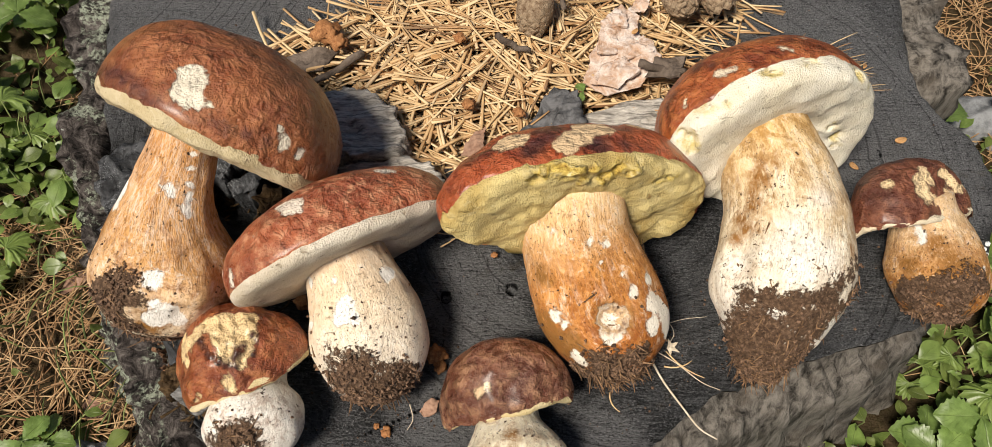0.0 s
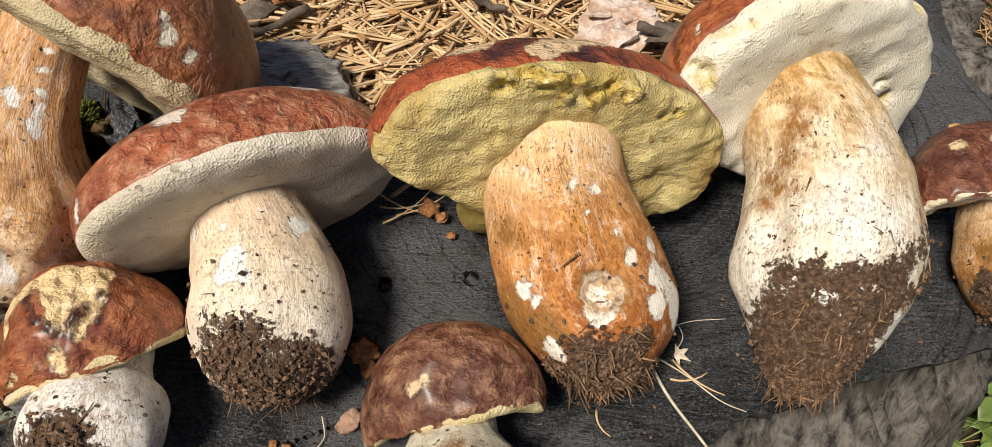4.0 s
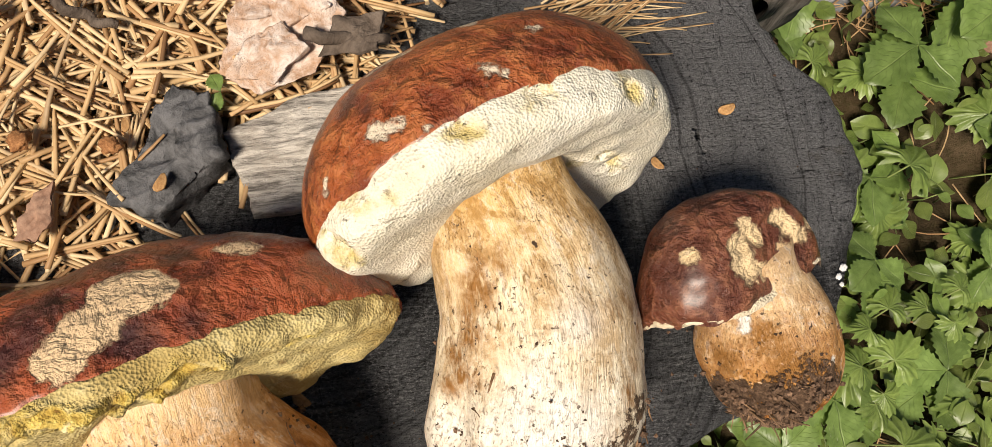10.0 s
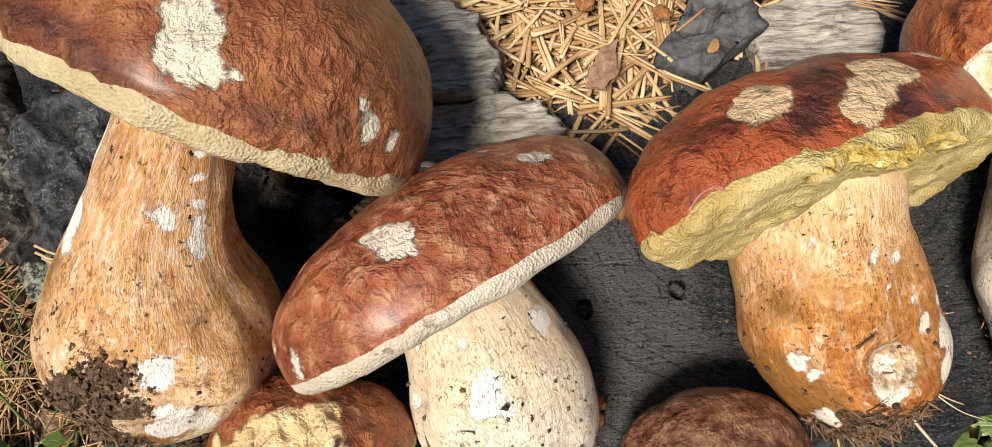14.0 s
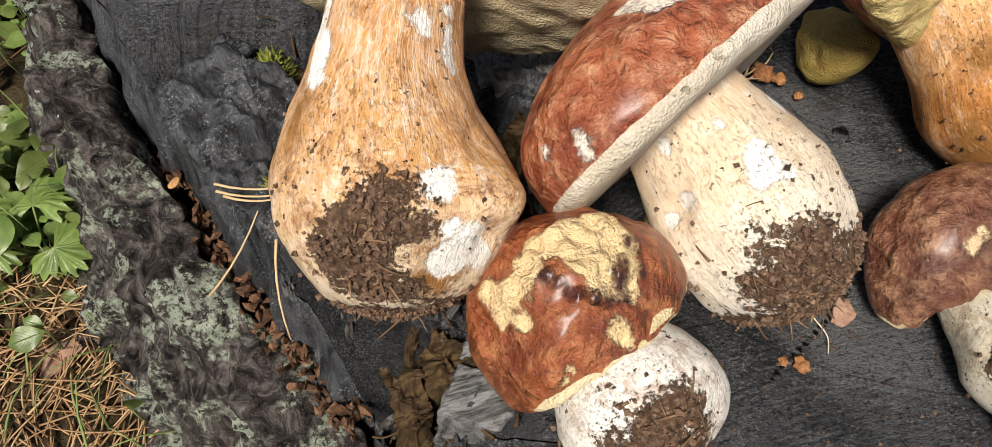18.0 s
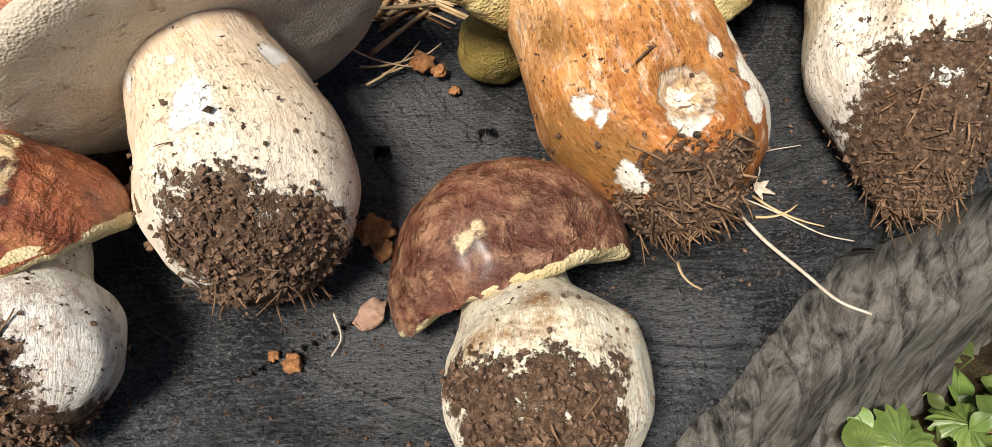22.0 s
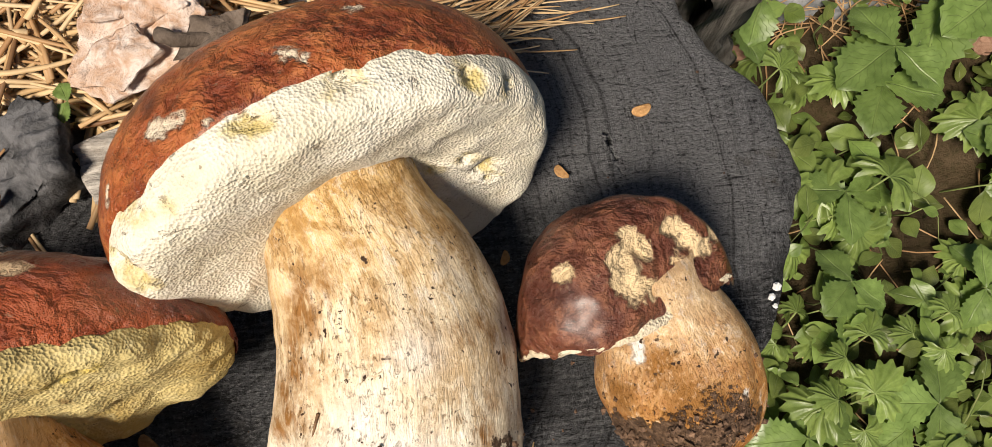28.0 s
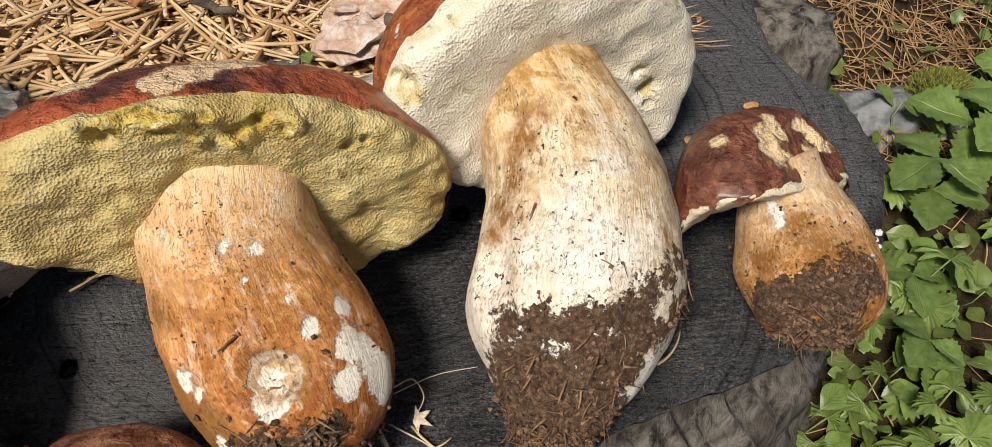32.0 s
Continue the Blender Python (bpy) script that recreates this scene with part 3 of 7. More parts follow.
SPOTS["m2_flesh"] = [(-0.1005, 0.1813, 0.2926, 0.0036), (-0.1054, 0.1833, 0.2897, 0.0031), (-0.1101, 0.183, 0.2873, 0.0018), (-0.0972, 0.1779, 0.2949, 0.0016), (-0.0582, 0.2065, 0.2843, 0.0023), (-0.0612, 0.2065, 0.2849, 0.0014), (-0.0542, 0.2064, 0.284, 0.001), (-0.0731, 0.2124, 0.2759, 0.0012), (-0.1322, 0.1523, 0.275, 0.0017), (-0.131, 0.1473, 0.2731, 0.0017), (-0.1398, 0.1559, 0.2653, 0.0012)]
SPOTS["m2s_white"] = [(-0.0765, 0.1393, 0.2617, 0.0045), (-0.0784, 0.1344, 0.2608, 0.0033), (-0.0718, 0.1339, 0.2621, 0.0026), (-0.0581, 0.1597, 0.2572, 0.003), (-0.0552, 0.1635, 0.2537, 0.0017), (-0.0834, 0.1548, 0.262, 0.0013), (-0.0989, 0.139, 0.2368, 0.0025), (-0.0953, 0.14, 0.2451, 0.0027), (-0.0979, 0.1575, 0.2519, 0.0017)]
SPOTS["m2s_soil"] = [(-0.0725, 0.1107, 0.2515, 0.0077), (-0.0792, 0.1075, 0.243, 0.0079), (-0.0647, 0.1099, 0.2515, 0.0061), (-0.0597, 0.1047, 0.244, 0.0077), (-0.0503, 0.1104, 0.2431, 0.0062), (-0.043, 0.1134, 0.2346, 0.0047), (-0.0726, 0.1016, 0.2358, 0.0079), (-0.0621, 0.1012, 0.2313, 0.008), (-0.0522, 0.1046, 0.2306, 0.0071), (-0.0419, 0.1156, 0.2215, 0.003), (-0.0903, 0.1496, 0.2079, 0.0035), (-0.082, 0.1169, 0.2526, 0.0014)]
SPOTS["m3_flesh"] = [(0.0494, 0.2237, 0.2995, 0.004), (0.045, 0.221, 0.3011, 0.0043), (0.0544, 0.2226, 0.2995, 0.0032), (0.0583, 0.2225, 0.2988, 0.0016), (0.0415, 0.2147, 0.3047, 0.0039), (0.0376, 0.2098, 0.307, 0.0032), (0.0336, 0.2066, 0.3084, 0.003), (0.0078, 0.2136, 0.3022, 0.0041), (0.0128, 0.2148, 0.3032, 0.0024), (0.0038, 0.2104, 0.3031, 0.0034), (0.0758, 0.2336, 0.2853, 0.0015), (0.0784, 0.2333, 0.2847, 0.0013), (0.0724, 0.2337, 0.2864, 0.0009)]
SPOTS["m3_stain"] = [(0.0289, 0.2218, 0.3009, 0.0037), (0.0233, 0.2193, 0.3027, 0.0037), (0.0265, 0.2136, 0.3063, 0.0032), (0.0209, 0.2091, 0.307, 0.0032), (0.0168, 0.2045, 0.3076, 0.0036), (0.0509, 0.211, 0.3045, 0.0035), (0.0541, 0.2076, 0.3043, 0.0028), (0.0645, 0.2125, 0.3006, 0.0021), (0.041, 0.2335, 0.2882, 0.0031), (0.0322, 0.2323, 0.2874, 0.0031), (0.0585, 0.2328, 0.2881, 0.0026)]
SPOTS["m3p_yellow"] = [(0.0195, 0.1888, 0.3071, 0.0032), (0.0356, 0.1905, 0.3057, 0.0029), (0.0539, 0.1964, 0.297, 0.0031), (0.0855, 0.2024, 0.2797, 0.0023), (0.0912, 0.2043, 0.2805, 0.002)]
SPOTS["m3p_dark"] = [(-0.0023, 0.1773, 0.284, 0.0012), (0.0372, 0.1912, 0.2921, 0.001), (0.0821, 0.1984, 0.2695, 0.0012), (0.0872, 0.2, 0.2659, 0.001)]
SPOTS["m3s_white"] = [(0.0312, 0.1418, 0.2476, 0.0028), (0.0363, 0.1366, 0.2475, 0.0019), (0.0601, 0.1391, 0.2491, 0.0073), (0.082, 0.146, 0.2518, 0.004), (0.081, 0.1344, 0.2496, 0.0039), (0.0435, 0.121, 0.235, 0.0041), (0.071, 0.1494, 0.2587, 0.0023), (0.0598, 0.1305, 0.2495, 0.0047), (0.0476, 0.1694, 0.2765, 0.0014), (0.0289, 0.1765, 0.2761, 0.001), (0.0375, 0.1714, 0.2771, 0.0008), (0.0563, 0.1707, 0.2743, 0.0015), (0.0528, 0.161, 0.272, 0.0007), (0.0644, 0.1567, 0.2648, 0.0009), (0.08, 0.1577, 0.255, 0.0025), (0.0816, 0.1499, 0.2526, 0.0023), (0.0868, 0.1468, 0.2468, 0.0036), (0.0883, 0.1442, 0.2451, 0.0037), (0.0896, 0.1417, 0.2431, 0.0039), (0.0907, 0.1396, 0.2401, 0.0041), (0.0917, 0.1376, 0.2367, 0.0043)]
SPOTS["m3s_ochre"] = [(0.0266, 0.1373, 0.2324, 0.0087), (0.0376, 0.1271, 0.2384, 0.0075), (0.0683, 0.1341, 0.2528, 0.0023), (0.0239, 0.1589, 0.2571, 0.0042), (0.0686, 0.1406, 0.255, 0.0019)]
SPOTS["m3s_soil"] = [(0.06, 0.1168, 0.2372, 0.0104), (0.071, 0.1195, 0.2415, 0.0072), (0.0474, 0.1174, 0.2244, 0.0074), (0.0586, 0.1144, 0.2239, 0.0074)]
SPOTS["m4_flesh"] = [(0.1548, 0.2714, 0.3038, 0.0015), (0.1582, 0.2691, 0.3044, 0.0013), (0.1519, 0.2731, 0.3033, 0.0009), (0.1198, 0.2581, 0.2989, 0.0018), (0.1237, 0.2586, 0.3008, 0.0015), (0.1173, 0.2594, 0.2972, 0.0013), (0.1269, 0.2592, 0.302, 0.0007), (0.123, 0.2849, 0.2823, 0.002), (0.1272, 0.2872, 0.2818, 0.0016), (0.1309, 0.2871, 0.2849, 0.0012), (0.1192, 0.282, 0.2839, 0.0012), (0.1514, 0.2942, 0.2852, 0.0023), (0.102, 0.2484, 0.2868, 0.0013), (0.1024, 0.2444, 0.2871, 0.0009), (0.1341, 0.2562, 0.3052, 0.0005), (0.1702, 0.2858, 0.2947, 0.0012)]
SPOTS["m4_stain"] = [(0.1126, 0.2741, 0.2866, 0.0024), (0.1177, 0.2674, 0.2952, 0.0017), (0.1105, 0.2693, 0.2885, 0.0019), (0.0983, 0.2575, 0.2805, 0.0016), (0.0957, 0.2535, 0.2763, 0.0016)]
SPOTS["m4p_yellow"] = [(0.1156, 0.2404, 0.2893, 0.0044), (0.1208, 0.2409, 0.2957, 0.0016), (0.143, 0.2529, 0.306, 0.0032), (0.1465, 0.2534, 0.3067, 0.0023), (0.1002, 0.2319, 0.2795, 0.0033), (0.103, 0.2292, 0.2806, 0.0023), (0.1647, 0.2619, 0.3051, 0.0024), (0.1696, 0.2617, 0.3038, 0.0022), (0.1975, 0.2642, 0.2896, 0.0033), (0.1919, 0.2637, 0.2913, 0.0024), (0.2075, 0.2655, 0.2802, 0.0022), (0.1956, 0.2547, 0.2547, 0.0023), (0.2015, 0.2548, 0.2444, 0.0037), (0.2031, 0.2536, 0.2371, 0.0026), (0.1841, 0.2555, 0.2495, 0.0028), (0.1132, 0.2439, 0.2884, 0.0058), (0.1038, 0.2282, 0.28, 0.0037), (0.1064, 0.2272, 0.275, 0.0027)]
SPOTS["m4s_ochre"] = [(0.1846, 0.2017, 0.2677, 0.0017), (0.1875, 0.1996, 0.2655, 0.0012), (0.1907, 0.2042, 0.2613, 0.0012), (0.135, 0.1875, 0.2566, 0.004), (0.1388, 0.1983, 0.261, 0.0034), (0.1302, 0.1839, 0.2499, 0.0024), (0.1395, 0.2064, 0.2627, 0.0024), (0.1457, 0.2106, 0.2677, 0.0024), (0.1341, 0.1941, 0.2544, 0.0032), (0.1444, 0.2193, 0.2681, 0.0028), (0.1516, 0.2205, 0.2723, 0.002), (0.1423, 0.2144, 0.2655, 0.0032), (0.1877, 0.1726, 0.2599, 0.0023), (0.1962, 0.1923, 0.2517, 0.0018), (0.1942, 0.2009, 0.2569, 0.0016), (0.1913, 0.1806, 0.2579, 0.0015)]
# mostly the overexposed glare on the swollen stem, painted as white
SPOTS["m4s_white_glare"] = [(0.1556, 0.1811, 0.2692, 0.0067), (0.1521, 0.1722, 0.2669, 0.0074), (0.1612, 0.1713, 0.2684, 0.0082), (0.156, 0.1625, 0.2668, 0.0072), (0.1702, 0.1658, 0.2674, 0.0065), (0.1468, 0.1685, 0.2666, 0.004), (0.1727, 0.197, 0.2723, 0.0023), (0.1308, 0.1706, 0.2472, 0.0036)]
SPOTS["m4s_soil"] = [(0.1321, 0.1511, 0.2459, 0.0043), (0.1428, 0.1483, 0.2543, 0.0049), (0.1519, 0.1445, 0.2542, 0.0059), (0.1611, 0.1468, 0.258, 0.004), (0.1699, 0.1476, 0.2548, 0.0059), (0.1781, 0.1541, 0.2575, 0.0033), (0.1855, 0.1583, 0.2559, 0.0037), (0.193, 0.1665, 0.2522, 0.0027), (0.1373, 0.1511, 0.2005, 0.0104), (0.1605, 0.1388, 0.2475, 0.0085), (0.177, 0.1428, 0.245, 0.0077), (0.1886, 0.1511, 0.2418, 0.0059), (0.1954, 0.1599, 0.2391, 0.0032), (0.1694, 0.1353, 0.2382, 0.007)]
SPOTS["m5_flesh"] = [(0.2346, 0.2155, 0.2594, 0.0029), (0.2386, 0.2206, 0.2582, 0.0026), (0.242, 0.2184, 0.2558, 0.0026), (0.2348, 0.2085, 0.259, 0.0029), (0.2405, 0.2086, 0.2568, 0.0021), (0.2439, 0.206, 0.2537, 0.0017), (0.2376, 0.2039, 0.2576, 0.0021), (0.2522, 0.2243, 0.2523, 0.0018), (0.2556, 0.2237, 0.2512, 0.0022), (0.2575, 0.2198, 0.2502, 0.0022), (0.2607, 0.2169, 0.2486, 0.0022), (0.2647, 0.2179, 0.2468, 0.0023), (0.2682, 0.2212, 0.2443, 0.0018), (0.2169, 0.2143, 0.2558, 0.0015), (0.2186, 0.2157, 0.2567, 0.001), (0.2532, 0.214, 0.2506, 0.0009)]
SPOTS["m5s_white"] = [(0.238, 0.1912, 0.2409, 0.0019), (0.2378, 0.1868, 0.2395, 0.0015), (0.2372, 0.1953, 0.2411, 0.0017), (0.2697, 0.1715, 0.2383, 0.0013)]
SPOTS["m5s_ochre"] = [(0.2324, 0.1772, 0.2311, 0.0043), (0.2433, 0.1834, 0.2427, 0.0042), (0.25, 0.1741, 0.2435, 0.0052), (0.2601, 0.1703, 0.2418, 0.0034), (0.2457, 0.1686, 0.2413, 0.0033)]
SPOTS["m5s_soil"] = [(0.2363, 0.1612, 0.2228, 0.0079), (0.2458, 0.1591, 0.2354, 0.0076), (0.2574, 0.1617, 0.2392, 0.0063), (0.2668, 0.1669, 0.238, 0.0039), (0.2424, 0.1543, 0.2203, 0.0079), (0.2524, 0.1534, 0.2299, 0.0069), (0.2745, 0.1669, 0.199, 0.0074), (0.2693, 0.1622, 0.234, 0.0031), (0.2329, 0.1662, 0.2215, 0.0035)]
SPOTS["m6_yellow"] = [(-0.163, 0.1294, 0.2394, 0.0023), (-0.1619, 0.1218, 0.24, 0.002), (-0.1572, 0.1254, 0.2466, 0.0026), (-0.1572, 0.1171, 0.2446, 0.0019), (-0.1531, 0.1296, 0.2508, 0.0026), (-0.1486, 0.1337, 0.2524, 0.0026), (-0.1443, 0.1329, 0.2551, 0.0026), (-0.1391, 0.1339, 0.2553, 0.0029), (-0.1378, 0.1258, 0.2549, 0.0032), (-0.132, 0.135, 0.2548, 0.0033), (-0.1344, 0.1199, 0.2546, 0.0031), (-0.1288, 0.1282, 0.2549, 0.0036), (-0.1248, 0.137, 0.2538, 0.002), (-0.1368, 0.1298, 0.2553, 0.0029), (-0.1423, 0.1266, 0.2555, 0.0016), (-0.1331, 0.1153, 0.253, 0.0016), (-0.1235, 0.1253, 0.2534, 0.0015), (-0.1251, 0.1198, 0.253, 0.0014), (-0.1274, 0.1152, 0.2532, 0.0014), (-0.1295, 0.1138, 0.2517, 0.0009), (-0.1336, 0.1042, 0.2459, 0.002), (-0.1351, 0.1067, 0.2477, 0.0013), (-0.1496, 0.1004, 0.243, 0.0009), (-0.1511, 0.0986, 0.2396, 0.0009)]
SPOTS["m6_stain"] = [(-0.1498, 0.1246, 0.2548, 0.0011), (-0.1479, 0.1213, 0.2551, 0.0011), (-0.1459, 0.118, 0.2544, 0.0009), (-0.1426, 0.1164, 0.2543, 0.0009), (-0.1296, 0.1188, 0.2556, 0.0014), (-0.1315, 0.1153, 0.2549, 0.0012), (-0.1276, 0.1223, 0.2554, 0.0008), (-0.1242, 0.1268, 0.255, 0.0006), (-0.1214, 0.1273, 0.2553, 0.0007), (-0.1213, 0.1233, 0.2541, 0.0006), (-0.1222, 0.1184, 0.2529, 0.0008), (-0.1302, 0.1112, 0.2531, 0.0009), (-0.1383, 0.1145, 0.254, 0.0008), (-0.1356, 0.1122, 0.2531, 0.0008)]
SPOTS["m6_flesh"] = [(-0.1361, 0.1061, 0.254, 0.0012), (-0.1367, 0.1038, 0.2528, 0.0013), (-0.1373, 0.1014, 0.2518, 0.0013), (-0.1379, 0.099, 0.2507, 0.0014), (-0.1531, 0.1043, 0.2509, 0.0009), (-0.1499, 0.0935, 0.2457, 0.0015), (-0.1572, 0.1057, 0.2483, 0.0008)]
SPOTS["m6s_soil"] = [(-0.1359, 0.0798, 0.2405, 0.0052), (-0.1289, 0.0777, 0.2417, 0.0061), (-0.122, 0.0793, 0.2423, 0.004), (-0.1317, 0.0893, 0.1955, 0.0057), (-0.1308, 0.0727, 0.2351, 0.0056), (-0.1226, 0.0716, 0.233, 0.0041), (-0.1437, 0.0802, 0.2346, 0.0016), (-0.1198, 0.0757, 0.2379, 0.0019)]
SPOTS["m7_flesh"] = [(-0.0042, 0.1049, 0.2409, 0.0014), (-0.0105, 0.1021, 0.2376, 0.0014), (-0.0074, 0.1024, 0.2391, 0.0007)]
SPOTS["m7_stain"] = [(-0.005, 0.1002, 0.2388, 0.0017)]
SPOTS["m7s_ochre"] = [(0.0078, 0.0811, 0.2424, 0.0026), (0.0079, 0.0739, 0.2458, 0.0016), (-0.0102, 0.0713, 0.2378, 0.0019), (-0.006, 0.0731, 0.2402, 0.0014), (-0.0016, 0.0726, 0.2436, 0.0012)]
SPOTS["m7s_soil"] = [(-0.0136, 0.0612, 0.2332, 0.0067), (-0.0038, 0.0565, 0.2417, 0.0073), (0.0078, 0.0559, 0.2453, 0.0072), (0.0185, 0.0555, 0.2433, 0.0061), (-0.0102, 0.0508, 0.232, 0.0071), (0.0023, 0.0467, 0.2391, 0.0083), (0.0156, 0.0465, 0.2396, 0.0069), (-0.0145, 0.0677, 0.2318, 0.0026), (0.0228, 0.0609, 0.2428, 0.0028), (-0.0046, 0.0617, 0.2426, 0.0027)]
SPOTS["m1s_knob"] = [(-0.1532, 0.1535, 0.265, 0.0065), (-0.1548, 0.1424, 0.261, 0.0064), (-0.1578, 0.1628, 0.2653, 0.0017), (-0.1605, 0.1418, 0.2551, 0.0016)]
SPOTS["m2s_pit"] = [(-0.0959, 0.1396, 0.2412, 0.0054)]
SPOTS["m4s_pit"] = [(0.1336, 0.1726, 0.2505, 0.0088), (0.1301, 0.1606, 0.2471, 0.0065), (0.139, 0.1697, 0.264, 0.0064)]
SPOTS["m3p_torn"] = [(0.0163, 0.1912, 0.3095, 0.0035), (0.0226, 0.1926, 0.3095, 0.0035), (0.029, 0.1948, 0.3092, 0.0036), (0.0354, 0.1924, 0.3088, 0.0042), (0.0418, 0.192, 0.3081, 0.0042), (0.0488, 0.193, 0.3052, 0.004), (0.0579, 0.2011, 0.2963, 0.0043), (0.0624, 0.2004, 0.2993, 0.0035), (0.0695, 0.1994, 0.294, 0.0036), (0.0541, 0.1947, 0.2951, 0.003), (0.0434, 0.1934, 0.2976, 0.0029)]

# ---- stump ----
TOP = 0.197
OUTLINE = [(0.325, 0.250), (0.316, 0.222), (0.296, 0.188), (0.245, 0.152), (0.200, 0.139), (0.160, 0.124), (0.122, 0.110), (0.092, 0.089), (0.066, 0.068), (0.030, 0.047),
           (-0.020, 0.034), (-0.062, 0.038), (-0.092, 0.054), (-0.116, 0.075), (-0.137, 0.089), (-0.156, 0.097), (-0.172, 0.104), (-0.184, 0.117), (-0.197, 0.134), (-0.211, 0.156), (-0.223, 0.184), (-0.231, 0.215), (-0.247, 0.252), (-0.266, 0.300), (-0.276, 0.340), (-0.284, 0.410),
           (-0.280, 0.500), (-0.240, 0.590), (-0.150, 0.660), (-0.030, 0.690), (0.100, 0.670), (0.210, 0.610), (0.280, 0.520), (0.300, 0.430), (0.293, 0.365), (0.295, 0.320), (0.316, 0.288)]
MID = Vector((0.02, 0.33))
_angs, _rads = [], []
_dense = spline(OUTLINE + OUTLINE[:1], 400)
for _p in _dense[:-1]:
    _d = Vector(_p) - MID
    _angs.append(math.atan2(_d.y, _d.x))
    _rads.append(_d.length)
_order = np.argsort(_angs)
_angs, _rads = np.array(_angs)[_order], np.array(_rads)[_order]


def rim(a):
    return float(np.interp(a, _angs, _rads, period=2 * math.pi))


def blob(x, y, cx, cy, rx, ry, turn=0.0):
    c, s = math.cos(turn), math.sin(turn)
    dx, dy = x - cx, y - cy
    u, v = (dx * c + dy * s) / rx, (-dx * s + dy * c) / ry
    return math.exp(-(u * u + v * v))


PITS = [(-0.030, 0.1715, 0.0030, 0.008), (0.0095, 0.1765, 0.0030, 0.008), (0.123, 0.231, 0.0034, 0.006)]


def top_height(x, y):
    z = TOP + 0.0016 * fbm((x, y, 0.3), 14, 3) + 0.0005 * noise.noise(Vector((x * 160, y * 40, 0)))
    n = 0.6 + 0.8 * fbm((x, y, 2.0), 26, 4)
    # rotten hollow under and behind the tallest mushroom
    z -= 0.075 * min(1.0, 1.7 * blob(x, y, -0.122, 0.232, 0.036, 0.042, 0.5)) * (0.8 + 0.4 * n)
    z -= 0.040 * min(1.0, 1.3 * blob(x, y, -0.192, 0.262, 0.045, 0.020, -0.3)) * (0.6 + 0.5 * n)
    z -= 0.030 * blob(x, y, -0.230, 0.190, 0.018, 0.040, 0.3) * n
    z -= 0.025 * blob(x, y, -0.165, 0.150, 0.030, 0.030) * n
    z -= 0.020 * blob(x, y, -0.100, 0.185, 0.025, 0.03) * n
    if x < -0.165:
        k = min(1.0, (-0.165 - x) / 0.03) * max(0.0, min(1.0, (0.31 - y) / 0.03))
        w = Vector((x, y, 0))
        z -= k * (0.002 + 0.016 * abs(noise.noise(w * 42)) * 0.4 + 0.007 * abs(noise.noise(w * 120)) + 0.004 * noise.noise(w * 330))
    z -= 0.075 * min(1.0, 1.6 * blob(x, y, -0.194, 0.134, 0.012, 0.026, 0.5)) * (0.8 + 0.3 * n)
    # hollow that holds the needles
    z -= 0.020 * min(1.0, 1.3 * blob(x, y, -0.01, 0.37, 0.11, 0.075))
    # notch in the front rim
    z -= 0.020 * blob(x, y, 0.150, 0.108, 0.030, 0.008, 0.35)
    for px, py, r, d in PITS:
        q = ((x - px) ** 2 + (y - py) ** 2) / (r * r)
        if q < 4:
            z -= d * math.exp(-q * q)
    return z


def crack_line(pts, r, gap=0.003):
    out = []
    for (ax, ay), (bx, by) in zip(pts, pts[1:]):
        n = max(1, int(math.hypot(bx - ax, by - ay) / gap))
        out += [(ax + (bx - ax) * i / n, ay + (by - ay) * i / n, TOP, r) for i in range(n)]
    return out


# cracks, plus the pits, whose dark insides are painted with them
CRACKS = crack_line([(0.2525, 0.275), (0.2545, 0.264), (0.2570, 0.250)], 0.0008) + crack_line([(0.256, 0.2745), (0.268, 0.281), (0.277, 0.290)], 0.0000, 0.004) + crack_line([(0.268, 0.2655), (0.280, 0.268)], 0.0001, 0.004) + crack_line([(-0.078, 0.088), (-0.048, 0.101), (-0.018, 0.117)], 0.0003, 0.003) + [(x, y + d, TOP - 0.002, r * 0.9) for x, y, r, _ in PITS for d in (-0.0012, 0.0012)]


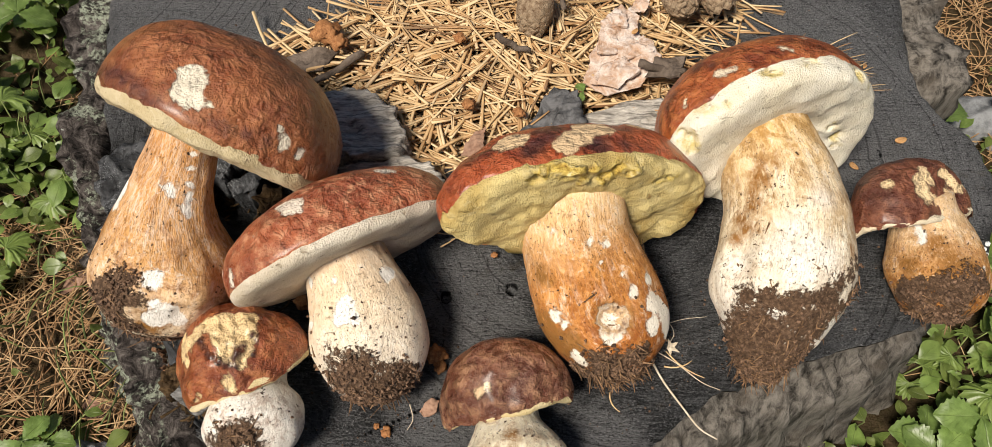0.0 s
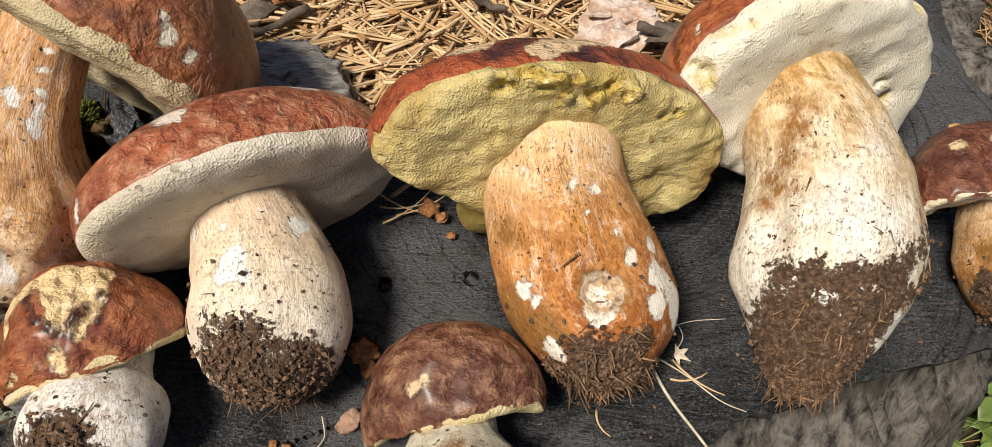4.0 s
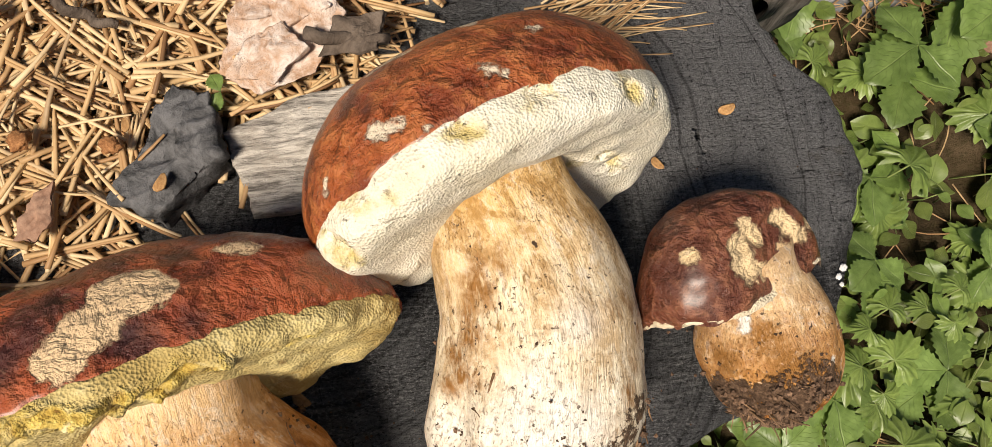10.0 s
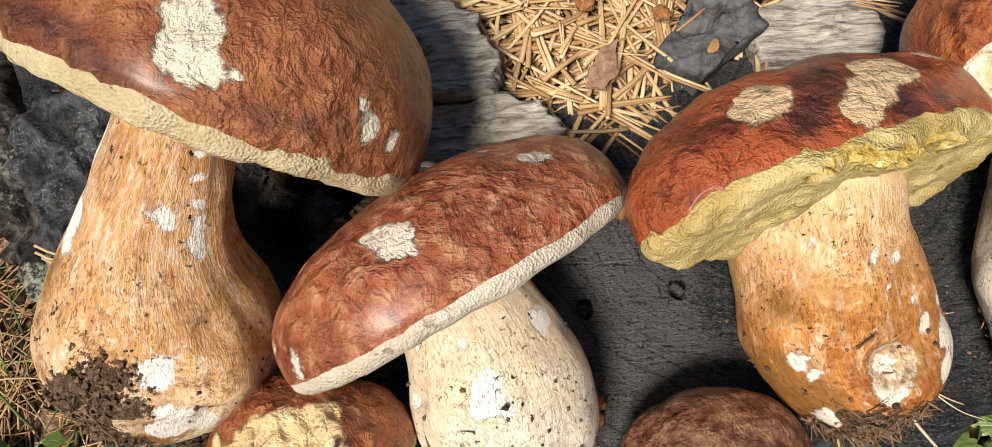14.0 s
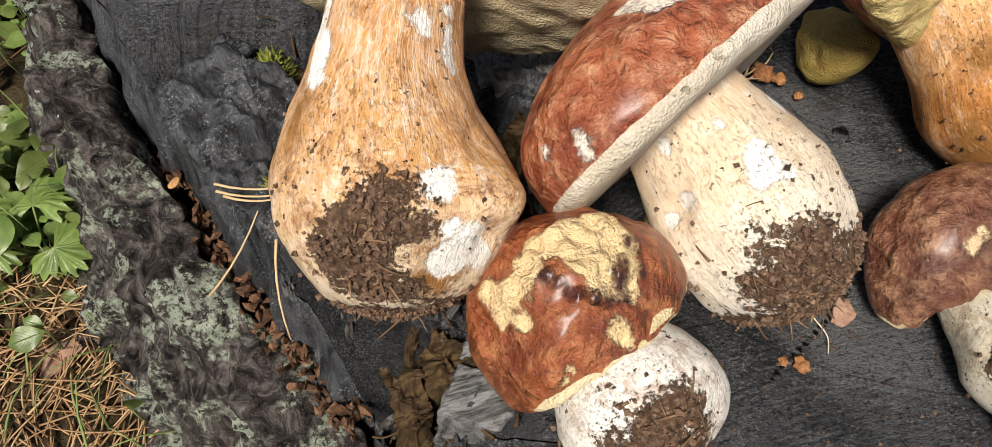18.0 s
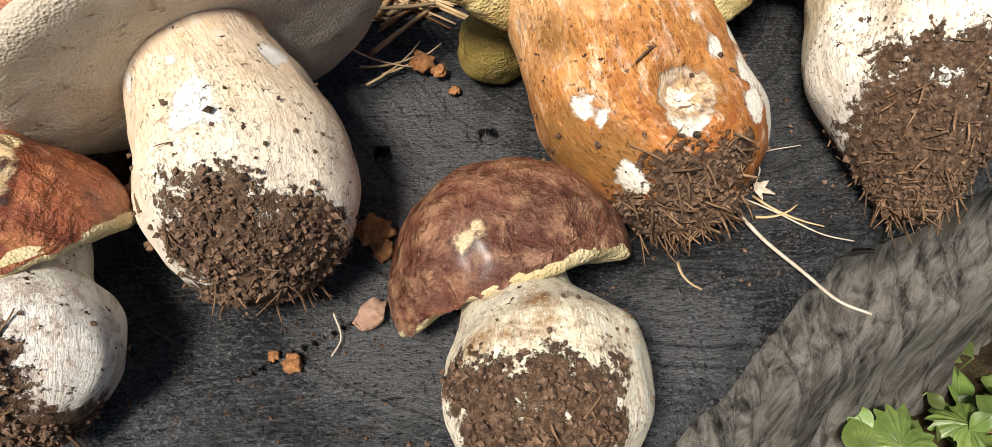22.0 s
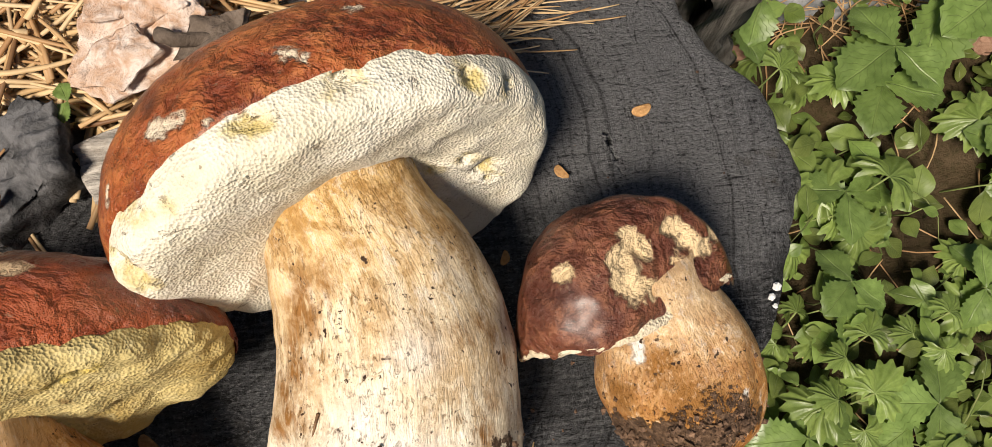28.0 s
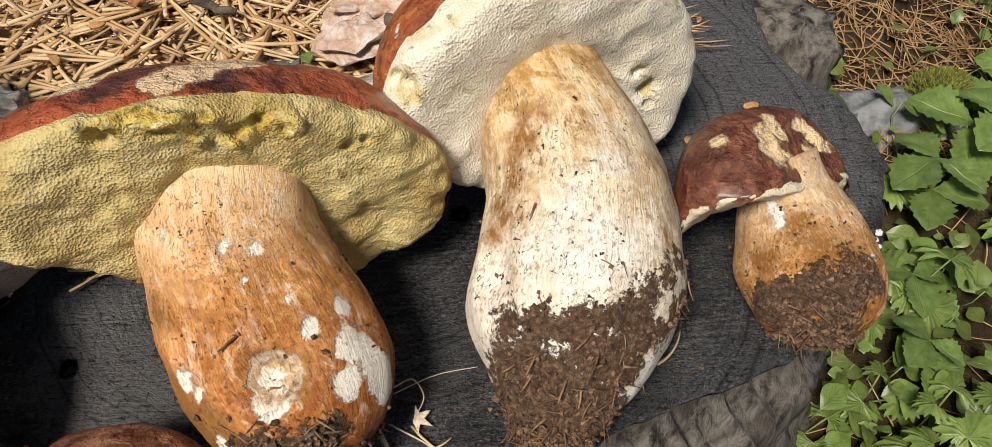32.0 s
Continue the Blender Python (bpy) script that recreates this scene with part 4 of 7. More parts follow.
def wood_mat():
    q = Mat("weathered sawn wood", spec=0.15)
    p = q.vec("SUBTRACT", q.obj, (0.10, 0.27, 0.0))
    warp = q.vec("ADD", p, q.map(q.noise(q.obj, 9, 3, 0.5, 0, True), (0.035, 0.035, 0)))
    ring = q.vec("LENGTH", q.map(warp, (1, 1, 0)))
    rings = q.noise(q.vec("ADD", q.map(q.obj, (0, 0, 0)), q.map(q.combine(ring), (1, 1, 1))), 330, 2, 0.6)
    bow = q.vec("ADD", q.obj, q.map(q.noise(q.obj, 30, 2, 0.5, 0, True), (0.006, 0.006, 0)))
    saw = q.noise(q.map(bow, (90, 520, 30), rot=(0, 0, 0.10)), 1.0, 5, 0.72, 0.3)
    row = q.nt.nodes.new("ShaderNodeSeparateXYZ")
    q.put(row.inputs[0], q.map(bow, (1, 1, 1), rot=(0, 0, 0.10)))
    teeth = q.math("SINE", q.math("MULTIPLY", row.outputs[1], 2 * math.pi / 0.0025))
    saw = q.math("ADD", saw, q.math("MULTIPLY", teeth, 0.04))
    saw2 = q.noise(q.map(bow, (560, 90, 30), rot=(0, 0, -0.2)), 1.0, 5, 0.72, 0.3)
    fine = q.noise(q.map(q.obj, (1, 1.7, 1), rot=(0, 0, 0.3)), 620, 4, 0.8)
    big = q.noise(q.obj, 16, 5, 0.6)
    mid = q.noise(q.obj, 70, 5, 0.65)
    col = q.mix(q.step(big, 0.3, 0.7), (0.018, 0.0185, 0.0195), (0.125, 0.128, 0.133))
    sx = q.nt.nodes.new("ShaderNodeSeparateXYZ")
    q.put(sx.inputs[0], q.obj)
    dry = q.math("MULTIPLY", q.step(q.math("ADD", sx.outputs[0], q.math("MULTIPLY", big, 0.2)), 0.02, -0.12), 0.75)
    back = q.math("MULTIPLY", q.step(q.math("ADD", sx.outputs[1], q.math("MULTIPLY", q.math("SUBTRACT", mid, 0.5), 0.25)), 0.19, 0.29), 0.7)
    dry = q.math("MAXIMUM", dry, back)
    col = q.mix(dry, col, (0.135, 0.136, 0.139))
    col = q.mix(q.math("MULTIPLY", q.step(mid, 0.45, 0.75), 0.5), col, (0.020, 0.019, 0.019))
    dried = q.spots(q.obj, [(-0.015, 0.170, TOP, 0.034), (-0.005, 0.150, TOP, 0.030), (-0.030, 0.100, TOP, 0.026), (0.0, 0.130, TOP, 0.030), (0.060, 0.090, TOP, 0.02), (0.255, 0.305, TOP, 0.06), (0.285, 0.250, TOP, 0.035), (0.23, 0.36, TOP, 0.05), (-0.235, 0.36, TOP, 0.04), (-0.20, 0.43, TOP, 0.09), (-0.13, 0.40, TOP, 0.05)], q.math("MULTIPLY", q.math("SUBTRACT", mid, 0.5), 0.05), 0.012, 1.0, 0.03)
    col = q.mix(q.math("MULTIPLY", dried, 0.8), col, (0.22, 0.221, 0.223))
    lines = q.math("MULTIPLY", q.math("MAXIMUM", q.step(saw, 0.51, 0.60), q.math("MULTIPLY", q.step(saw2, 0.54, 0.63), 0.75)), q.step(q.noise(q.obj, 30, 4, 0.6), 0.36, 0.62))
    col = q.mix(q.math("MULTIPLY", lines, 0.55), col, (0.23, 0.232, 0.236))
    col = q.mix(q.math("MULTIPLY", q.step(q.math("MINIMUM", saw, saw2), 0.42, 0.32), 0.85), col, (0.006, 0.006, 0.006))
    col = q.mix(q.math("MULTIPLY", q.step(rings, 0.52, 0.66), 0.6), col, (0.014, 0.013, 0.013))
    col = q.mix(q.math("MULTIPLY", q.step(rings, 0.44, 0.34), 0.4), col, (0.19, 0.19, 0.19))
    pale_specks = q.math("MULTIPLY", q.step(fine, 0.53, 0.64), q.step(q.noise(q.obj, 45, 4, 0.6), 0.34, 0.60))
    col = q.mix(q.step(fine, 0.46, 0.34), col, (0.010, 0.010, 0.010))
    col = q.mix(pale_specks, col, (0.30, 0.302, 0.306))
    col = q.mix(q.math("MULTIPLY", q.step(q.noise(q.obj, 24, 5, 0.7), 0.62, 0.7), 0.5), col, (0.085, 0.07, 0.05))
    crack = q.spots(q.obj, CRACKS, q.math("MULTIPLY", q.math("SUBTRACT", q.noise(q.obj, 260, 3, 0.6), 0.5), 0.003), 0.0005, 1.0, 0.0)
    rotten = q.step(q.math("SUBTRACT", sx.outputs[0], q.math("MULTIPLY", big, 0.06)), -0.185, -0.215)
    rotten = q.math("MULTIPLY", rotten, q.step(sx.outputs[1], 0.31, 0.27))
    col = q.mix(q.math("MULTIPLY", rotten, 0.8), col, q.mix(q.math("MULTIPLY", q.step(q.noise(q.obj, 1000, 4, 0.8), 0.49, 0.58), q.step(q.noise(q.obj, 60, 5, 0.7), 0.36, 0.58)), (0.007, 0.007, 0.008), (0.17, 0.175, 0.18)))
    # black painted in for the darkness inside cracks and pits
    col = q.mix(crack, col, (0.004, 0.004, 0.004))
    h0 = q.math("MULTIPLY", crack, -3.0)
    h = q.math("ADD", q.math("ADD", h0, q.math("ADD", q.math("MULTIPLY", saw, 0.8), q.math("MULTIPLY", saw2, 0.5))), q.math("ADD", q.math("MULTIPLY", fine, 1.5), q.math("MULTIPLY", rings, 0.9)))
    return q.done(col, q.ramp(mid, (0.3, 0.55), (0.7, 0.8)), q.bump(h, 0.0032, 1.0))


def combine(self, f):
    n = self.nt.nodes.new("ShaderNodeCombineXYZ")
    self.put(n.inputs[0], f)
    return n.outputs[0]


Mat.combine = combine


def old_wood_mat(name, a, b, c, stretch=(40, 40, 400), rot=(0, 0, 0), pale_specks=0.0):
    """Split, rotted or barky wood with grain in one direction."""
    q = Mat(name, rough=0.85, spec=0.1)
    g = q.noise(q.map(q.obj, stretch, rot=rot), 1.0, 5, 0.7, 0.4)
    big = q.noise(q.obj, 40, 5, 0.65)
    fine = q.noise(q.obj, 600, 4, 0.75)
    col = q.mix(q.step(g, 0.3, 0.65), a, b)
    col = q.mix(q.math("MULTIPLY", q.step(big, 0.48, 0.7), 0.7), col, c)
    col = q.mix(q.math("MULTIPLY", q.step(fine, 0.62, 0.78), 0.6), col, q.mix(0.5, col, (0.3, 0.3, 0.29)))
    # pale grains, which also paint grey highlights into the colour
    if pale_specks:
        gr = q.noise(q.obj, 900, 4, 0.8)
        df = q.math("MULTIPLY", q.step(gr, 0.52, 0.62), q.step(q.noise(q.obj, 55, 5, 0.7), 0.42, 0.60))
        col = q.mix(q.math("MULTIPLY", df, pale_specks), col, (0.30, 0.31, 0.32))
        fine = q.math("ADD", fine, q.math("MULTIPLY", gr, 0.8))
    return q.done(col, None, q.bump(q.math("ADD", g, q.math("MULTIPLY", fine, 0.35)), 0.0022, 0.9))


def bark_mat():
    q = Mat("lichened bark", rough=0.9, spec=0.15)
    g = q.noise(q.map(q.obj, (110, 110, 30)), 1.0, 7, 0.72, 0.9)
    col = q.ramp(g, (0.38, (0.006, 0.005, 0.0045)), (0.50, (0.060, 0.050, 0.045)), (0.66, (0.24, 0.21, 0.19)))
    lich = q.math("MULTIPLY", q.step(q.noise(q.obj, 28, 5, 0.7), 0.50, 0.58), q.step(q.noise(q.obj, 260, 4, 0.8), 0.44, 0.54))
    col = q.mix(lich, col, q.mix(q.noise(q.obj, 180, 3), (0.26, 0.31, 0.22), (0.56, 0.60, 0.48)))
    white = q.step(q.noise(q.obj, 95, 3, 0.6), 0.70, 0.73)
    col = q.mix(white, col, (0.52, 0.55, 0.50))
    return q.done(col, None, q.bump(q.math("ADD", g, q.math("MULTIPLY", q.noise(q.obj, 420, 4, 0.75), 0.3)), 0.008, 1.0))


wood_m = wood_mat()
side_m = old_wood_mat("grey stump side", (0.016, 0.014, 0.012), (0.21, 0.19, 0.165), (0.085, 0.070, 0.055), (130, 130, 7))
rot_m = old_wood_mat("rotten wood", (0.022, 0.014, 0.008), (0.12, 0.075, 0.036), (0.05, 0.032, 0.018), (60, 300, 60), (0, 0.4, 0.7))
# its pale specks are partly grain, partly painted blue-grey highlights
black_m = old_wood_mat("dark split wood", (0.005, 0.0052, 0.0056), (0.085, 0.088, 0.094), (0.024, 0.025, 0.0265), (210, 210, 20), pale_specks=0.9)
black_m.node_tree.nodes["Principled BSDF"].inputs["Roughness"].default_value = 0.5
black_m.node_tree.nodes["Principled BSDF"].inputs["Specular IOR Level"].default_value = 0.15
bark_m = bark_mat()
greywood_m = old_wood_mat("grey driftwood", (0.12, 0.108, 0.095), (0.60, 0.56, 0.50), (0.36, 0.31, 0.255), (60, 420, 200), (0, 0, 0.12))
shard_m = old_wood_mat("slate grey wood", (0.03, 0.031, 0.032), (0.16, 0.16, 0.165), (0.075, 0.075, 0.075), (90, 90, 90))
upright_m = old_wood_mat("grey splintered wood", (0.02, 0.019, 0.018), (0.22, 0.215, 0.205), (0.07, 0.062, 0.055), (330, 330, 22))

stump = thing("tree_stump", (0, 0, 0), "old weathered grey tree stump with a cracked sawn top", "stump", kind="structure")


def build_stump_top():
    sides, rings = 520, 190
    verts = [Vector((MID.x, MID.y, top_height(MID.x, MID.y)))]
    for i in range(1, rings + 1):
        f = i / rings
        for k in range(sides):
            a = 2 * math.pi * k / sides - math.pi
            r = rim(a) * (1 + 0.012 * noise.noise(Vector((math.cos(a) * 14, math.sin(a) * 14, 1))) + 0.006 * noise.noise(Vector((math.cos(a) * 50, math.sin(a) * 50, 3))))
            x, y = MID.x + r * f * math.cos(a), MID.y + r * f * math.sin(a)
            z = top_height(x, y) - 0.004 * max(0.0, (f - 0.975) / 0.025) ** 2
            verts.append(Vector((x, y, z)))
    faces = [(0, 1 + k, 1 + (k + 1) % sides) for k in range(sides)]
    faces += [tuple(1 + v for v in f) for f in grid_faces(rings, sides)]
    link_mesh("sawn_top", verts, faces, wood_m, stump)
    # sides down to the ground, with a flare and upright ridges
    last = verts[-sides:]
    verts, down = [], 26
    for i in range(down):
        f = i / (down - 1)
        for k in range(sides):
            a = 2 * math.pi * k / sides - math.pi
            p = last[k].copy()
            d = Vector((math.cos(a), math.sin(a), 0))
            under = -0.028 * math.sin(min(1, f * 2.2) * math.pi) if a < 0.2 and a > -2.0 else 0.0
            ridge = (0.010 * abs(noise.noise(Vector((math.cos(a) * 38, math.sin(a) * 38, f * 1.5)))) + 0.008 * fbm((math.cos(a) * 0.9, math.sin(a) * 0.9, f * 0.12), 16, 4) + 0.0035 * noise.noise(Vector((math.cos(a) * 60, math.sin(a) * 60, f * 3))) + 0.002 * noise.noise(Vector((p.x * 200, p.y * 200, f * 14)))) * min(1, f * 6)
            p += d * (under + ridge + (0.042 if -1.75 < a < 0.4 else 0.055) * f ** 2.2 + 0.002 * min(1, f * 20))
            p.z = p.z - 0.002 - (p.z + 0.02) * f
            verts.append(p)
    faces = grid_faces(down, sides)

    def is_left(f):
        a = 2 * math.pi * (f[0] % sides) / sides - math.pi
        return a > 2.9 or a < -1.95

    link_mesh("trunk_side", verts, [f for f in faces if not is_left(f)], side_m, stump)
    link_mesh("split_face", verts, [f for f in faces if is_left(f)], black_m, stump, "blackened split side of the stump")


build_stump_top()


def slab(name, path, thick, z_top, z_low, material, parent, label="", flare=0.05, rough=0.006, seg=70, seed=0, out=1.0):
    """A curved plate of bark along a path of (x, y); thick outward, standing from z_low to z_top."""
    pts = spline(path, seg)
    cols, rows = 11, 26
    verts = []
    for i, p in enumerate(pts):
        q = np.array(pts[min(i + 1, seg - 1)]) - np.array(pts[max(i - 1, 0)])
        nrm = Vector((q[1], -q[0], 0)).normalized() * out
        endf = min(1.0, min(i, seg - 1 - i) / 5)
        ring = []
        zt = (z_top if isinstance(z_top, float) else float(np.interp(p[1], (0.10, 0.20, 0.30, 0.50), z_top))) + 0.010 * noise.noise(Vector((p[0] * 18, p[1] * 18, seed))) + 0.005 * noise.noise(Vector((p[0] * 70, p[1] * 70, seed))) - (1 - endf) * 0.02
        th = thick * (0.45 + 0.55 * endf) * (1 + 0.35 * noise.noise(Vector((p[0] * 30, p[1] * 30, seed + 4))))
        base = Vector((p[0], p[1], 0))
        for j in range(rows):
            f = j / (rows - 1)
            ring.append(base + nrm * (flare * f ** 1.8 * 0.8) + Vector((0, 0, zt - 0.006 - (zt - z_low) * f)))
        ring.reverse()
        for j in range(cols):
            f = j / (cols - 1)
            ring.append(base + nrm * th * f + Vector((0, 0, zt + 0.003 * math.sin(f * math.pi))))
        for j in range(rows):
            f = j / (rows - 1)
            ring.append(base + nrm * (th + flare * f ** 1.8) + Vector((0, 0, zt - 0.004 - (zt - z_low) * f)))
        for v in ring:
            d = fbm(v + Vector((seed, 0, 0)), 34, 5) + 0.7 * noise.noise(Vector((v.x * 150, v.y * 60, v.z * 40 + seed))) - 1.1 * abs(noise.noise(Vector((v.x * 95, v.y * 60, v.z * 25)))) + 0.35
            verts.append(v + nrm * rough * d + Vector((0, 0, 0.5 * rough * d)))
    n = rows * 2 + cols
    faces = grid_faces(seg, n)
    faces.append(tuple(range(n)))
    faces.append(tuple((seg - 1) * n + k for k in range(n - 1, -1, -1)))
    return link_mesh(name, verts, faces, material, parent, label)


slab("bark_plate", [(-0.294, 0.52), (-0.294, 0.42), (-0.284, 0.34), (-0.274, 0.29), (-0.262, 0.245), (-0.244, 0.205), (-0.228, 0.172), (-0.212, 0.142), (-0.192, 0.110)], 0.030, (0.100, 0.118, 0.158, 0.172), -0.02, bark_m, stump, "thick bark with pale green lichen", 0.060, 0.008, 220, 1)
slab("bark_plate", [(0.300, 0.50), (0.318, 0.45), (0.318, 0.40), (0.312, 0.365)], 0.046, 0.150, -0.02, side_m, stump, "dark crumbling bark chunk", 0.02, 0.010, 40, 5, -1.0)


def chunk(name, corners, z0, z1, material, parent=None, label="", bulge=0.1, rough=0.002, seed=0, tilt=(0, 0), cuts=10, scale=60):
    """A worn block of wood: a prism on a polygon, subdivided and roughened."""
    cx = sum(p[0] for p in corners) / len(corners)
    cy = sum(p[1] for p in corners) / len(corners)
    m = 26
    border = []
    n = len(corners)
    for i in range(n):
        a, b = corners[i], corners[(i + 1) % n]
        for k in range(m):
            f = k / m
            border.append((a[0] + (b[0] - a[0]) * f, a[1] + (b[1] - a[1]) * f))
    count = len(border)
    rows = [(0.97 - bulge * 0.2, 0.0), (1.0, 0.06)] + [(1.0, f) for f in (0.25, 0.45, 0.65, 0.82)] + [(0.995, 0.93), (0.975, 0.985), (0.94, 1.0)] + [(s, 1.0) for s in (0.9, 0.84, 0.78, 0.72, 0.66, 0.6, 0.54, 0.48, 0.42, 0.36, 0.3, 0.24, 0.18, 0.1)]
    verts = []
    for s, f in rows:
        for x, y in border:
            zt = z1 + tilt[0] * (x - cx) + tilt[1] * (y - cy)
            p = Vector((cx + (x - cx) * s, cy + (y - cy) * s, z0 + (zt - z0) * f))
            d = fbm(p + Vector((seed, seed, 0)), scale, 4) + 0.45 * noise.noise(Vector((p.x * 40 + p.y * 12 + seed, (p.y - 0.25 * p.x) * 330, p.z * 150)))
            o = Vector((x - cx, y - cy, 0)).normalized()
            p += (o * (1 if f < 1 else 0) + Vector((0, 0, 1 if f > 0.9 else 0))) * (rough * d)
            verts.append(p)
    faces = grid_faces(len(rows), count)
    faces.append(tuple((len(rows) - 1) * count + k for k in range(count)))
    faces.append(tuple(range(count - 1, -1, -1)))
    return link_mesh(name, verts, faces, material, parent, label)


chunk("wood_block", [(-0.257, 0.262), (-0.222, 0.279), (-0.196, 0.250), (-0.186, 0.205), (-0.208, 0.175), (-0.236, 0.205)], 0.10, 0.203, black_m, stump, "blackened split block of stump wood", rough=0.006, seed=3, tilt=(-0.12, 0.06), scale=95)
chunk("wood_block", [(-0.134, 0.302), (-0.100, 0.312), (-0.068, 0.297), (-0.056, 0.272), (-0.062, 0.262), (-0.092, 0.258), (-0.112, 0.272)], 0.13, 0.217, greywood_m, stump, "pale grey weathered slab of stump wood", rough=0.005, seed=7, tilt=(0.05, 0.05))
chunk("wood_block", [(-0.104, 0.256), (-0.062, 0.260), (-0.042, 0.258), (-0.034, 0.244), (-0.062, 0.232), (-0.092, 0.236)], 0.13, 0.209, greywood_m, stump, "pale grey weathered slab of stump wood", rough=0.005, seed=8, tilt=(0.05, 0.1))
chunk("wood_shard", [(0.039, 0.319), (0.012, 0.275), (0.030, 0.264), (0.056, 0.284), (0.054, 0.310)], 0.185, 0.212, shard_m, stump, "dark slate-like wood shard", rough=0.004, seed=9, tilt=(0.25, -0.05))
chunk("wood_plate", [(0.063, 0.262), (0.056, 0.296), (0.082, 0.306), (0.112, 0.310), (0.120, 0.288), (0.108, 0.262)], 0.185, 0.205, greywood_m, stump, "loose grey plate of stump wood", rough=0.002, seed=12, tilt=(0.0, 0.1))
ROT = random.Random(17)
for cx, cy, sx, sy, zt, kind in ((-0.205, 0.272, 0.016, 0.010, 0.185, 0), (-0.185, 0.272, 0.012, 0.016, 0.190, 1), (-0.168, 0.262, 0.012, 0.010, 0.178, 1), (-0.128, 0.205, 0.014, 0.018, 0.182, 0), (-0.112, 0.222, 0.010, 0.016, 0.186, 0), (-0.140, 0.228, 0.012, 0.010, 0.172, 1),
                                 (-0.116, 0.196, 0.010, 0.012, 0.190, 1), (-0.104, 0.238, 0.014, 0.008, 0.192, 1), (-0.150, 0.250, 0.010, 0.012, 0.178, 0), (-0.226, 0.288, 0.012, 0.010, 0.192, 1), (-0.240, 0.280, 0.009, 0.010, 0.186, 0), (-0.176, 0.132, 0.010, 0.012, 0.189, 0), (-0.166, 0.118, 0.010, 0.010, 0.192, 1), (-0.190, 0.122, 0.008, 0.012, 0.183, 0)):
    turn = ROT.uniform(0, 1.5)
    ring = [(cx + sx * g * math.cos(b + turn), cy + sy * g * math.sin(b + turn)) for b, g in ((0, ROT.uniform(0.8, 1.3)), (1.2, ROT.uniform(0.6, 1.1)), (2.4, ROT.uniform(0.7, 1.2)), (3.5, ROT.uniform(0.6, 1.2)), (4.9, ROT.uniform(0.7, 1.2)))]
    chunk("rotten_piece", ring, zt - 0.045, zt, (rot_m, black_m)[kind], stump, "", rough=0.005, seed=cx * 100, tilt=(ROT.uniform(-0.4, 0.4), ROT.uniform(-0.4, 0.4)), scale=110)
def blade(x, y, z0, z1, wide, thick, turn, lean, material, seed, name="splinter"):
    """An upright sliver of split wood with grooves along its grain and a jagged tip."""
    rows, n = 12, 22
    u = Vector((math.cos(turn), math.sin(turn), 0))
    w = Vector((-u.y, u.x, 0))
    verts = []
    for i in range(rows):
        f = i / (rows - 1)
        for k in range(n):
            a = 2 * math.pi * k / n
            cx, sx = math.cos(a), math.sin(a)
            g = 1 + 0.28 * noise.noise(Vector((cx * 5 + seed, sx * 5, f * 0.7))) + 0.10 * noise.noise(Vector((cx * 14, sx * 14 + seed, f * 2)))
            top = (z1 - z0) * (1 - 0.34 * abs(noise.noise(Vector((cx * 2.2 + seed, sx * 2.2, 4)))) * f)
            s = g * (1 - 0.45 * f ** 3)
            px = wide * 0.5 * math.copysign(abs(cx) ** 0.6, cx) * s
            py = thick * 0.5 * math.copysign(abs(sx) ** 0.6, sx) * s
            verts.append(Vector((x, y, z0)) + u * px + w * (py + lean * top * f) + Vector((0, 0, top * f)))
    verts.append(sum(verts[-n:], Vector()) / n - Vector((0, 0, 0.003)))
    faces = grid_faces(rows, n) + [((rows - 1) * n + k, (rows - 1) * n + (k + 1) % n, rows * n) for k in range(n)]
    faces.append(tuple(range(n - 1, -1, -1)))
    return link_mesh(name, verts, faces, material, stump)


BL = random.Random(31)
EDGE = spline([(-0.140, 0.085), (-0.168, 0.098), (-0.190, 0.118), (-0.206, 0.146), (-0.218, 0.178), (-0.228, 0.212), (-0.246, 0.250), (-0.262, 0.292)], 64)
for i in range(1, 62):
    ex, ey = EDGE[i]
    dx, dy = EDGE[i + 1] - EDGE[i - 1]
    way = math.atan2(dy, dx)
    inw = BL.uniform(-0.004, 0.010)
    ex, ey = ex + math.sin(way) * inw, ey - math.cos(way) * inw
    zt = min(0.203, top_height(ex, ey) + BL.uniform(-0.022, 0.010))
    blade(ex, ey, 0.06, zt, BL.uniform(0.006, 0.017), BL.uniform(0.004, 0.009), way + BL.uniform(-0.3, 0.3), BL.uniform(-0.10, 0.04), (black_m, black_m, upright_m)[BL.randrange(3)], i * 1.7)
wedge_m = old_wood_mat("split grey wedge", (0.022, 0.021, 0.020), (0.27, 0.265, 0.255), (0.10, 0.092, 0.085), (60, 520, 90), (0, 0, -0.9))
chunk("splinter", [(-0.1845, 0.1125), (-0.1735, 0.1270), (-0.158, 0.1180), (-0.157, 0.108), (-0.166, 0.1015)], 0.150, 0.1965, wedge_m, stump, "split grey wedge of wood with a frayed end", rough=0.0022, seed=15, tilt=(0.05, 0.1), scale=120)
chunk("splinter", [(-0.172, 0.1300), (-0.166, 0.1360), (-0.156, 0.1280), (-0.160, 0.1200)], 0.140, 0.1930, wedge_m, stump, "split grey wedge of wood with a frayed end", rough=0.003, seed=18, tilt=(0.2, 0.1), scale=120)
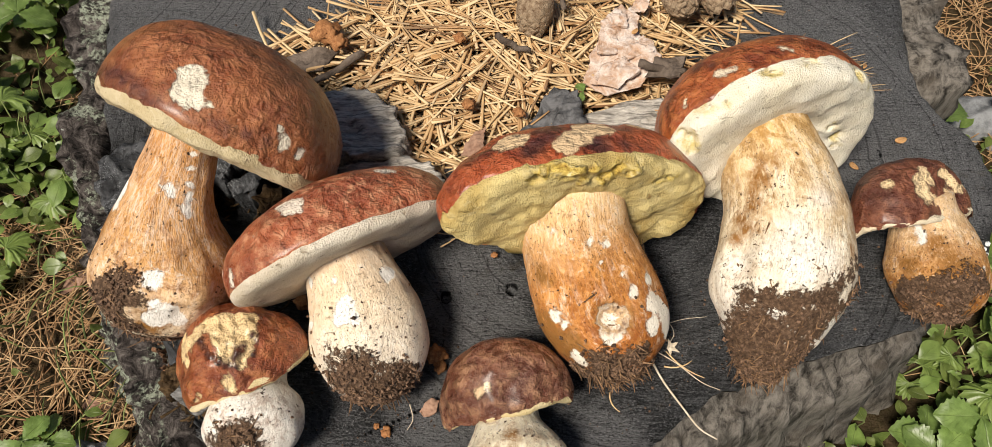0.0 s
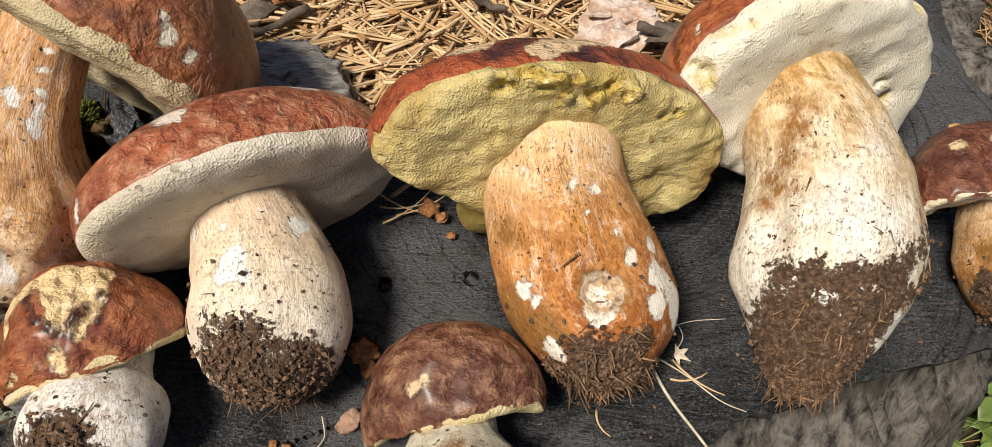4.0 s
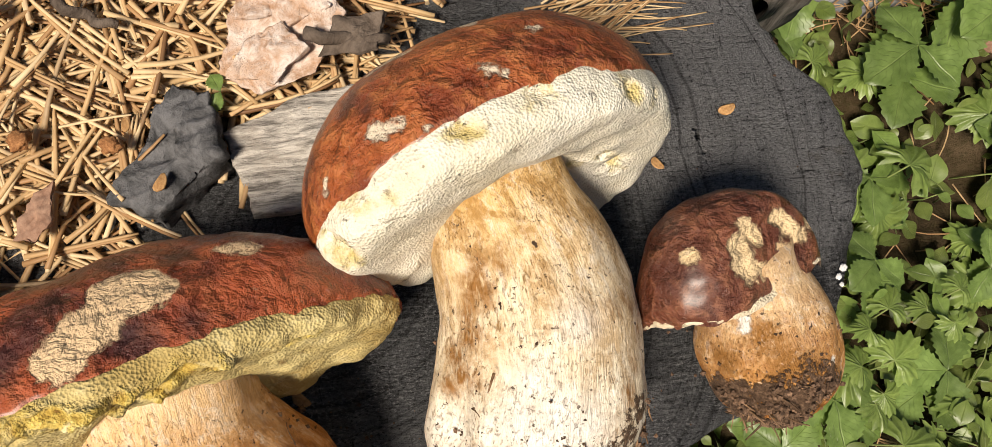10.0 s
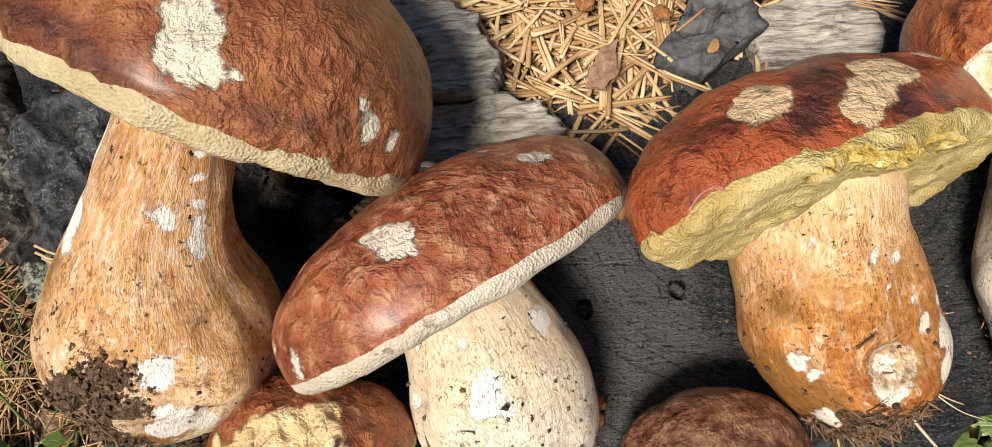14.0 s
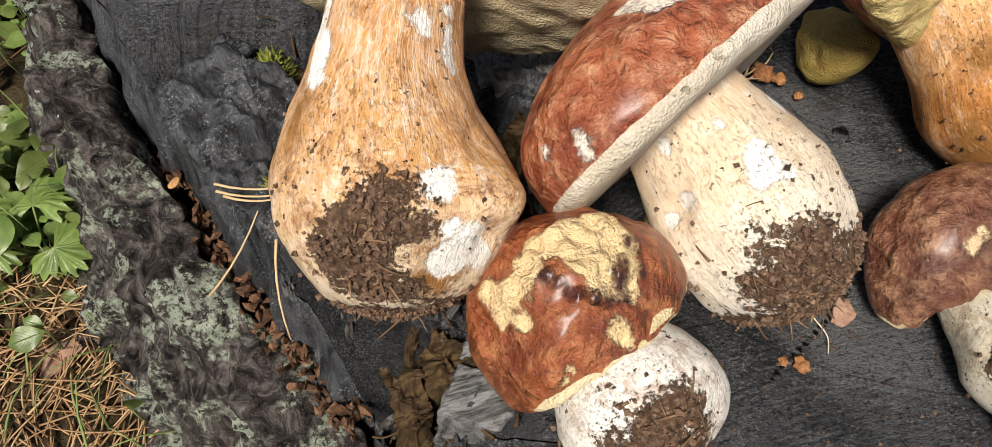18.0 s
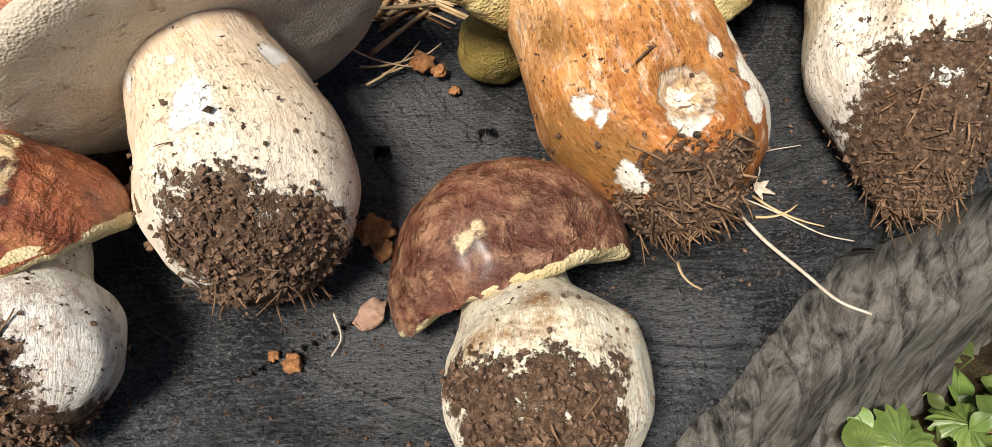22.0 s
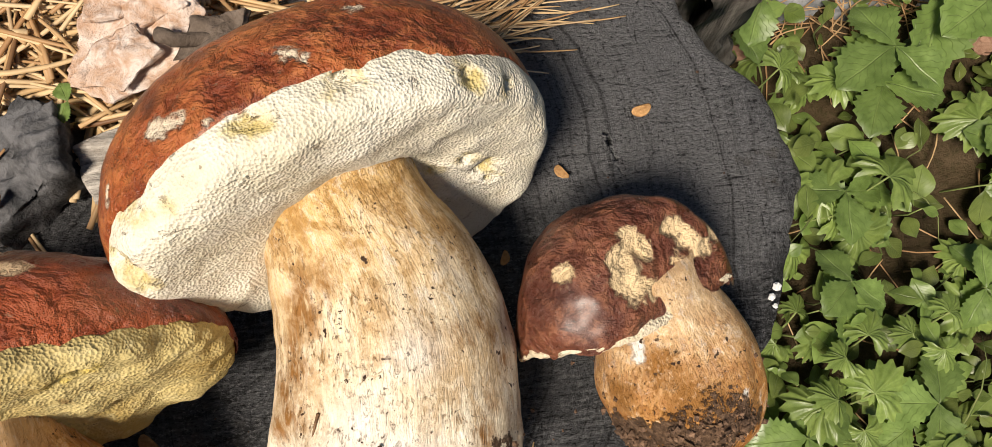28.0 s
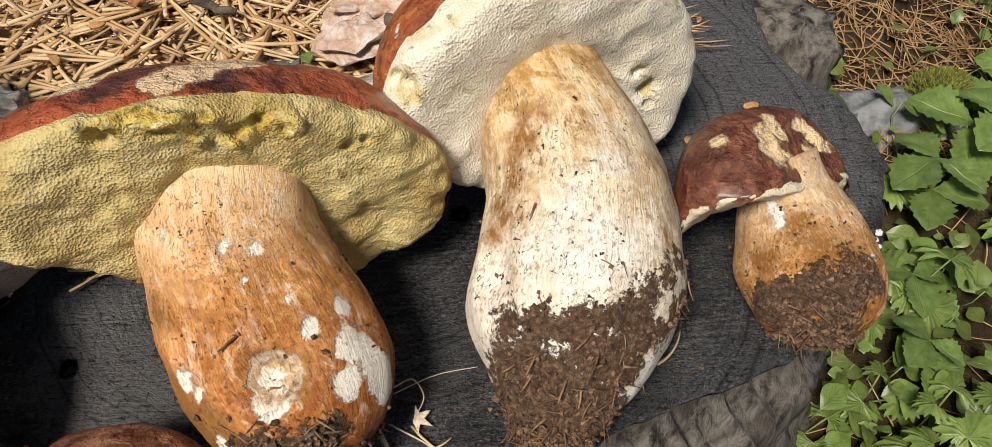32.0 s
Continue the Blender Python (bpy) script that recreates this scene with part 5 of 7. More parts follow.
for i in range(64):
    rx, ry = BL.choice(((-0.122, 0.225), (-0.190, 0.262), (-0.186, 0.140), (-0.180, 0.136), (-0.115, 0.190), (-0.105, 0.240)))
    rx, ry = rx + BL.gauss(0, 0.014), ry + BL.gauss(0, 0.012)
    zt = min(0.198, top_height(rx, ry) + BL.uniform(0.002, 0.012))
    blade(rx, ry, zt - 0.035, zt, BL.uniform(0.004, 0.012), BL.uniform(0.003, 0.006), BL.gauss(0.5, 0.5), BL.uniform(-0.5, 0.5), (rot_m, rot_m, black_m, upright_m)[BL.randrange(4)], 120 + i * 1.3, "rotten_piece")


def build_groove_litter():
    """Crumbs of bark and rot lying in the groove between the bark and the wood."""
    line = spline([(-0.268, 0.30), (-0.254, 0.248), (-0.238, 0.208), (-0.224, 0.172), (-0.208, 0.145)], 60)
    v, f = [], []
    for i in range(420):
        x, y = line[BL.randrange(60)]
        o = Vector((x + BL.gauss(-0.004, 0.005), y + BL.gauss(0, 0.004), 0.112 + 0.12 * (y - 0.15) + BL.uniform(-0.01, 0.012)))
        r = BL.uniform(0.0014, 0.0042)
        q = Euler((BL.random() * 6, BL.random() * 6, BL.random() * 6)).to_matrix()
        n = len(v)
        for p in ((1.3, 0, 0), (-1.2, 0.2, 0), (0, 0.8, 0.2), (0.1, -0.8, 0), (0, 0, 0.5), (0, 0.1, -0.5)):
            v.append(o + q @ Vector(p) * r * BL.uniform(0.7, 1.3))
        f += [(n + a, n + b, n + c) for a, b, c in ((0, 2, 4), (2, 1, 4), (1, 3, 4), (3, 0, 4), (2, 0, 5), (1, 2, 5), (3, 1, 5), (0, 3, 5))]
    tagged(link_mesh("groove_litter", v, f, plain_noise_mat("rot crumbs", (0.035, 0.018, 0.010), (0.20, 0.10, 0.05), 260), smooth=False), "brown crumbs of bark and rot in the stump's groove", "litter", kind="stuff")


build_groove_litter()

# ---- mushrooms ----


def bolete(at, label):
    return thing("mushroom", at, label, "mushroom", "boletes laid out on the stump")


# tallest, leaning back
m1 = bolete((-0.185, 0.15, 0.2), "tall bolete with a brown cap and tan netted stem, leaning back")
M1_SOIL = [(x, y, z, r * 1.15) for x, y, z, r in SPOTS["m1s_soil"]] + [(-0.188, 0.138, 0.216, 0.022)]
build_stem(m1, [(-0.147, 0.246, 0.318, 0.0185), (-0.155, 0.234, 0.302, 0.0158), (-0.166, 0.217, 0.284, 0.0178), (-0.175, 0.199, 0.266, 0.0235), (-0.178, 0.184, 0.248, 0.0345), (-0.181, 0.171, 0.240, 0.0385), (-0.184, 0.158, 0.232, 0.0350), (-0.187, 0.146, 0.224, 0.0240), (-0.188, 0.140, 0.220, 0.0080)],
           stem_mat("tan netted stem", (0.62, 0.30, 0.09), (0.65, 0.35, 0.13), (0.82, 0.69, 0.50), m1.location, white=SPOTS.get("m1s_white", ()), ochre=SPOTS.get("m1s_ochre", ()), soil=M1_SOIL, net=0.55, streak=0.35, rust=0.75, rust_col=(0.36, 0.14, 0.04), rust_at=(0.7, 1.0), fleck=0.7, fibre=0.6), M1_SOIL, dents=[(*SPOTS["m1s_knob"][0][:3], 0.018, -0.006), (*SPOTS["m1s_knob"][1][:3], 0.016, -0.004), (*SPOTS["m1s_knob"][2][:3], 0.008, 0.004), (*SPOTS["m1s_knob"][3][:3], 0.008, 0.004)], seed=1)
build_cap(m1, (-0.1524, 0.2427, 0.2696), (0.438, 0.810, 0.389), (0.113, -0.035, -0.042), (0.0674, 0.0674), (0.0673, 0.0673), 0.0517, 0.012,
          skin_mat("brown cap skin", (0.37, 0.125, 0.046), (0.25, 0.070, 0.026), (0.50, 0.21, 0.085), m1.location, flesh=SPOTS.get("m1_flesh", ()), yellow=SPOTS.get("m1_yellow", ()), flesh_col=(0.88, 0.80, 0.64), stain=[(x - 0.002, y - 0.005, z - 0.004, r * 1.15) for x, y, z, r in SPOTS["m1_stain"]], stain_col=(0.075, 0.022, 0.022)), pore_mat("cream pores", (0.56, 0.47, 0.30), (0.45, 0.36, 0.20), (0.66, 0.58, 0.42), m1.location), seed=1, dents=[(*p[:3], p[3] * 1.2, 0.0012) for p in SPOTS["m1_flesh"]], band=0.003, pore_lump=0.002, rough_edge=0.002)

m2 = bolete((-0.07, 0.13, 0.2), "bolete with a reddish-brown tilted cap and stout cream stem")
M2_SOIL = [(x, y, z, r * 1.15) for x, y, z, r in SPOTS["m2s_soil"]] + [(-0.063, 0.102, 0.212, 0.022)]
build_stem(m2, [(-0.0970, 0.2015, 0.2612, 0.0255), (-0.093, 0.194, 0.256, 0.0236), (-0.086, 0.181, 0.247, 0.0225), (-0.079, 0.167, 0.240, 0.0255), (-0.073, 0.150, 0.233, 0.0300), (-0.069, 0.136, 0.230, 0.0315), (-0.065, 0.121, 0.226, 0.0285), (-0.063, 0.110, 0.222, 0.0210), (-0.063, 0.103, 0.219, 0.0080)],
           stem_mat("cream stem", (0.74, 0.53, 0.34), (0.81, 0.66, 0.47), (0.85, 0.80, 0.70), m2.location, white=SPOTS.get("m2s_white", ()), ochre=SPOTS.get("m2s_ochre", ()), soil=M2_SOIL, net=0.15, streak=0.15, fleck=0.2, rust=0.35, rust_col=(0.58, 0.33, 0.13), rust_at=(1.0, 0.6), fibre=0.12), M2_SOIL, dents=[(*SPOTS["m2s_pit"][0][:3], 0.008, 0.003)], seed=2)
build_cap(m2, (-0.0803, 0.178, 0.2497), (-0.444, 0.866, 0.232), (0.097, 0.062, -0.011), (0.0656, 0.0656), (0.0462, 0.0462), 0.0374, 0.007,
          skin_mat("red-brown cap skin", (0.44, 0.125, 0.050), (0.26, 0.062, 0.026), (0.68, 0.36, 0.20), m2.location, flesh=SPOTS.get("m2_flesh", ()), flesh_col=(0.88, 0.78, 0.66), yellow=SPOTS.get("m2_yellow", ()), stain=SPOTS.get("m2_stain", ())), pore_mat("grey-white pores", (0.62, 0.56, 0.46), (0.52, 0.45, 0.34), (0.7, 0.64, 0.54), m2.location), seed=2)

m3 = bolete((0.05, 0.15, 0.2), "bolete with an upturned dark red cap, yellow pores and orange-brown stem")
M3_SOIL = [(x, y, z, r * 1.15) for x, y, z, r in SPOTS["m3s_soil"]] + [(0.071, 0.118, 0.208, 0.022)]
build_stem(m3, [(0.0382, 0.2237, 0.2644, 0.0340), (0.039, 0.214, 0.262, 0.0318), (0.040, 0.202, 0.259, 0.0298), (0.043, 0.186, 0.253, 0.0300), (0.048, 0.173, 0.244, 0.0320), (0.0555, 0.158, 0.230, 0.0350), (0.064, 0.140, 0.225, 0.0315), (0.069, 0.126, 0.217, 0.0225), (0.071, 0.118, 0.213, 0.0080)],
           stem_mat("orange-brown stem", (0.82, 0.58, 0.31), (0.66, 0.29, 0.07), (0.42, 0.125, 0.017), m3.location, white=SPOTS.get("m3s_white", ()), ochre=SPOTS.get("m3s_ochre", ()), soil=M3_SOIL, net=0.2, streak=0.35, white_wob=0.9, rust=0.85, rust_col=(0.33, 0.085, 0.009), rust_at=(0.0, 1.0), rust_from=0.42, white_col=(0.90, 0.83, 0.70), fibre=0.7, pit=[SPOTS["m3s_white"][2]]), M3_SOIL, dents=[(*SPOTS["m3s_white"][2][:3], 0.015, 0.012)], seed=3, squash=0.95, fibres=400)
build_cap(m3, (0.0440, 0.196, 0.259), (-0.28, 0.940, -0.15), (0.149, 0.033, -0.049), (0.0800, 0.0815), (0.0478, 0.0345), 0.042, 0.008,
          skin_mat("dark red cap skin", (0.42, 0.088, 0.026), (0.16, 0.026, 0.012), (0.44, 0.12, 0.042), m3.location, flesh=[(x, y, z, r * 1.25) for x, y, z, r in SPOTS["m3_flesh"]], yellow=SPOTS.get("m3_yellow", ()), stain=SPOTS.get("m3_stain", ())), pore_mat("olive-yellow pores", (0.60, 0.49, 0.22), (0.41, 0.29, 0.095), (0.68, 0.59, 0.33), m3.location, yellow=SPOTS["m3p_yellow"], dark=SPOTS["m3p_dark"], torn=SPOTS["m3p_torn"]), seed=3, pore_dents=[(*p[:3], p[3] * 1.4, 0.005) for p in SPOTS["m3p_yellow"]], rough_edge=0.0030, pore_lump=0.0024, lump=0.003, notch=((3.95, 0.65, 0.20),), torn=SPOTS["m3p_torn"])

m4 = bolete((0.16, 0.18, 0.2), "largest bolete with a swollen white stem and pale underside")
M4_SOIL = [(x, y, z, r * 0.98) for x, y, z, r in SPOTS["m4s_soil"]] + [(0.146, 0.118, 0.205, 0.022), (0.149, 0.130, 0.218, 0.024), (0.142, 0.138, 0.232, 0.016)]
# the soft white patches paint bright glare onto the bulge
build_stem(m4, [(0.1540, 0.2678, 0.2600, 0.0260), (0.155, 0.258, 0.258, 0.0230), (0.156, 0.248, 0.256, 0.0240), (0.161, 0.233, 0.249, 0.0290), (0.165, 0.212, 0.242, 0.0340), (0.164, 0.192, 0.237, 0.0370), (0.161, 0.175, 0.233, 0.0385), (0.156, 0.160, 0.226, 0.0360), (0.152, 0.144, 0.218, 0.0270), (0.147, 0.126, 0.210, 0.0130), (0.145, 0.117, 0.207, 0.0050)],
           stem_mat("white stem", (0.70, 0.46, 0.19), (0.84, 0.74, 0.55), (0.86, 0.83, 0.77), m4.location, white=[(x, y, z, r * 0.62) for x, y, z, r in SPOTS["m4s_white_glare"]], ochre=SPOTS.get("m4s_ochre", ()), soil=M4_SOIL, net=0.2, streak=0.2, fleck=0.95, white_soft=0.012, rust=0.85, rust_col=(0.46, 0.24, 0.055), rust_at=(1.0, 0.35), rust_from=0.43, fibre=0.4), M4_SOIL, dents=[(*SPOTS["m4s_pit"][0][:3], 0.014, 0.006), (*SPOTS["m4s_pit"][1][:3], 0.012, 0.004), (*SPOTS["m4s_pit"][2][:3], 0.014, -0.003)], seed=4, squash=0.95, crumbs=1500, fibres=700)
build_cap(m4, (0.163, 0.253, 0.246), (-0.32, 0.91, -0.20), (0.133, 0.042, -0.055), (0.062, 0.075), (0.059, 0.045), 0.049, 0.015,
          skin_mat("chestnut cap skin", (0.40, 0.100, 0.026), (0.22, 0.045, 0.014), (0.56, 0.20, 0.06), m4.location, flesh=SPOTS.get("m4_flesh", ()), flesh_col=(0.88, 0.74, 0.55), yellow=SPOTS.get("m4_yellow", ()), stain=SPOTS.get("m4_stain", ())), pore_mat("white pores", (0.78, 0.74, 0.62), (0.68, 0.62, 0.47), (0.84, 0.80, 0.70), m4.location, yellow=SPOTS["m4p_yellow"], yellow_col=(0.64, 0.54, 0.24)), seed=4, pore_dents=[(*p[:3], p[3] * 1.3, 0.007) for p in SPOTS["m4p_yellow"]], rough_edge=0.002, pore_lump=0.0015, under=0.55)

m5 = bolete((0.252, 0.19, 0.2), "small bolete with a bitten dark brown cap at the rim")
M5_SOIL = [(x, y, z, r * 1.15) for x, y, z, r in SPOTS["m5s_soil"]] + [(0.256, 0.152, 0.203, 0.018)]
build_stem(m5, [(0.246, 0.218, 0.242, 0.0150), (0.249, 0.209, 0.234, 0.0180), (0.252, 0.197, 0.225, 0.0230), (0.255, 0.182, 0.218, 0.0270), (0.257, 0.168, 0.213, 0.0250), (0.256, 0.158, 0.209, 0.0180), (0.255, 0.152, 0.207, 0.0060)],
           stem_mat("tan stem", (0.76, 0.54, 0.30), (0.64, 0.33, 0.10), (0.52, 0.22, 0.05), m5.location, white=SPOTS.get("m5s_white", ()), ochre=SPOTS.get("m5s_ochre", ()), soil=M5_SOIL, net=0.2, streak=0.15, rust=0.95, rust_col=(0.36, 0.115, 0.015), rust_at=(0.4, 1.0), rust_from=0.41, fibre=0.3), M5_SOIL, seed=5, crumbs=1500)
build_cap(m5, (0.2399, 0.2065, 0.2346), (-0.158, 0.878, 0.451), (1, 0.1, -0.05), (0.0365, 0.0385), (0.0265, 0.0265), 0.0335, 0.0030,
          skin_mat("dark brown cap skin", (0.19, 0.056, 0.026), (0.095, 0.027, 0.015), (0.34, 0.14, 0.07), m5.location, flesh_col=(0.82, 0.62, 0.36), flesh=SPOTS.get("m5_flesh", ()), yellow=SPOTS.get("m5_yellow", ()), stain=SPOTS.get("m5_stain", ())), pore_mat("small cap pores", (0.76, 0.68, 0.52), (0.62, 0.52, 0.36), (0.8, 0.74, 0.6), m5.location), seed=5, rough_edge=0.0028, dents=[(*p[:3], p[3] * 1.6, 0.0025) for p in SPOTS["m5_flesh"]], lump=0.002, notch=((1.08, 0.70, 0.36),), dome=1.0, drop=((3.35, 0.5, 0.006), (-0.35, 0.45, 0.008)), pore_lump=0.002)

m6 = bolete((-0.13, 0.1, 0.2), "small squat bolete with a torn brown and yellow cap")
M6_SOIL = [(x, y, z, r * 1.15) for x, y, z, r in SPOTS["m6s_soil"]] + [(-0.125, 0.070, 0.207, 0.018)]
build_stem(m6, [(-0.1335, 0.124, 0.2235, 0.0185), (-0.1325, 0.116, 0.222, 0.0198), (-0.131, 0.108, 0.2205, 0.0205), (-0.1285, 0.1005, 0.2205, 0.0240), (-0.127, 0.092, 0.220, 0.0262), (-0.126, 0.083, 0.217, 0.0240), (-0.125, 0.074, 0.212, 0.0135), (-0.125, 0.070, 0.210, 0.0050)],
           stem_mat("short white stem", (0.88, 0.83, 0.72), (0.88, 0.83, 0.74), (0.87, 0.80, 0.70), m6.location, white=SPOTS.get("m6s_white", ()), ochre=SPOTS.get("m6s_ochre", ()), soil=M6_SOIL, net=0.1, streak=0.3, fibre=0.08, fleck=0.25), M6_SOIL, seed=6, crumbs=1500)
build_cap(m6, (-0.1343, 0.1215, 0.2253), (-0.281, 0.630, 0.724), (0.9, 0.2, 0.2), (0.0355, 0.0375), (0.0294, 0.0294), 0.0335, 0.004,
          skin_mat("torn brown cap skin", (0.34, 0.092, 0.030), (0.18, 0.040, 0.015), (0.50, 0.20, 0.075), m6.location, flesh=SPOTS.get("m6_flesh", ()), yellow=[(x, y, z, r * 1.25) for x, y, z, r in SPOTS["m6_yellow"]], yellow_col=(0.86, 0.63, 0.33), stain=SPOTS.get("m6_stain", ()), flesh_col=(0.64, 0.40, 0.15), stain_last=True, stain_col=(0.075, 0.020, 0.011)), pore_mat("hidden pores", (0.66, 0.56, 0.36), (0.5, 0.4, 0.2), (0.7, 0.6, 0.4), m6.location), seed=6, dents=[(*p[:3], p[3] * 1.4, 0.0022) for p in SPOTS["m6_yellow"]] + [(*p[:3], p[3] * 1.6, -0.0025) for p in SPOTS["m6_stain"]], lump=0.004, dome=1.0, drop=((2.65, 0.42, 0.0085),), waves=((1, 0.03, -2.2),))

m7 = bolete((0.01, 0.09, 0.2), "small upright bolete with a dull brown cap and soiled stem")
M7_SOIL = [(x, y, z, r * 1.05) for x, y, z, r in SPOTS["m7s_soil"]] + [(0.009, 0.045, 0.208, 0.018)]
build_stem(m7, [(0.0055, 0.114, 0.2165, 0.0140), (0.006, 0.104, 0.2165, 0.0155), (0.007, 0.093, 0.216, 0.0168), (0.009, 0.083, 0.218, 0.0222), (0.010, 0.075, 0.220, 0.0264), (0.0095, 0.065, 0.220, 0.0272), (0.009, 0.053, 0.217, 0.0235), (0.009, 0.043, 0.212, 0.0135), (0.009, 0.039, 0.210, 0.0050)],
           stem_mat("yellowish stem", (0.87, 0.80, 0.62), (0.86, 0.77, 0.56), (0.86, 0.78, 0.64), m7.location, white=SPOTS.get("m7s_white", ()), ochre=SPOTS.get("m7s_ochre", ()), soil=M7_SOIL, net=0.15, streak=0.35, fibre=0.08, fleck=0.3), M7_SOIL, seed=7, crumbs=2400)
build_cap(m7, (0.0058, 0.1056, 0.2172), (-0.245, 0.804, 0.542), (1, 0.05, 0.1), (0.0367, 0.0372), (0.0226, 0.0240), 0.0325, 0.004,
          skin_mat("dull brown cap skin", (0.22, 0.083, 0.043), (0.115, 0.038, 0.022), (0.44, 0.24, 0.13), m7.location, flesh=SPOTS.get("m7_flesh", ()), yellow=SPOTS.get("m7_yellow", ()), stain=SPOTS.get("m7_stain", ()), gloss=0.28), pore_mat("pale pores", (0.66, 0.56, 0.36), (0.5, 0.4, 0.2), (0.7, 0.6, 0.4), m7.location), seed=7, dome=1.0, lump=0.0022, rough_edge=0.0022, drop=((2.85, 0.42, 0.006), (0.3, 0.22, 0.005)), dents=[(0.0085, 0.104, 0.250, 0.016, 0.0030)])

m8 = thing("mushroom", (0.012, 0.212, 0.2), "small yellow-pored bolete half hidden under a larger cap", "mushroom", "boletes laid out on the stump")
build_stem(m8, [(0.022, 0.226, 0.213, 0.008), (0.020, 0.220, 0.212, 0.011), (0.017, 0.212, 0.212, 0.0145), (0.014, 0.204, 0.211, 0.0145), (0.012, 0.198, 0.210, 0.010), (0.012, 0.195, 0.209, 0.004)],
           pore_mat("yellow spongy underside", (0.42, 0.32, 0.09), (0.30, 0.20, 0.05), (0.55, 0.46, 0.18), m8.location), seed=8, lump=0.006, crumbs=0)

# ---- ground ----


def ground_mat():
    q = Mat("forest soil", rough=0.95, spec=0.1)
    n = q.noise(q.obj, 22, 6, 0.7)
    f = q.noise(q.obj, 240, 5, 0.75)
    col = q.ramp(n, (0.3, (0.022, 0.016, 0.009)), (0.5, (0.075, 0.052, 0.028)), (0.7, (0.14, 0.10, 0.06)))
    col = q.mix(q.math("MULTIPLY", q.step(f, 0.45, 0.65), 0.6), col, (0.05, 0.045, 0.018))
    return q.done(col, None, q.bump(q.math("ADD", f, n), 0.006, 1.0))


ground_m = ground_mat()


def ground_height(x, y):
    r = math.hypot(x - 0.02, y - 0.33)
    return 0.018 * fbm((x, y, 0), 6, 3) + 0.012 * fbm((x, y, 5), 22, 3)


def build_ground():
    xs = sorted(set([round(-0.9 + 0.015 * i, 4) for i in range(121)] + [s * v for s in (-1, 1) for v in (1.2, 1.8, 3, 6, 15, 50, 200, 1000)]))
    ys = sorted(set([round(-0.6 + 0.015 * i, 4) for i in range(121)] + [0.3 + s * v for s in (-1, 1) for v in (1.2, 1.8, 3, 6, 15, 50, 200, 1000)]))
    verts = [Vector((x, y, ground_height(x, y) if abs(x) < 1 and abs(y) < 1.3 else 0.0)) for y in ys for x in xs]
    return link_mesh("ground", verts, grid_faces(len(ys), len(xs), False), ground_m)


tagged(build_ground(), "brown forest soil with litter", "ground", kind="structure")

# ---- needles, cones and crumbs on the stump ----
rng = random.Random(4)


def straw_mat(name, a, b, c):
    q = Mat(name, rough=0.55, spec=0.35)
    r = q.island()
    col = q.ramp(r, (0.0, a), (0.45, b), (0.85, c), (1.0, (0.16, 0.075, 0.03)))
    n = q.noise(q.obj, 160, 3, 0.6)
    col = q.mix(q.math("MULTIPLY", q.step(n, 0.45, 0.75), 0.5), col, q.mix(0.5, col, (0.10, 0.05, 0.02)))
    return q.done(col)


needle_m = straw_mat("dry pine needles", (0.36, 0.20, 0.09), (0.56, 0.38, 0.19), (0.72, 0.55, 0.33))
litter_m = straw_mat("fallen needles", (0.22, 0.115, 0.05), (0.40, 0.24, 0.115), (0.52, 0.36, 0.19))


def in_poly(x, y, poly):
    hit = False
    j = len(poly) - 1
    for i in range(len(poly)):
        (ax, ay), (bx, by) = poly[i], poly[j]
        if (ay > y) != (by > y) and x < (bx - ax) * (y - ay) / (by - ay) + ax:
            hit = not hit
        j = i
    return hit


def needle(verts, faces, p, turn, tilt, length, rad, curve, r=rng):
    d = Vector((math.cos(turn) * math.cos(tilt), math.sin(turn) * math.cos(tilt), math.sin(tilt)))
    s = Vector((-math.sin(turn), math.cos(turn), 0))
    path = [p + d * (length * (f - 0.5)) + s * (curve * (f - 0.5) ** 2 * 4) for f in (0, 0.2, 0.45, 0.7, 0.9, 1)]
    tube(verts, faces, path, rad, 5, 0.45, 0.75)


HEAP = [(-0.168, 0.358), (-0.135, 0.322), (-0.100, 0.302), (-0.072, 0.290), (-0.050, 0.262), (-0.038, 0.244), (-0.012, 0.240), (0.010, 0.268), (0.036, 0.322), (0.057, 0.306), (0.060, 0.292), (0.082, 0.300),
        (0.110, 0.312), (0.118, 0.340), (0.150, 0.374), (0.196, 0.402), (0.215, 0.44), (0.16, 0.47), (0.05, 0.455), (-0.03, 0.412), (-0.10, 0.388)]


def heap_top(x, y):
    return TOP + 0.004 + 0.010 * min(1, 1.3 * blob(x, y, 0.02, 0.37, 0.11, 0.07))


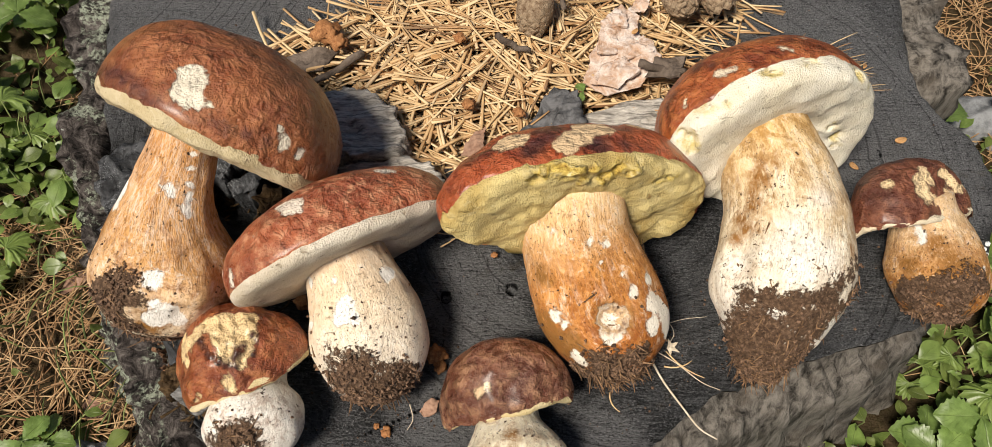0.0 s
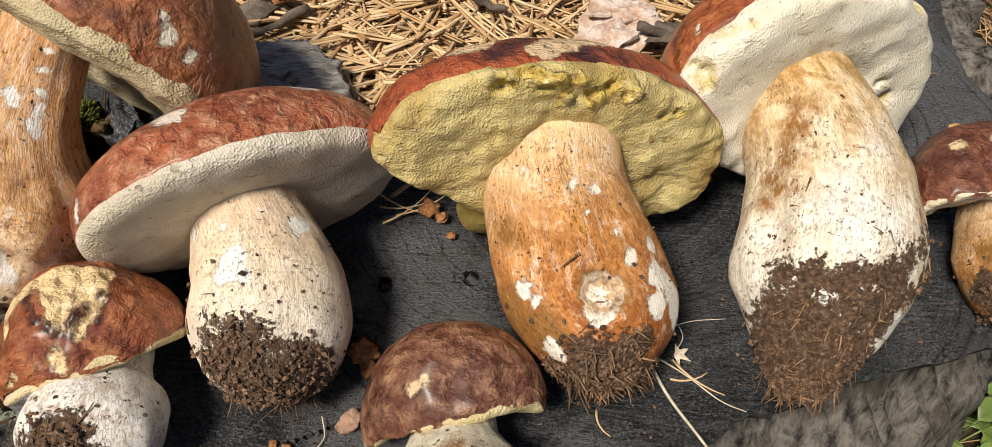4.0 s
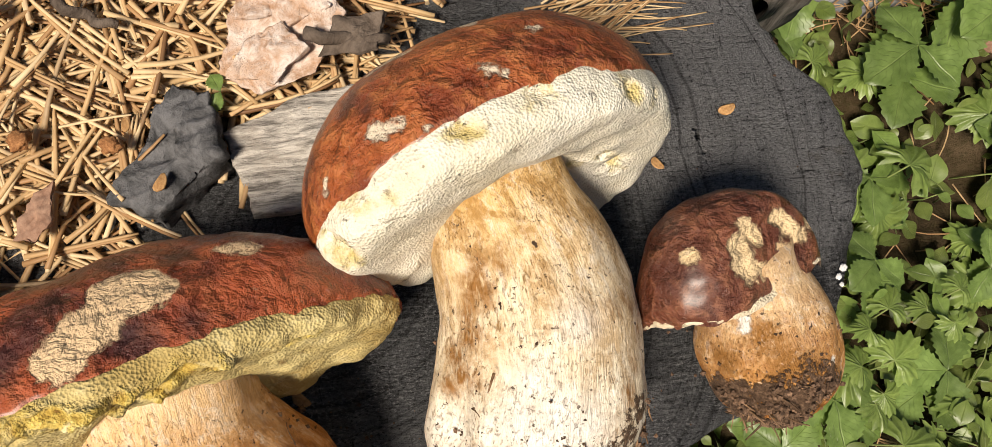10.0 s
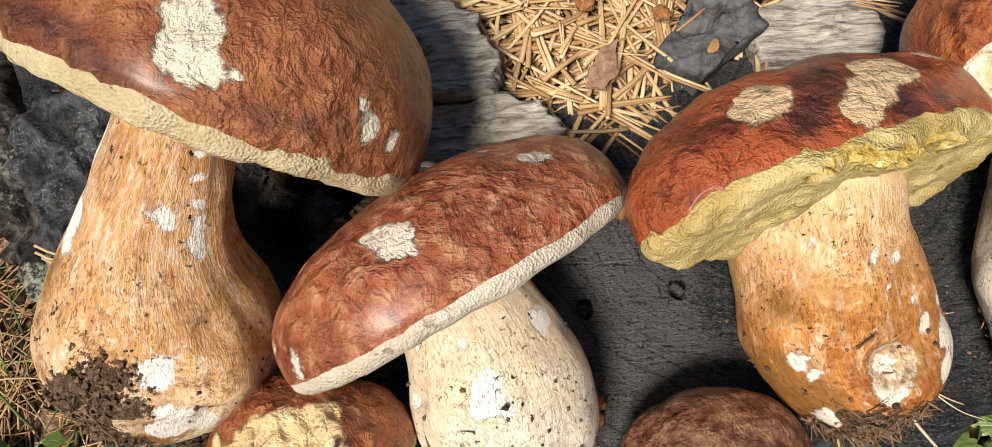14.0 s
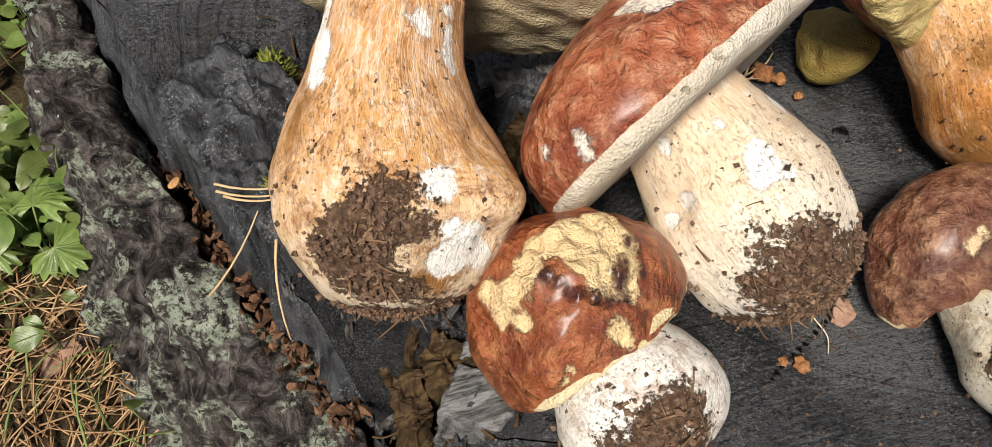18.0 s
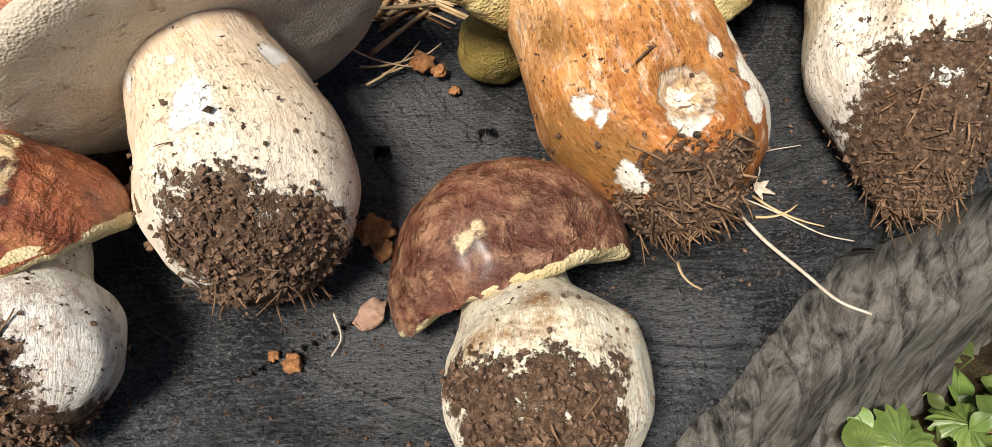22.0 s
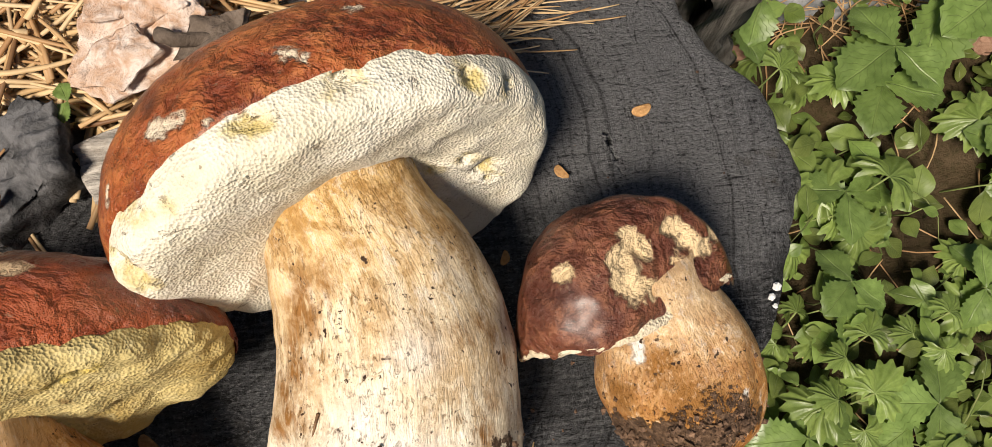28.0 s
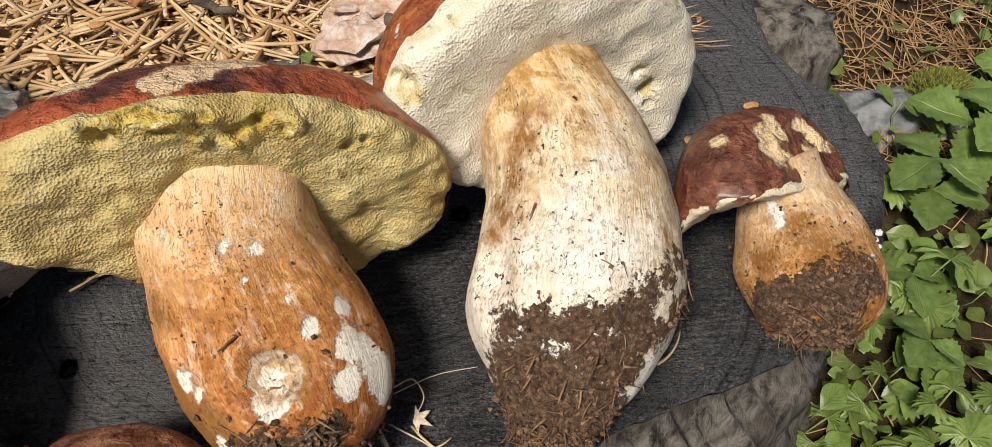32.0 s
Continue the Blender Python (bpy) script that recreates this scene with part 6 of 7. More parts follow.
def build_heap():
    v, f = [], []
    n = 0
    while n < 1700:
        x, y = rng.uniform(-0.17, 0.22), rng.uniform(0.235, 0.47)
        if not in_poly(x, y, HEAP):
            continue
        n += 1
        ln = rng.uniform(0.040, 0.088)
        turn = rng.gauss(0.1, 0.75) if rng.random() < 0.6 else rng.uniform(0, math.pi)
        z = heap_top(x, y) - 0.016 * rng.random() ** 0.8
        c = rng.uniform(-0.004, 0.004)
        ti = rng.gauss(0, 0.13)
        needle(v, f, Vector((x, y, z)), turn, ti, ln, rng.uniform(0.0009, 0.0015), c)
        if rng.random() < 0.5:
            needle(v, f, Vector((x + 0.0012, y + 0.001, z + 0.0006)), turn + rng.uniform(-0.09, 0.09), ti, ln, 0.0012, c + 0.001)
    tagged(link_mesh("pine_needles", v, f, needle_m), "heap of dry straw-coloured pine needles on the stump", "pine needles", kind="stuff")
    v, f = [], []
    for k in range(70):
        a = rng.uniform(-0.25, 0.75)
        o = Vector((0.195 + rng.uniform(-0.01, 0.02), 0.322 + rng.uniform(-0.012, 0.02), TOP + 0.003 + rng.uniform(0, 0.008)))
        ln = rng.uniform(0.03, 0.055)
        needle(v, f, o + Vector((math.cos(a), math.sin(a), 0)) * ln * 0.5, a, rng.uniform(-0.08, 0.02), ln, 0.0006, rng.uniform(-0.003, 0.003))
    tagged(link_mesh("needle_tuft", v, f, needle_m), "small fan of dry needles behind the largest mushroom", "pine needles", kind="stuff")


build_heap()


def loose_needle(a, b, z0, z1, rad=0.0006, curve=0.002):
    p, q = Vector((*a, z0)), Vector((*b, z1))
    v, f = [], []
    s = (q - p).cross(Vector((0, 0, 1))).normalized()
    tube(v, f, [p + (q - p) * t + s * curve * 4 * t * (1 - t) for t in (0, 0.2, 0.4, 0.6, 0.8, 1)], rad, 6, 0.5, 0.8)
    return tagged(link_mesh("pine_needle", v, f, needle_m), "single dry pine needle lying on the wood", "pine needle", "loose needles")


for a, b, z0, z1 in (((-0.252, 0.186), (-0.226, 0.198), 0.175, 0.206), ((-0.222, 0.186), (-0.226, 0.158), 0.204, 0.180), ((-0.238, 0.206), (-0.214, 0.200), 0.212, 0.210), ((-0.238, 0.2085), (-0.213, 0.2015), 0.213, 0.212), ((-0.236, 0.204), (-0.215, 0.1985), 0.211, 0.210),
                     ((0.098, 0.137), (0.118, 0.121), 0.199, 0.200), ((0.214, 0.283), (0.221, 0.262), 0.200, 0.200), ((0.211, 0.280), (0.216, 0.264), 0.200, 0.201), ((0.064, 0.113), (0.069, 0.102), 0.199, 0.199),
                     ((0.226, 0.330), (0.268, 0.327), 0.199, 0.199), ((0.228, 0.333), (0.262, 0.341), 0.199, 0.200), 
                     ((-0.034, 0.203), (-0.012, 0.222), 0.200, 0.203), ((-0.028, 0.208), (-0.004, 0.219), 0.200, 0.204), ((-0.036, 0.212), (-0.014, 0.214), 0.201, 0.203), ((-0.040, 0.222), (-0.016, 0.208), 0.202, 0.203),
                     ((0.096, 0.128), (0.112, 0.131), 0.199, 0.2), ((0.193, 0.153), (0.205, 0.166), 0.199, 0.2)):
    loose_needle(a, b, z0, z1)

cone_m = old_wood_mat("cone scales", (0.14, 0.085, 0.05), (0.36, 0.27, 0.18), (0.24, 0.17, 0.105), (250, 250, 250))


def scale_mesh():
    bm = bmesh.new()
    pts = [(0, 0.0, 0), (0.0042, 0.003, 0.0006), (0.0046, 0.006, 0.0012), (0, 0.0088, 0.0018), (-0.0046, 0.006, 0.0012), (-0.0042, 0.003, 0.0006)]
    low = [bm.verts.new(p) for p in pts]
    high = [bm.verts.new((x * 0.72, 0.0012 + y * 0.84, z + 0.0017)) for x, y, z in pts]
    tip = bm.verts.new((0, 0.0052, 0.0037))
    n = len(pts)
    for i in range(n):
        k = (i + 1) % n
        bm.faces.new((low[i], low[k], high[k], high[i]))
        bm.faces.new((high[i], high[k], tip))
    bm.faces.new(list(reversed(low)))
    bmesh.ops.recalc_face_normals(bm, faces=bm.faces[:])
    me = bpy.data.meshes.new("scale")
    bm.to_mesh(me)
    bm.free()
    me.materials.append(cone_m)
    return me


SCALE = scale_mesh()


def cone(m, length, width, label):
    top = thing("pine_cone", (0, 0, 0), label, "pine cone", "pine cones")
    bm = bmesh.new()
    bmesh.ops.create_uvsphere(bm, u_segments=18, v_segments=12, radius=1)
    for v in bm.verts:
        v.co = Vector((v.co.x * width * 0.40, v.co.y * width * 0.40, v.co.z * length * 0.46))
    part("core", bm, cone_m, top)
    rows = 9
    for i in range(rows):
        f = (i + 0.5) / rows
        z = length * (f - 0.5) * 0.9
        rad = width * 0.42 * math.sin(math.pi * min(1, 0.16 + 0.80 * f)) ** 0.7
        n = max(3, int(round(9 * rad / (width * 0.42))))
        for k in range(n):
            a = 2 * math.pi * (k + 0.5 * (i % 2)) / n + 0.15 * i
            o = new("scale", SCALE)
            o.parent = top
            s = (0.55 + 0.45 * rad / (width * 0.42)) * 1.12
            out = Vector((math.cos(a), math.sin(a), 0))
            up = (Vector((0, 0, 1)) * 0.95 - out * 0.35 * (f - 0.3)).normalized()
            nrm = (out + Vector((0, 0, 0.35))).normalized()
            x = up.cross(nrm).normalized()
            y = nrm.cross(x)
            r = Matrix((x, y, nrm)).transposed().to_4x4()
            o.matrix_basis = Matrix.Translation(out * rad * 0.82 + Vector((0, 0, z - 0.004))) @ r @ Matrix.Scale(s, 4)
    top.matrix_basis = m
    return top


cone(pose(0.027, 0.372, 0.224, -22, 12, 10), 0.037, 0.033, "closed grey-brown pine cone standing in the needles")
cone(pose(0.128, 0.382, 0.222, 62, 20, 0), 0.034, 0.030, "small grey-brown pine cone lying in the needles")
cone(pose(0.153, 0.392, 0.222, -60, 25, 40), 0.036, 0.032, "open brown pine cone lying in the needles")

flake_m = old_wood_mat("pale bark flakes", (0.40, 0.24, 0.15), (0.72, 0.64, 0.58), (0.52, 0.30, 0.17), (110, 110, 110))
chip_m = plain_noise_mat("pink-brown bark scale", (0.24, 0.13, 0.085), (0.42, 0.26, 0.18), 90)
twig_m = old_wood_mat("dead twig", (0.06, 0.045, 0.035), (0.19, 0.15, 0.12), (0.1, 0.075, 0.055), (60, 60, 60))
FLAKES = thing("bark_flake", (0.08, 0.34, 0.21), "pale layered flake of pine bark on the needles", "bark flake")


def flake(pts, z, thick, material, parent=None, label="", seed=0, tilt=(0, 0)):
    ob = chunk("layer" if parent else "bark_flake", pts, z - thick, z, material, None, label, rough=0.0020, seed=seed, tilt=tilt, scale=95)
    if parent:
        ob.parent = parent
        ob.location = -parent.location
    return ob


flake([(0.058, 0.318), (0.066, 0.344), (0.080, 0.362), (0.098, 0.356), (0.112, 0.336), (0.096, 0.314), (0.074, 0.308)], 0.216, 0.003, flake_m, FLAKES, seed=21, tilt=(0.1, 0.15))
flake([(0.068, 0.338), (0.072, 0.362), (0.086, 0.376), (0.099, 0.370), (0.094, 0.346), (0.082, 0.338)], 0.2205, 0.002, flake_m, FLAKES, seed=22, tilt=(-0.1, 0.1))
flake([(0.062, 0.314), (0.070, 0.328), (0.086, 0.334), (0.094, 0.322), (0.080, 0.310)], 0.2195, 0.002, flake_m, FLAKES, seed=24, tilt=(0.05, 0.2))
flake([(0.086, 0.332), (0.088, 0.348), (0.100, 0.352), (0.106, 0.338)], 0.2200, 0.0018, flake_m, FLAKES, seed=25, tilt=(0.1, 0.0))
flake([(0.075, 0.356), (0.081, 0.372), (0.090, 0.370), (0.089, 0.358)], 0.2235, 0.002, flake_m, FLAKES, seed=23)
for n, (pts, z) in enumerate((([(-0.022, 0.262), (-0.014, 0.279), (-0.006, 0.283), (-0.008, 0.268), (-0.015, 0.259)], 0.213), ([(0.098, 0.318), (0.106, 0.334), (0.126, 0.333), (0.122, 0.318)], 0.220), ([(-0.146, 0.342), (-0.126, 0.352), (-0.108, 0.346), (-0.118, 0.332), (-0.136, 0.330)], 0.209),
                               ([(0.092, 0.376), (0.098, 0.388), (0.108, 0.386), (0.104, 0.376)], 0.217))):
    tagged(flake(pts, z, 0.0018, (chip_m, twig_m, twig_m, flake_m)[n], None, "", 30 + n, (0.1, 0.05)), "thin curled scale of pine bark among the needles", "bark flake", "bark flakes")

for k, (a, b, r) in enumerate((((0.094, 0.326, 0.222), (0.126, 0.322, 0.217), 0.0030), ((0.000, 0.352, 0.219), (0.022, 0.340, 0.217), 0.0026), ((0.046, 0.372, 0.222), (0.048, 0.402, 0.224), 0.0020), ((-0.092, 0.343, 0.211), (-0.124, 0.322, 0.206), 0.003))):
    v, f = [], []
    a, b = Vector(a), Vector(b)
    tube(v, f, [a + (b - a) * t + Vector((0, 0, 1)) * 0.0015 * math.sin(t * 9) + Vector((0.001, 0.001, 0)) * math.cos(t * 13) for t in [i / 9 for i in range(10)]], r, 9, 0.7)
    tagged(link_mesh("twig", v, f, twig_m), "short dead twig with rough bark on the needles", "twig", "twigs")

seed_m = plain_noise_mat("tan bud scale", (0.34, 0.17, 0.06), (0.60, 0.36, 0.16), 220)


def bud_scale(x, y, z, turn, ln, label="tan papery bud scale lying on the stump"):
    bm = bmesh.new()
    bmesh.ops.create_uvsphere(bm, u_segments=14, v_segments=9, radius=1)
    for v in bm.verts:
        k = 1 - 0.25 * v.co.x
        v.co = Vector((v.co.x * ln * 0.5, v.co.y * ln * 0.27 * k + 0.12 * ln * v.co.x ** 2, v.co.z * ln * 0.16 * k + (0.0006 if abs(v.co.y) > 0.6 else 0)))
    ob = part("bud_scale", bm, seed_m)
    ob.matrix_basis = pose(x, y, z, 0, 0, turn)
    return tagged(ob, label, "bud scale", "bud scales")


for x, y, z, t, ln in ((0.268, 0.281, 0.199, 15, 0.0085), (0.232, 0.261, 0.199, -50, 0.0070), (0.074, 0.1865, 0.1995, -40, 0.0085), (0.034, 0.2755, 0.216, 60, 0.008), (-0.115, 0.248, 0.206, 30, 0.008), (-0.109, 0.331, 0.206, 10, 0.008), (0.094, 0.352, 0.224, 45, 0.006),
                       (0.197, 0.346, 0.207, 20, 0.006), (0.257, 0.343, 0.199, 80, 0.005), (-0.057, 0.318, 0.214, 130, 0.008), (-0.040, 0.335, 0.218, 10, 0.008), (-0.228, 0.246, 0.208, 20, 0.006), (-0.264, 0.262, 0.145, 50, 0.007), (0.206, 0.232, 0.199, 70, 0.006),
                       (-0.116, 0.360, 0.208, 0, 0.009), (0.023, 0.300, 0.217, 90, 0.006), (-0.090, 0.376, 0.210, 70, 0.006)):
    bud_scale(x, y, z, t, ln)

crumb_m = plain_noise_mat("orange rot crumbs", (0.16, 0.06, 0.02), (0.42, 0.20, 0.08), 260)


def crumb(x, y, z, r, material, label, seed):
    bm = bmesh.new()
    bmesh.ops.create_icosphere(bm, subdivisions=3, radius=r)
    for v in bm.verts:
        v.co *= 1 + 0.55 * noise.fractal(v.co * (1.6 / r) + Vector((seed, 0, 0)), 1, 2, 3)
        v.co.z *= 0.6
    ob = part("wood_crumb", bm, material)
    ob.location = (x, y, z)
    return tagged(ob, label, "wood crumb", "crumbs on the stump")


for k, (x, y, z, r) in enumerate(((-0.060, 0.091, 0.199, 0.0028), (-0.066, 0.094, 0.199, 0.0016), (-0.034, 0.134, 0.202, 0.0055), (-0.032, 0.128, 0.200, 0.0040), (-0.001, 0.198, 0.199, 0.0020), (-0.117, 0.360, 0.215, 0.009), (-0.108, 0.352, 0.214, 0.006),
                                  (0.015, 0.294, 0.213, 0.0035), (-0.025, 0.352, 0.218, 0.004), (-0.018, 0.300, 0.214, 0.004), (0.066, 0.318, 0.210, 0.0035), (-0.012, 0.212, 0.202, 0.0045), (-0.006, 0.207, 0.201, 0.003), (-0.118, 0.172, 0.186, 0.005))):
    crumb(x, y, z, r, crumb_m, "crumb of orange-brown rotten wood", k)
tagged(flake([(-0.043, 0.102), (-0.036, 0.108), (-0.031, 0.109), (-0.034, 0.102), (-0.040, 0.0985)], 0.2005, 0.0012, chip_m, None, "", 44), "small tan flake lying on the sawn wood", "bark flake", "bark flakes")
white_m = plain_noise_mat("white droppings and lime", (0.5, 0.52, 0.52), (0.75, 0.76, 0.75), 300)
for k, (x, y, r) in enumerate(((0.304, 0.206, 0.0016), (0.301, 0.2025, 0.0013), (0.3015, 0.199, 0.0009))):
    crumb(x, y, 0.198, r, white_m, "white speck on the grey wood", 60 + k)

root_m = plain_noise_mat("pale rootlets", (0.42, 0.35, 0.25), (0.66, 0.58, 0.46), 150)


def rootlet(pts, r, label="pale thin rootlet trailing over the rim"):
    v, f = [], []
    tube(v, f, [Vector(p) for p in spline(pts, 18)], r, 6, 0.6)
    return tagged(link_mesh("rootlet", v, f, root_m), label, "rootlet", "rootlets")


rootlet([(0.086, 0.136, 0.203), (0.094, 0.120, 0.200), (0.104, 0.104, 0.200), (0.112, 0.093, 0.199), (0.121, 0.087, 0.199)], 0.0008)
rootlet([(0.090, 0.138, 0.200), (0.103, 0.130, 0.199), (0.116, 0.119, 0.199), (0.126, 0.114, 0.200)], 0.0004)
rootlet([(0.092, 0.152, 0.200), (0.099, 0.153, 0.204), (0.103, 0.147, 0.202), (0.100, 0.141, 0.199)], 0.0004, "pale hair root curling on the wood")
rootlet([(0.092, 0.150, 0.199), (0.108, 0.156, 0.199), (0.124, 0.158, 0.199)], 0.0003, "pale hair root curling on the wood")
rootlet([(-0.048, 0.106, 0.200), (-0.046, 0.098, 0.199), (-0.049, 0.092, 0.199)], 0.00035, "pale hair root curling on the wood")
dead = [(0.1 + 0.0045 * g * math.cos(a), 0.139 + 0.0045 * g * math.sin(a)) for a, g in ((-2.2, 0.5), (-1.5, 1.2), (-1.1, 0.5), (-0.5, 1.35), (0.0, 0.55), (0.5, 1.25), (1.0, 0.5), (1.6, 1.0), (2.4, 0.35), (3.3, 0.3))]
tagged(flake(dead, 0.2005, 0.0006, root_m, None, "", 51), "small pale dead lobed leaf lying on the wood", "dead leaf", "dead leaves")

moss_m = plain_noise_mat("yellow-green moss", (0.05, 0.065, 0.008), (0.24, 0.25, 0.05), 180)


def moss(name, c, rx, ry, rz, count, seed, label):
    r = random.Random(seed)
    v, f = [], []
    for k in range(count):
        a, b = r.uniform(0, 6.283), math.sqrt(r.random())
        x, y = math.cos(a) * b, math.sin(a) * b
        z = math.sqrt(max(0, 1 - b * b))
        p = Vector((c[0] + x * rx, c[1] + y * ry, c[2] + z * rz))
        d = (Vector((x, y, z + 0.3)) + Vector((r.uniform(-1, 1), r.uniform(-1, 1), r.uniform(-0.4, 1))) * 0.7).normalized()
        ln = r.uniform(0.0025, 0.006)
        tube(v, f, [p - d * ln * 0.6, p + d * ln * 0.3, p + d * ln], 0.0008, 4, 0.25)
    return tagged(link_mesh(name, v, f, moss_m), label, "moss", kind="stuff")


moss("moss_tuft", (-0.210, 0.279, 0.176), 0.007, 0.010, 0.014, 420, 3, "small yellow-green moss tuft in the rotten crack")
moss("moss_tuft", (-0.214, 0.206, 0.205), 0.006, 0.005, 0.003, 120, 5, "small yellow-green moss tuft on the block")

# rotten shreds in the hollow


def shreds():
    r = random.Random(8)
    v, f = [], []
    for k in range(520):
        if k < 240:
            x, y = r.gauss(-0.118, 0.022), r.gauss(0.212, 0.026)
        elif k < 380:
            x, y = r.gauss(-0.176, 0.010), r.gauss(0.128, 0.010)
        else:
            x, y = r.gauss(-0.195, 0.02), r.gauss(0.268, 0.012)
        z = top_height(x, y) + r.uniform(-0.002, 0.006)
        a, ln = r.gauss(0.9, 0.5), r.uniform(0.004, 0.014)
        needle(v, f, Vector((x, y, z)), a, r.gauss(0, 0.3), ln, r.uniform(0.0004, 0.0012), r.uniform(-0.002, 0.002), r)
    tagged(link_mesh("wood_shreds", v, f, rot_m, stump, "brown shreds of rotten wood"), kind="stuff")


shreds()

# sprout between the shards
def leaf_mat(name, a, b, vein, scale=1.0):
    q = Mat(name, rough=0.38, spec=0.5)
    n = q.noise(q.obj, 60, 4, 0.6)
    r = q.rand()
    isl = q.island()
    col = q.mix(q.step(n, 0.3, 0.7), a, b)
    hsv = q.nt.nodes.new("ShaderNodeHueSaturation")
    q.put(hsv.inputs["Value"], q.math("ADD", 0.6, q.math("ADD", q.math("MULTIPLY", r, 0.6), q.math("MULTIPLY", isl, 0.7))))
    q.put(hsv.inputs["Hue"], q.math("ADD", 0.485, q.math("MULTIPLY", isl, 0.03)))
    q.put(hsv.inputs["Color"], col)
    col = hsv.outputs[0]
    sep = q.nt.nodes.new("ShaderNodeSeparateXYZ")
    q.put(sep.inputs[0], q.uv)
    side = q.math("ABSOLUTE", q.math("SUBTRACT", sep.outputs[0], 0.5))
    ribs = q.math("ABSOLUTE", q.math("SINE", q.math("MULTIPLY", q.math("SUBTRACT", sep.outputs[1], q.math("MULTIPLY", side, 0.8)), 26.0)))
    rib = q.math("MAXIMUM", q.step(ribs, 0.16, 0.0), q.step(side, 0.03, 0.0))
    col = q.mix(q.math("MULTIPLY", rib, 0.35), col, vein)
    m = q.done(col, None, q.bump(q.math("SUBTRACT", 1.0, rib), 0.0012, 0.6))
    tr = q.nt.nodes.new("ShaderNodeBsdfTranslucent")
    q.put(tr.inputs[0], q.mix(0.4, col, (0.25, 0.35, 0.04)))
    mx = q.nt.nodes.new("ShaderNodeMixShader")
    mx.inputs[0].default_value = 0.28
    q.nt.links.new(q.b.outputs[0], mx.inputs[1])
    q.nt.links.new(tr.outputs[0], mx.inputs[2])
    q.nt.links.new(mx.outputs[0], q.nt.nodes["Material Output"].inputs[0])
    return m


straw_leaf_m = leaf_mat("strawberry leaf", (0.077, 0.123, 0.028), (0.163, 0.237, 0.065), (0.254, 0.333, 0.115))
small_leaf_m = leaf_mat("small herb leaf", (0.086, 0.128, 0.028), (0.187, 0.250, 0.065), (0.261, 0.333, 0.107))
lobed_leaf_m = leaf_mat("buttercup leaf", (0.090, 0.136, 0.031), (0.195, 0.263, 0.066), (0.269, 0.351, 0.115))
stalk_m = plain_noise_mat("green stalks", (0.10, 0.16, 0.04), (0.22, 0.24, 0.09), 120)


def leaflet(width, length, teeth, fold=0.25, droop=0.25, wide_at=0.55, point=0.9):
    """A toothed oval leaf blade from the origin along +y, folded along its midrib; (verts, faces, uvs)."""
    n = max(8, teeth * 2)
    v, f, uv = [], [], []
    for i in range(n + 1):
        t = i / n
        w = width * 0.5 * max(0.0, math.sin(math.pi * t ** (math.log(0.5) / math.log(wide_at)))) ** point
        if 0 < i < n and teeth:
            w *= 1.10 if i % 2 else 0.90
        z = -droop * length * t * t
        for s in (-1, -0.5, 0, 0.5, 1):
            v.append(Vector((s * w, t * length, z + fold * abs(s) * w - 0.12 * w * abs(s) ** 2 + 0.03 * width * math.sin(t * 9 + s * 3))))
            uv.append((0.5 + s * 0.5, t))
    for i in range(n):
        for k in range(4):
            a = i * 5 + k
            f.append((a, a + 1, a + 6, a + 5))
    return v, f, uv


def leaf_mesh(name, args, material):
    v, f, uv = leaflet(*args)
    me = bpy.data.meshes.new(name)
    me.from_pydata(v, [], f)
    me.polygons.foreach_set("use_smooth", [True] * len(me.polygons))
    lay = me.uv_layers.new(name="UVMap")
    idx = np.empty(len(me.loops), dtype=np.int32)
    me.loops.foreach_get("vertex_index", idx)
    lay.data.foreach_set("uv", np.asarray(uv, dtype=np.float32)[idx].ravel())
    me.materials.append(material)
    return me


BERRY = [leaf_mesh("leaflet", (0.036, 0.046, 9, 0.30, 0.20), straw_leaf_m), leaf_mesh("leaflet", (0.034, 0.044, 8, 0.45, 0.10), straw_leaf_m)]


def lobed_mesh():
    """A round leaf cut into five toothed lobes."""
    v, uv = [Vector((0, 0, 0))], [(0.5, 0.0)]
    n = 60
    for i in range(n + 1):
        a = -2.5 + 5.0 * i / n
        r = 0.024 * (0.52 + 0.48 * abs(math.cos(a * 1.57)) ** 0.7) * (1 + 0.13 * math.sin(a * 17))
        for g in (0.5, 1.0):
            p = Vector((math.sin(a) * r * g, math.cos(a) * r * g + 0.004, 0))
            p.z = 0.004 * math.cos(a * 3.1) * g - 0.012 * (g * r / 0.024) ** 2 + 0.004 * g
            v.append(p)
            uv.append((0.5 + 0.08 * math.sin(a * 1.57 * 2), g))
    f = []
    for i in range(n):
        a = 1 + i * 2
        f.append((0, a, a + 2))
        f.append((a, a + 1, a + 3, a + 2))
    me = bpy.data.meshes.new("lobed_leaf")
    me.from_pydata(v, [], f)
    me.polygons.foreach_set("use_smooth", [True] * len(me.polygons))
    lay = me.uv_layers.new(name="UVMap")
    idx = np.empty(len(me.loops), dtype=np.int32)
    me.loops.foreach_get("vertex_index", idx)
    lay.data.foreach_set("uv", np.asarray(uv, dtype=np.float32)[idx].ravel())
    me.materials.append(lobed_leaf_m)
    return me


LOBED = lobed_mesh()


def outside(x, y, gap=0.045):
    d = Vector((x, y)) - MID
    return d.length > rim(math.atan2(d.y, d.x)) + gap


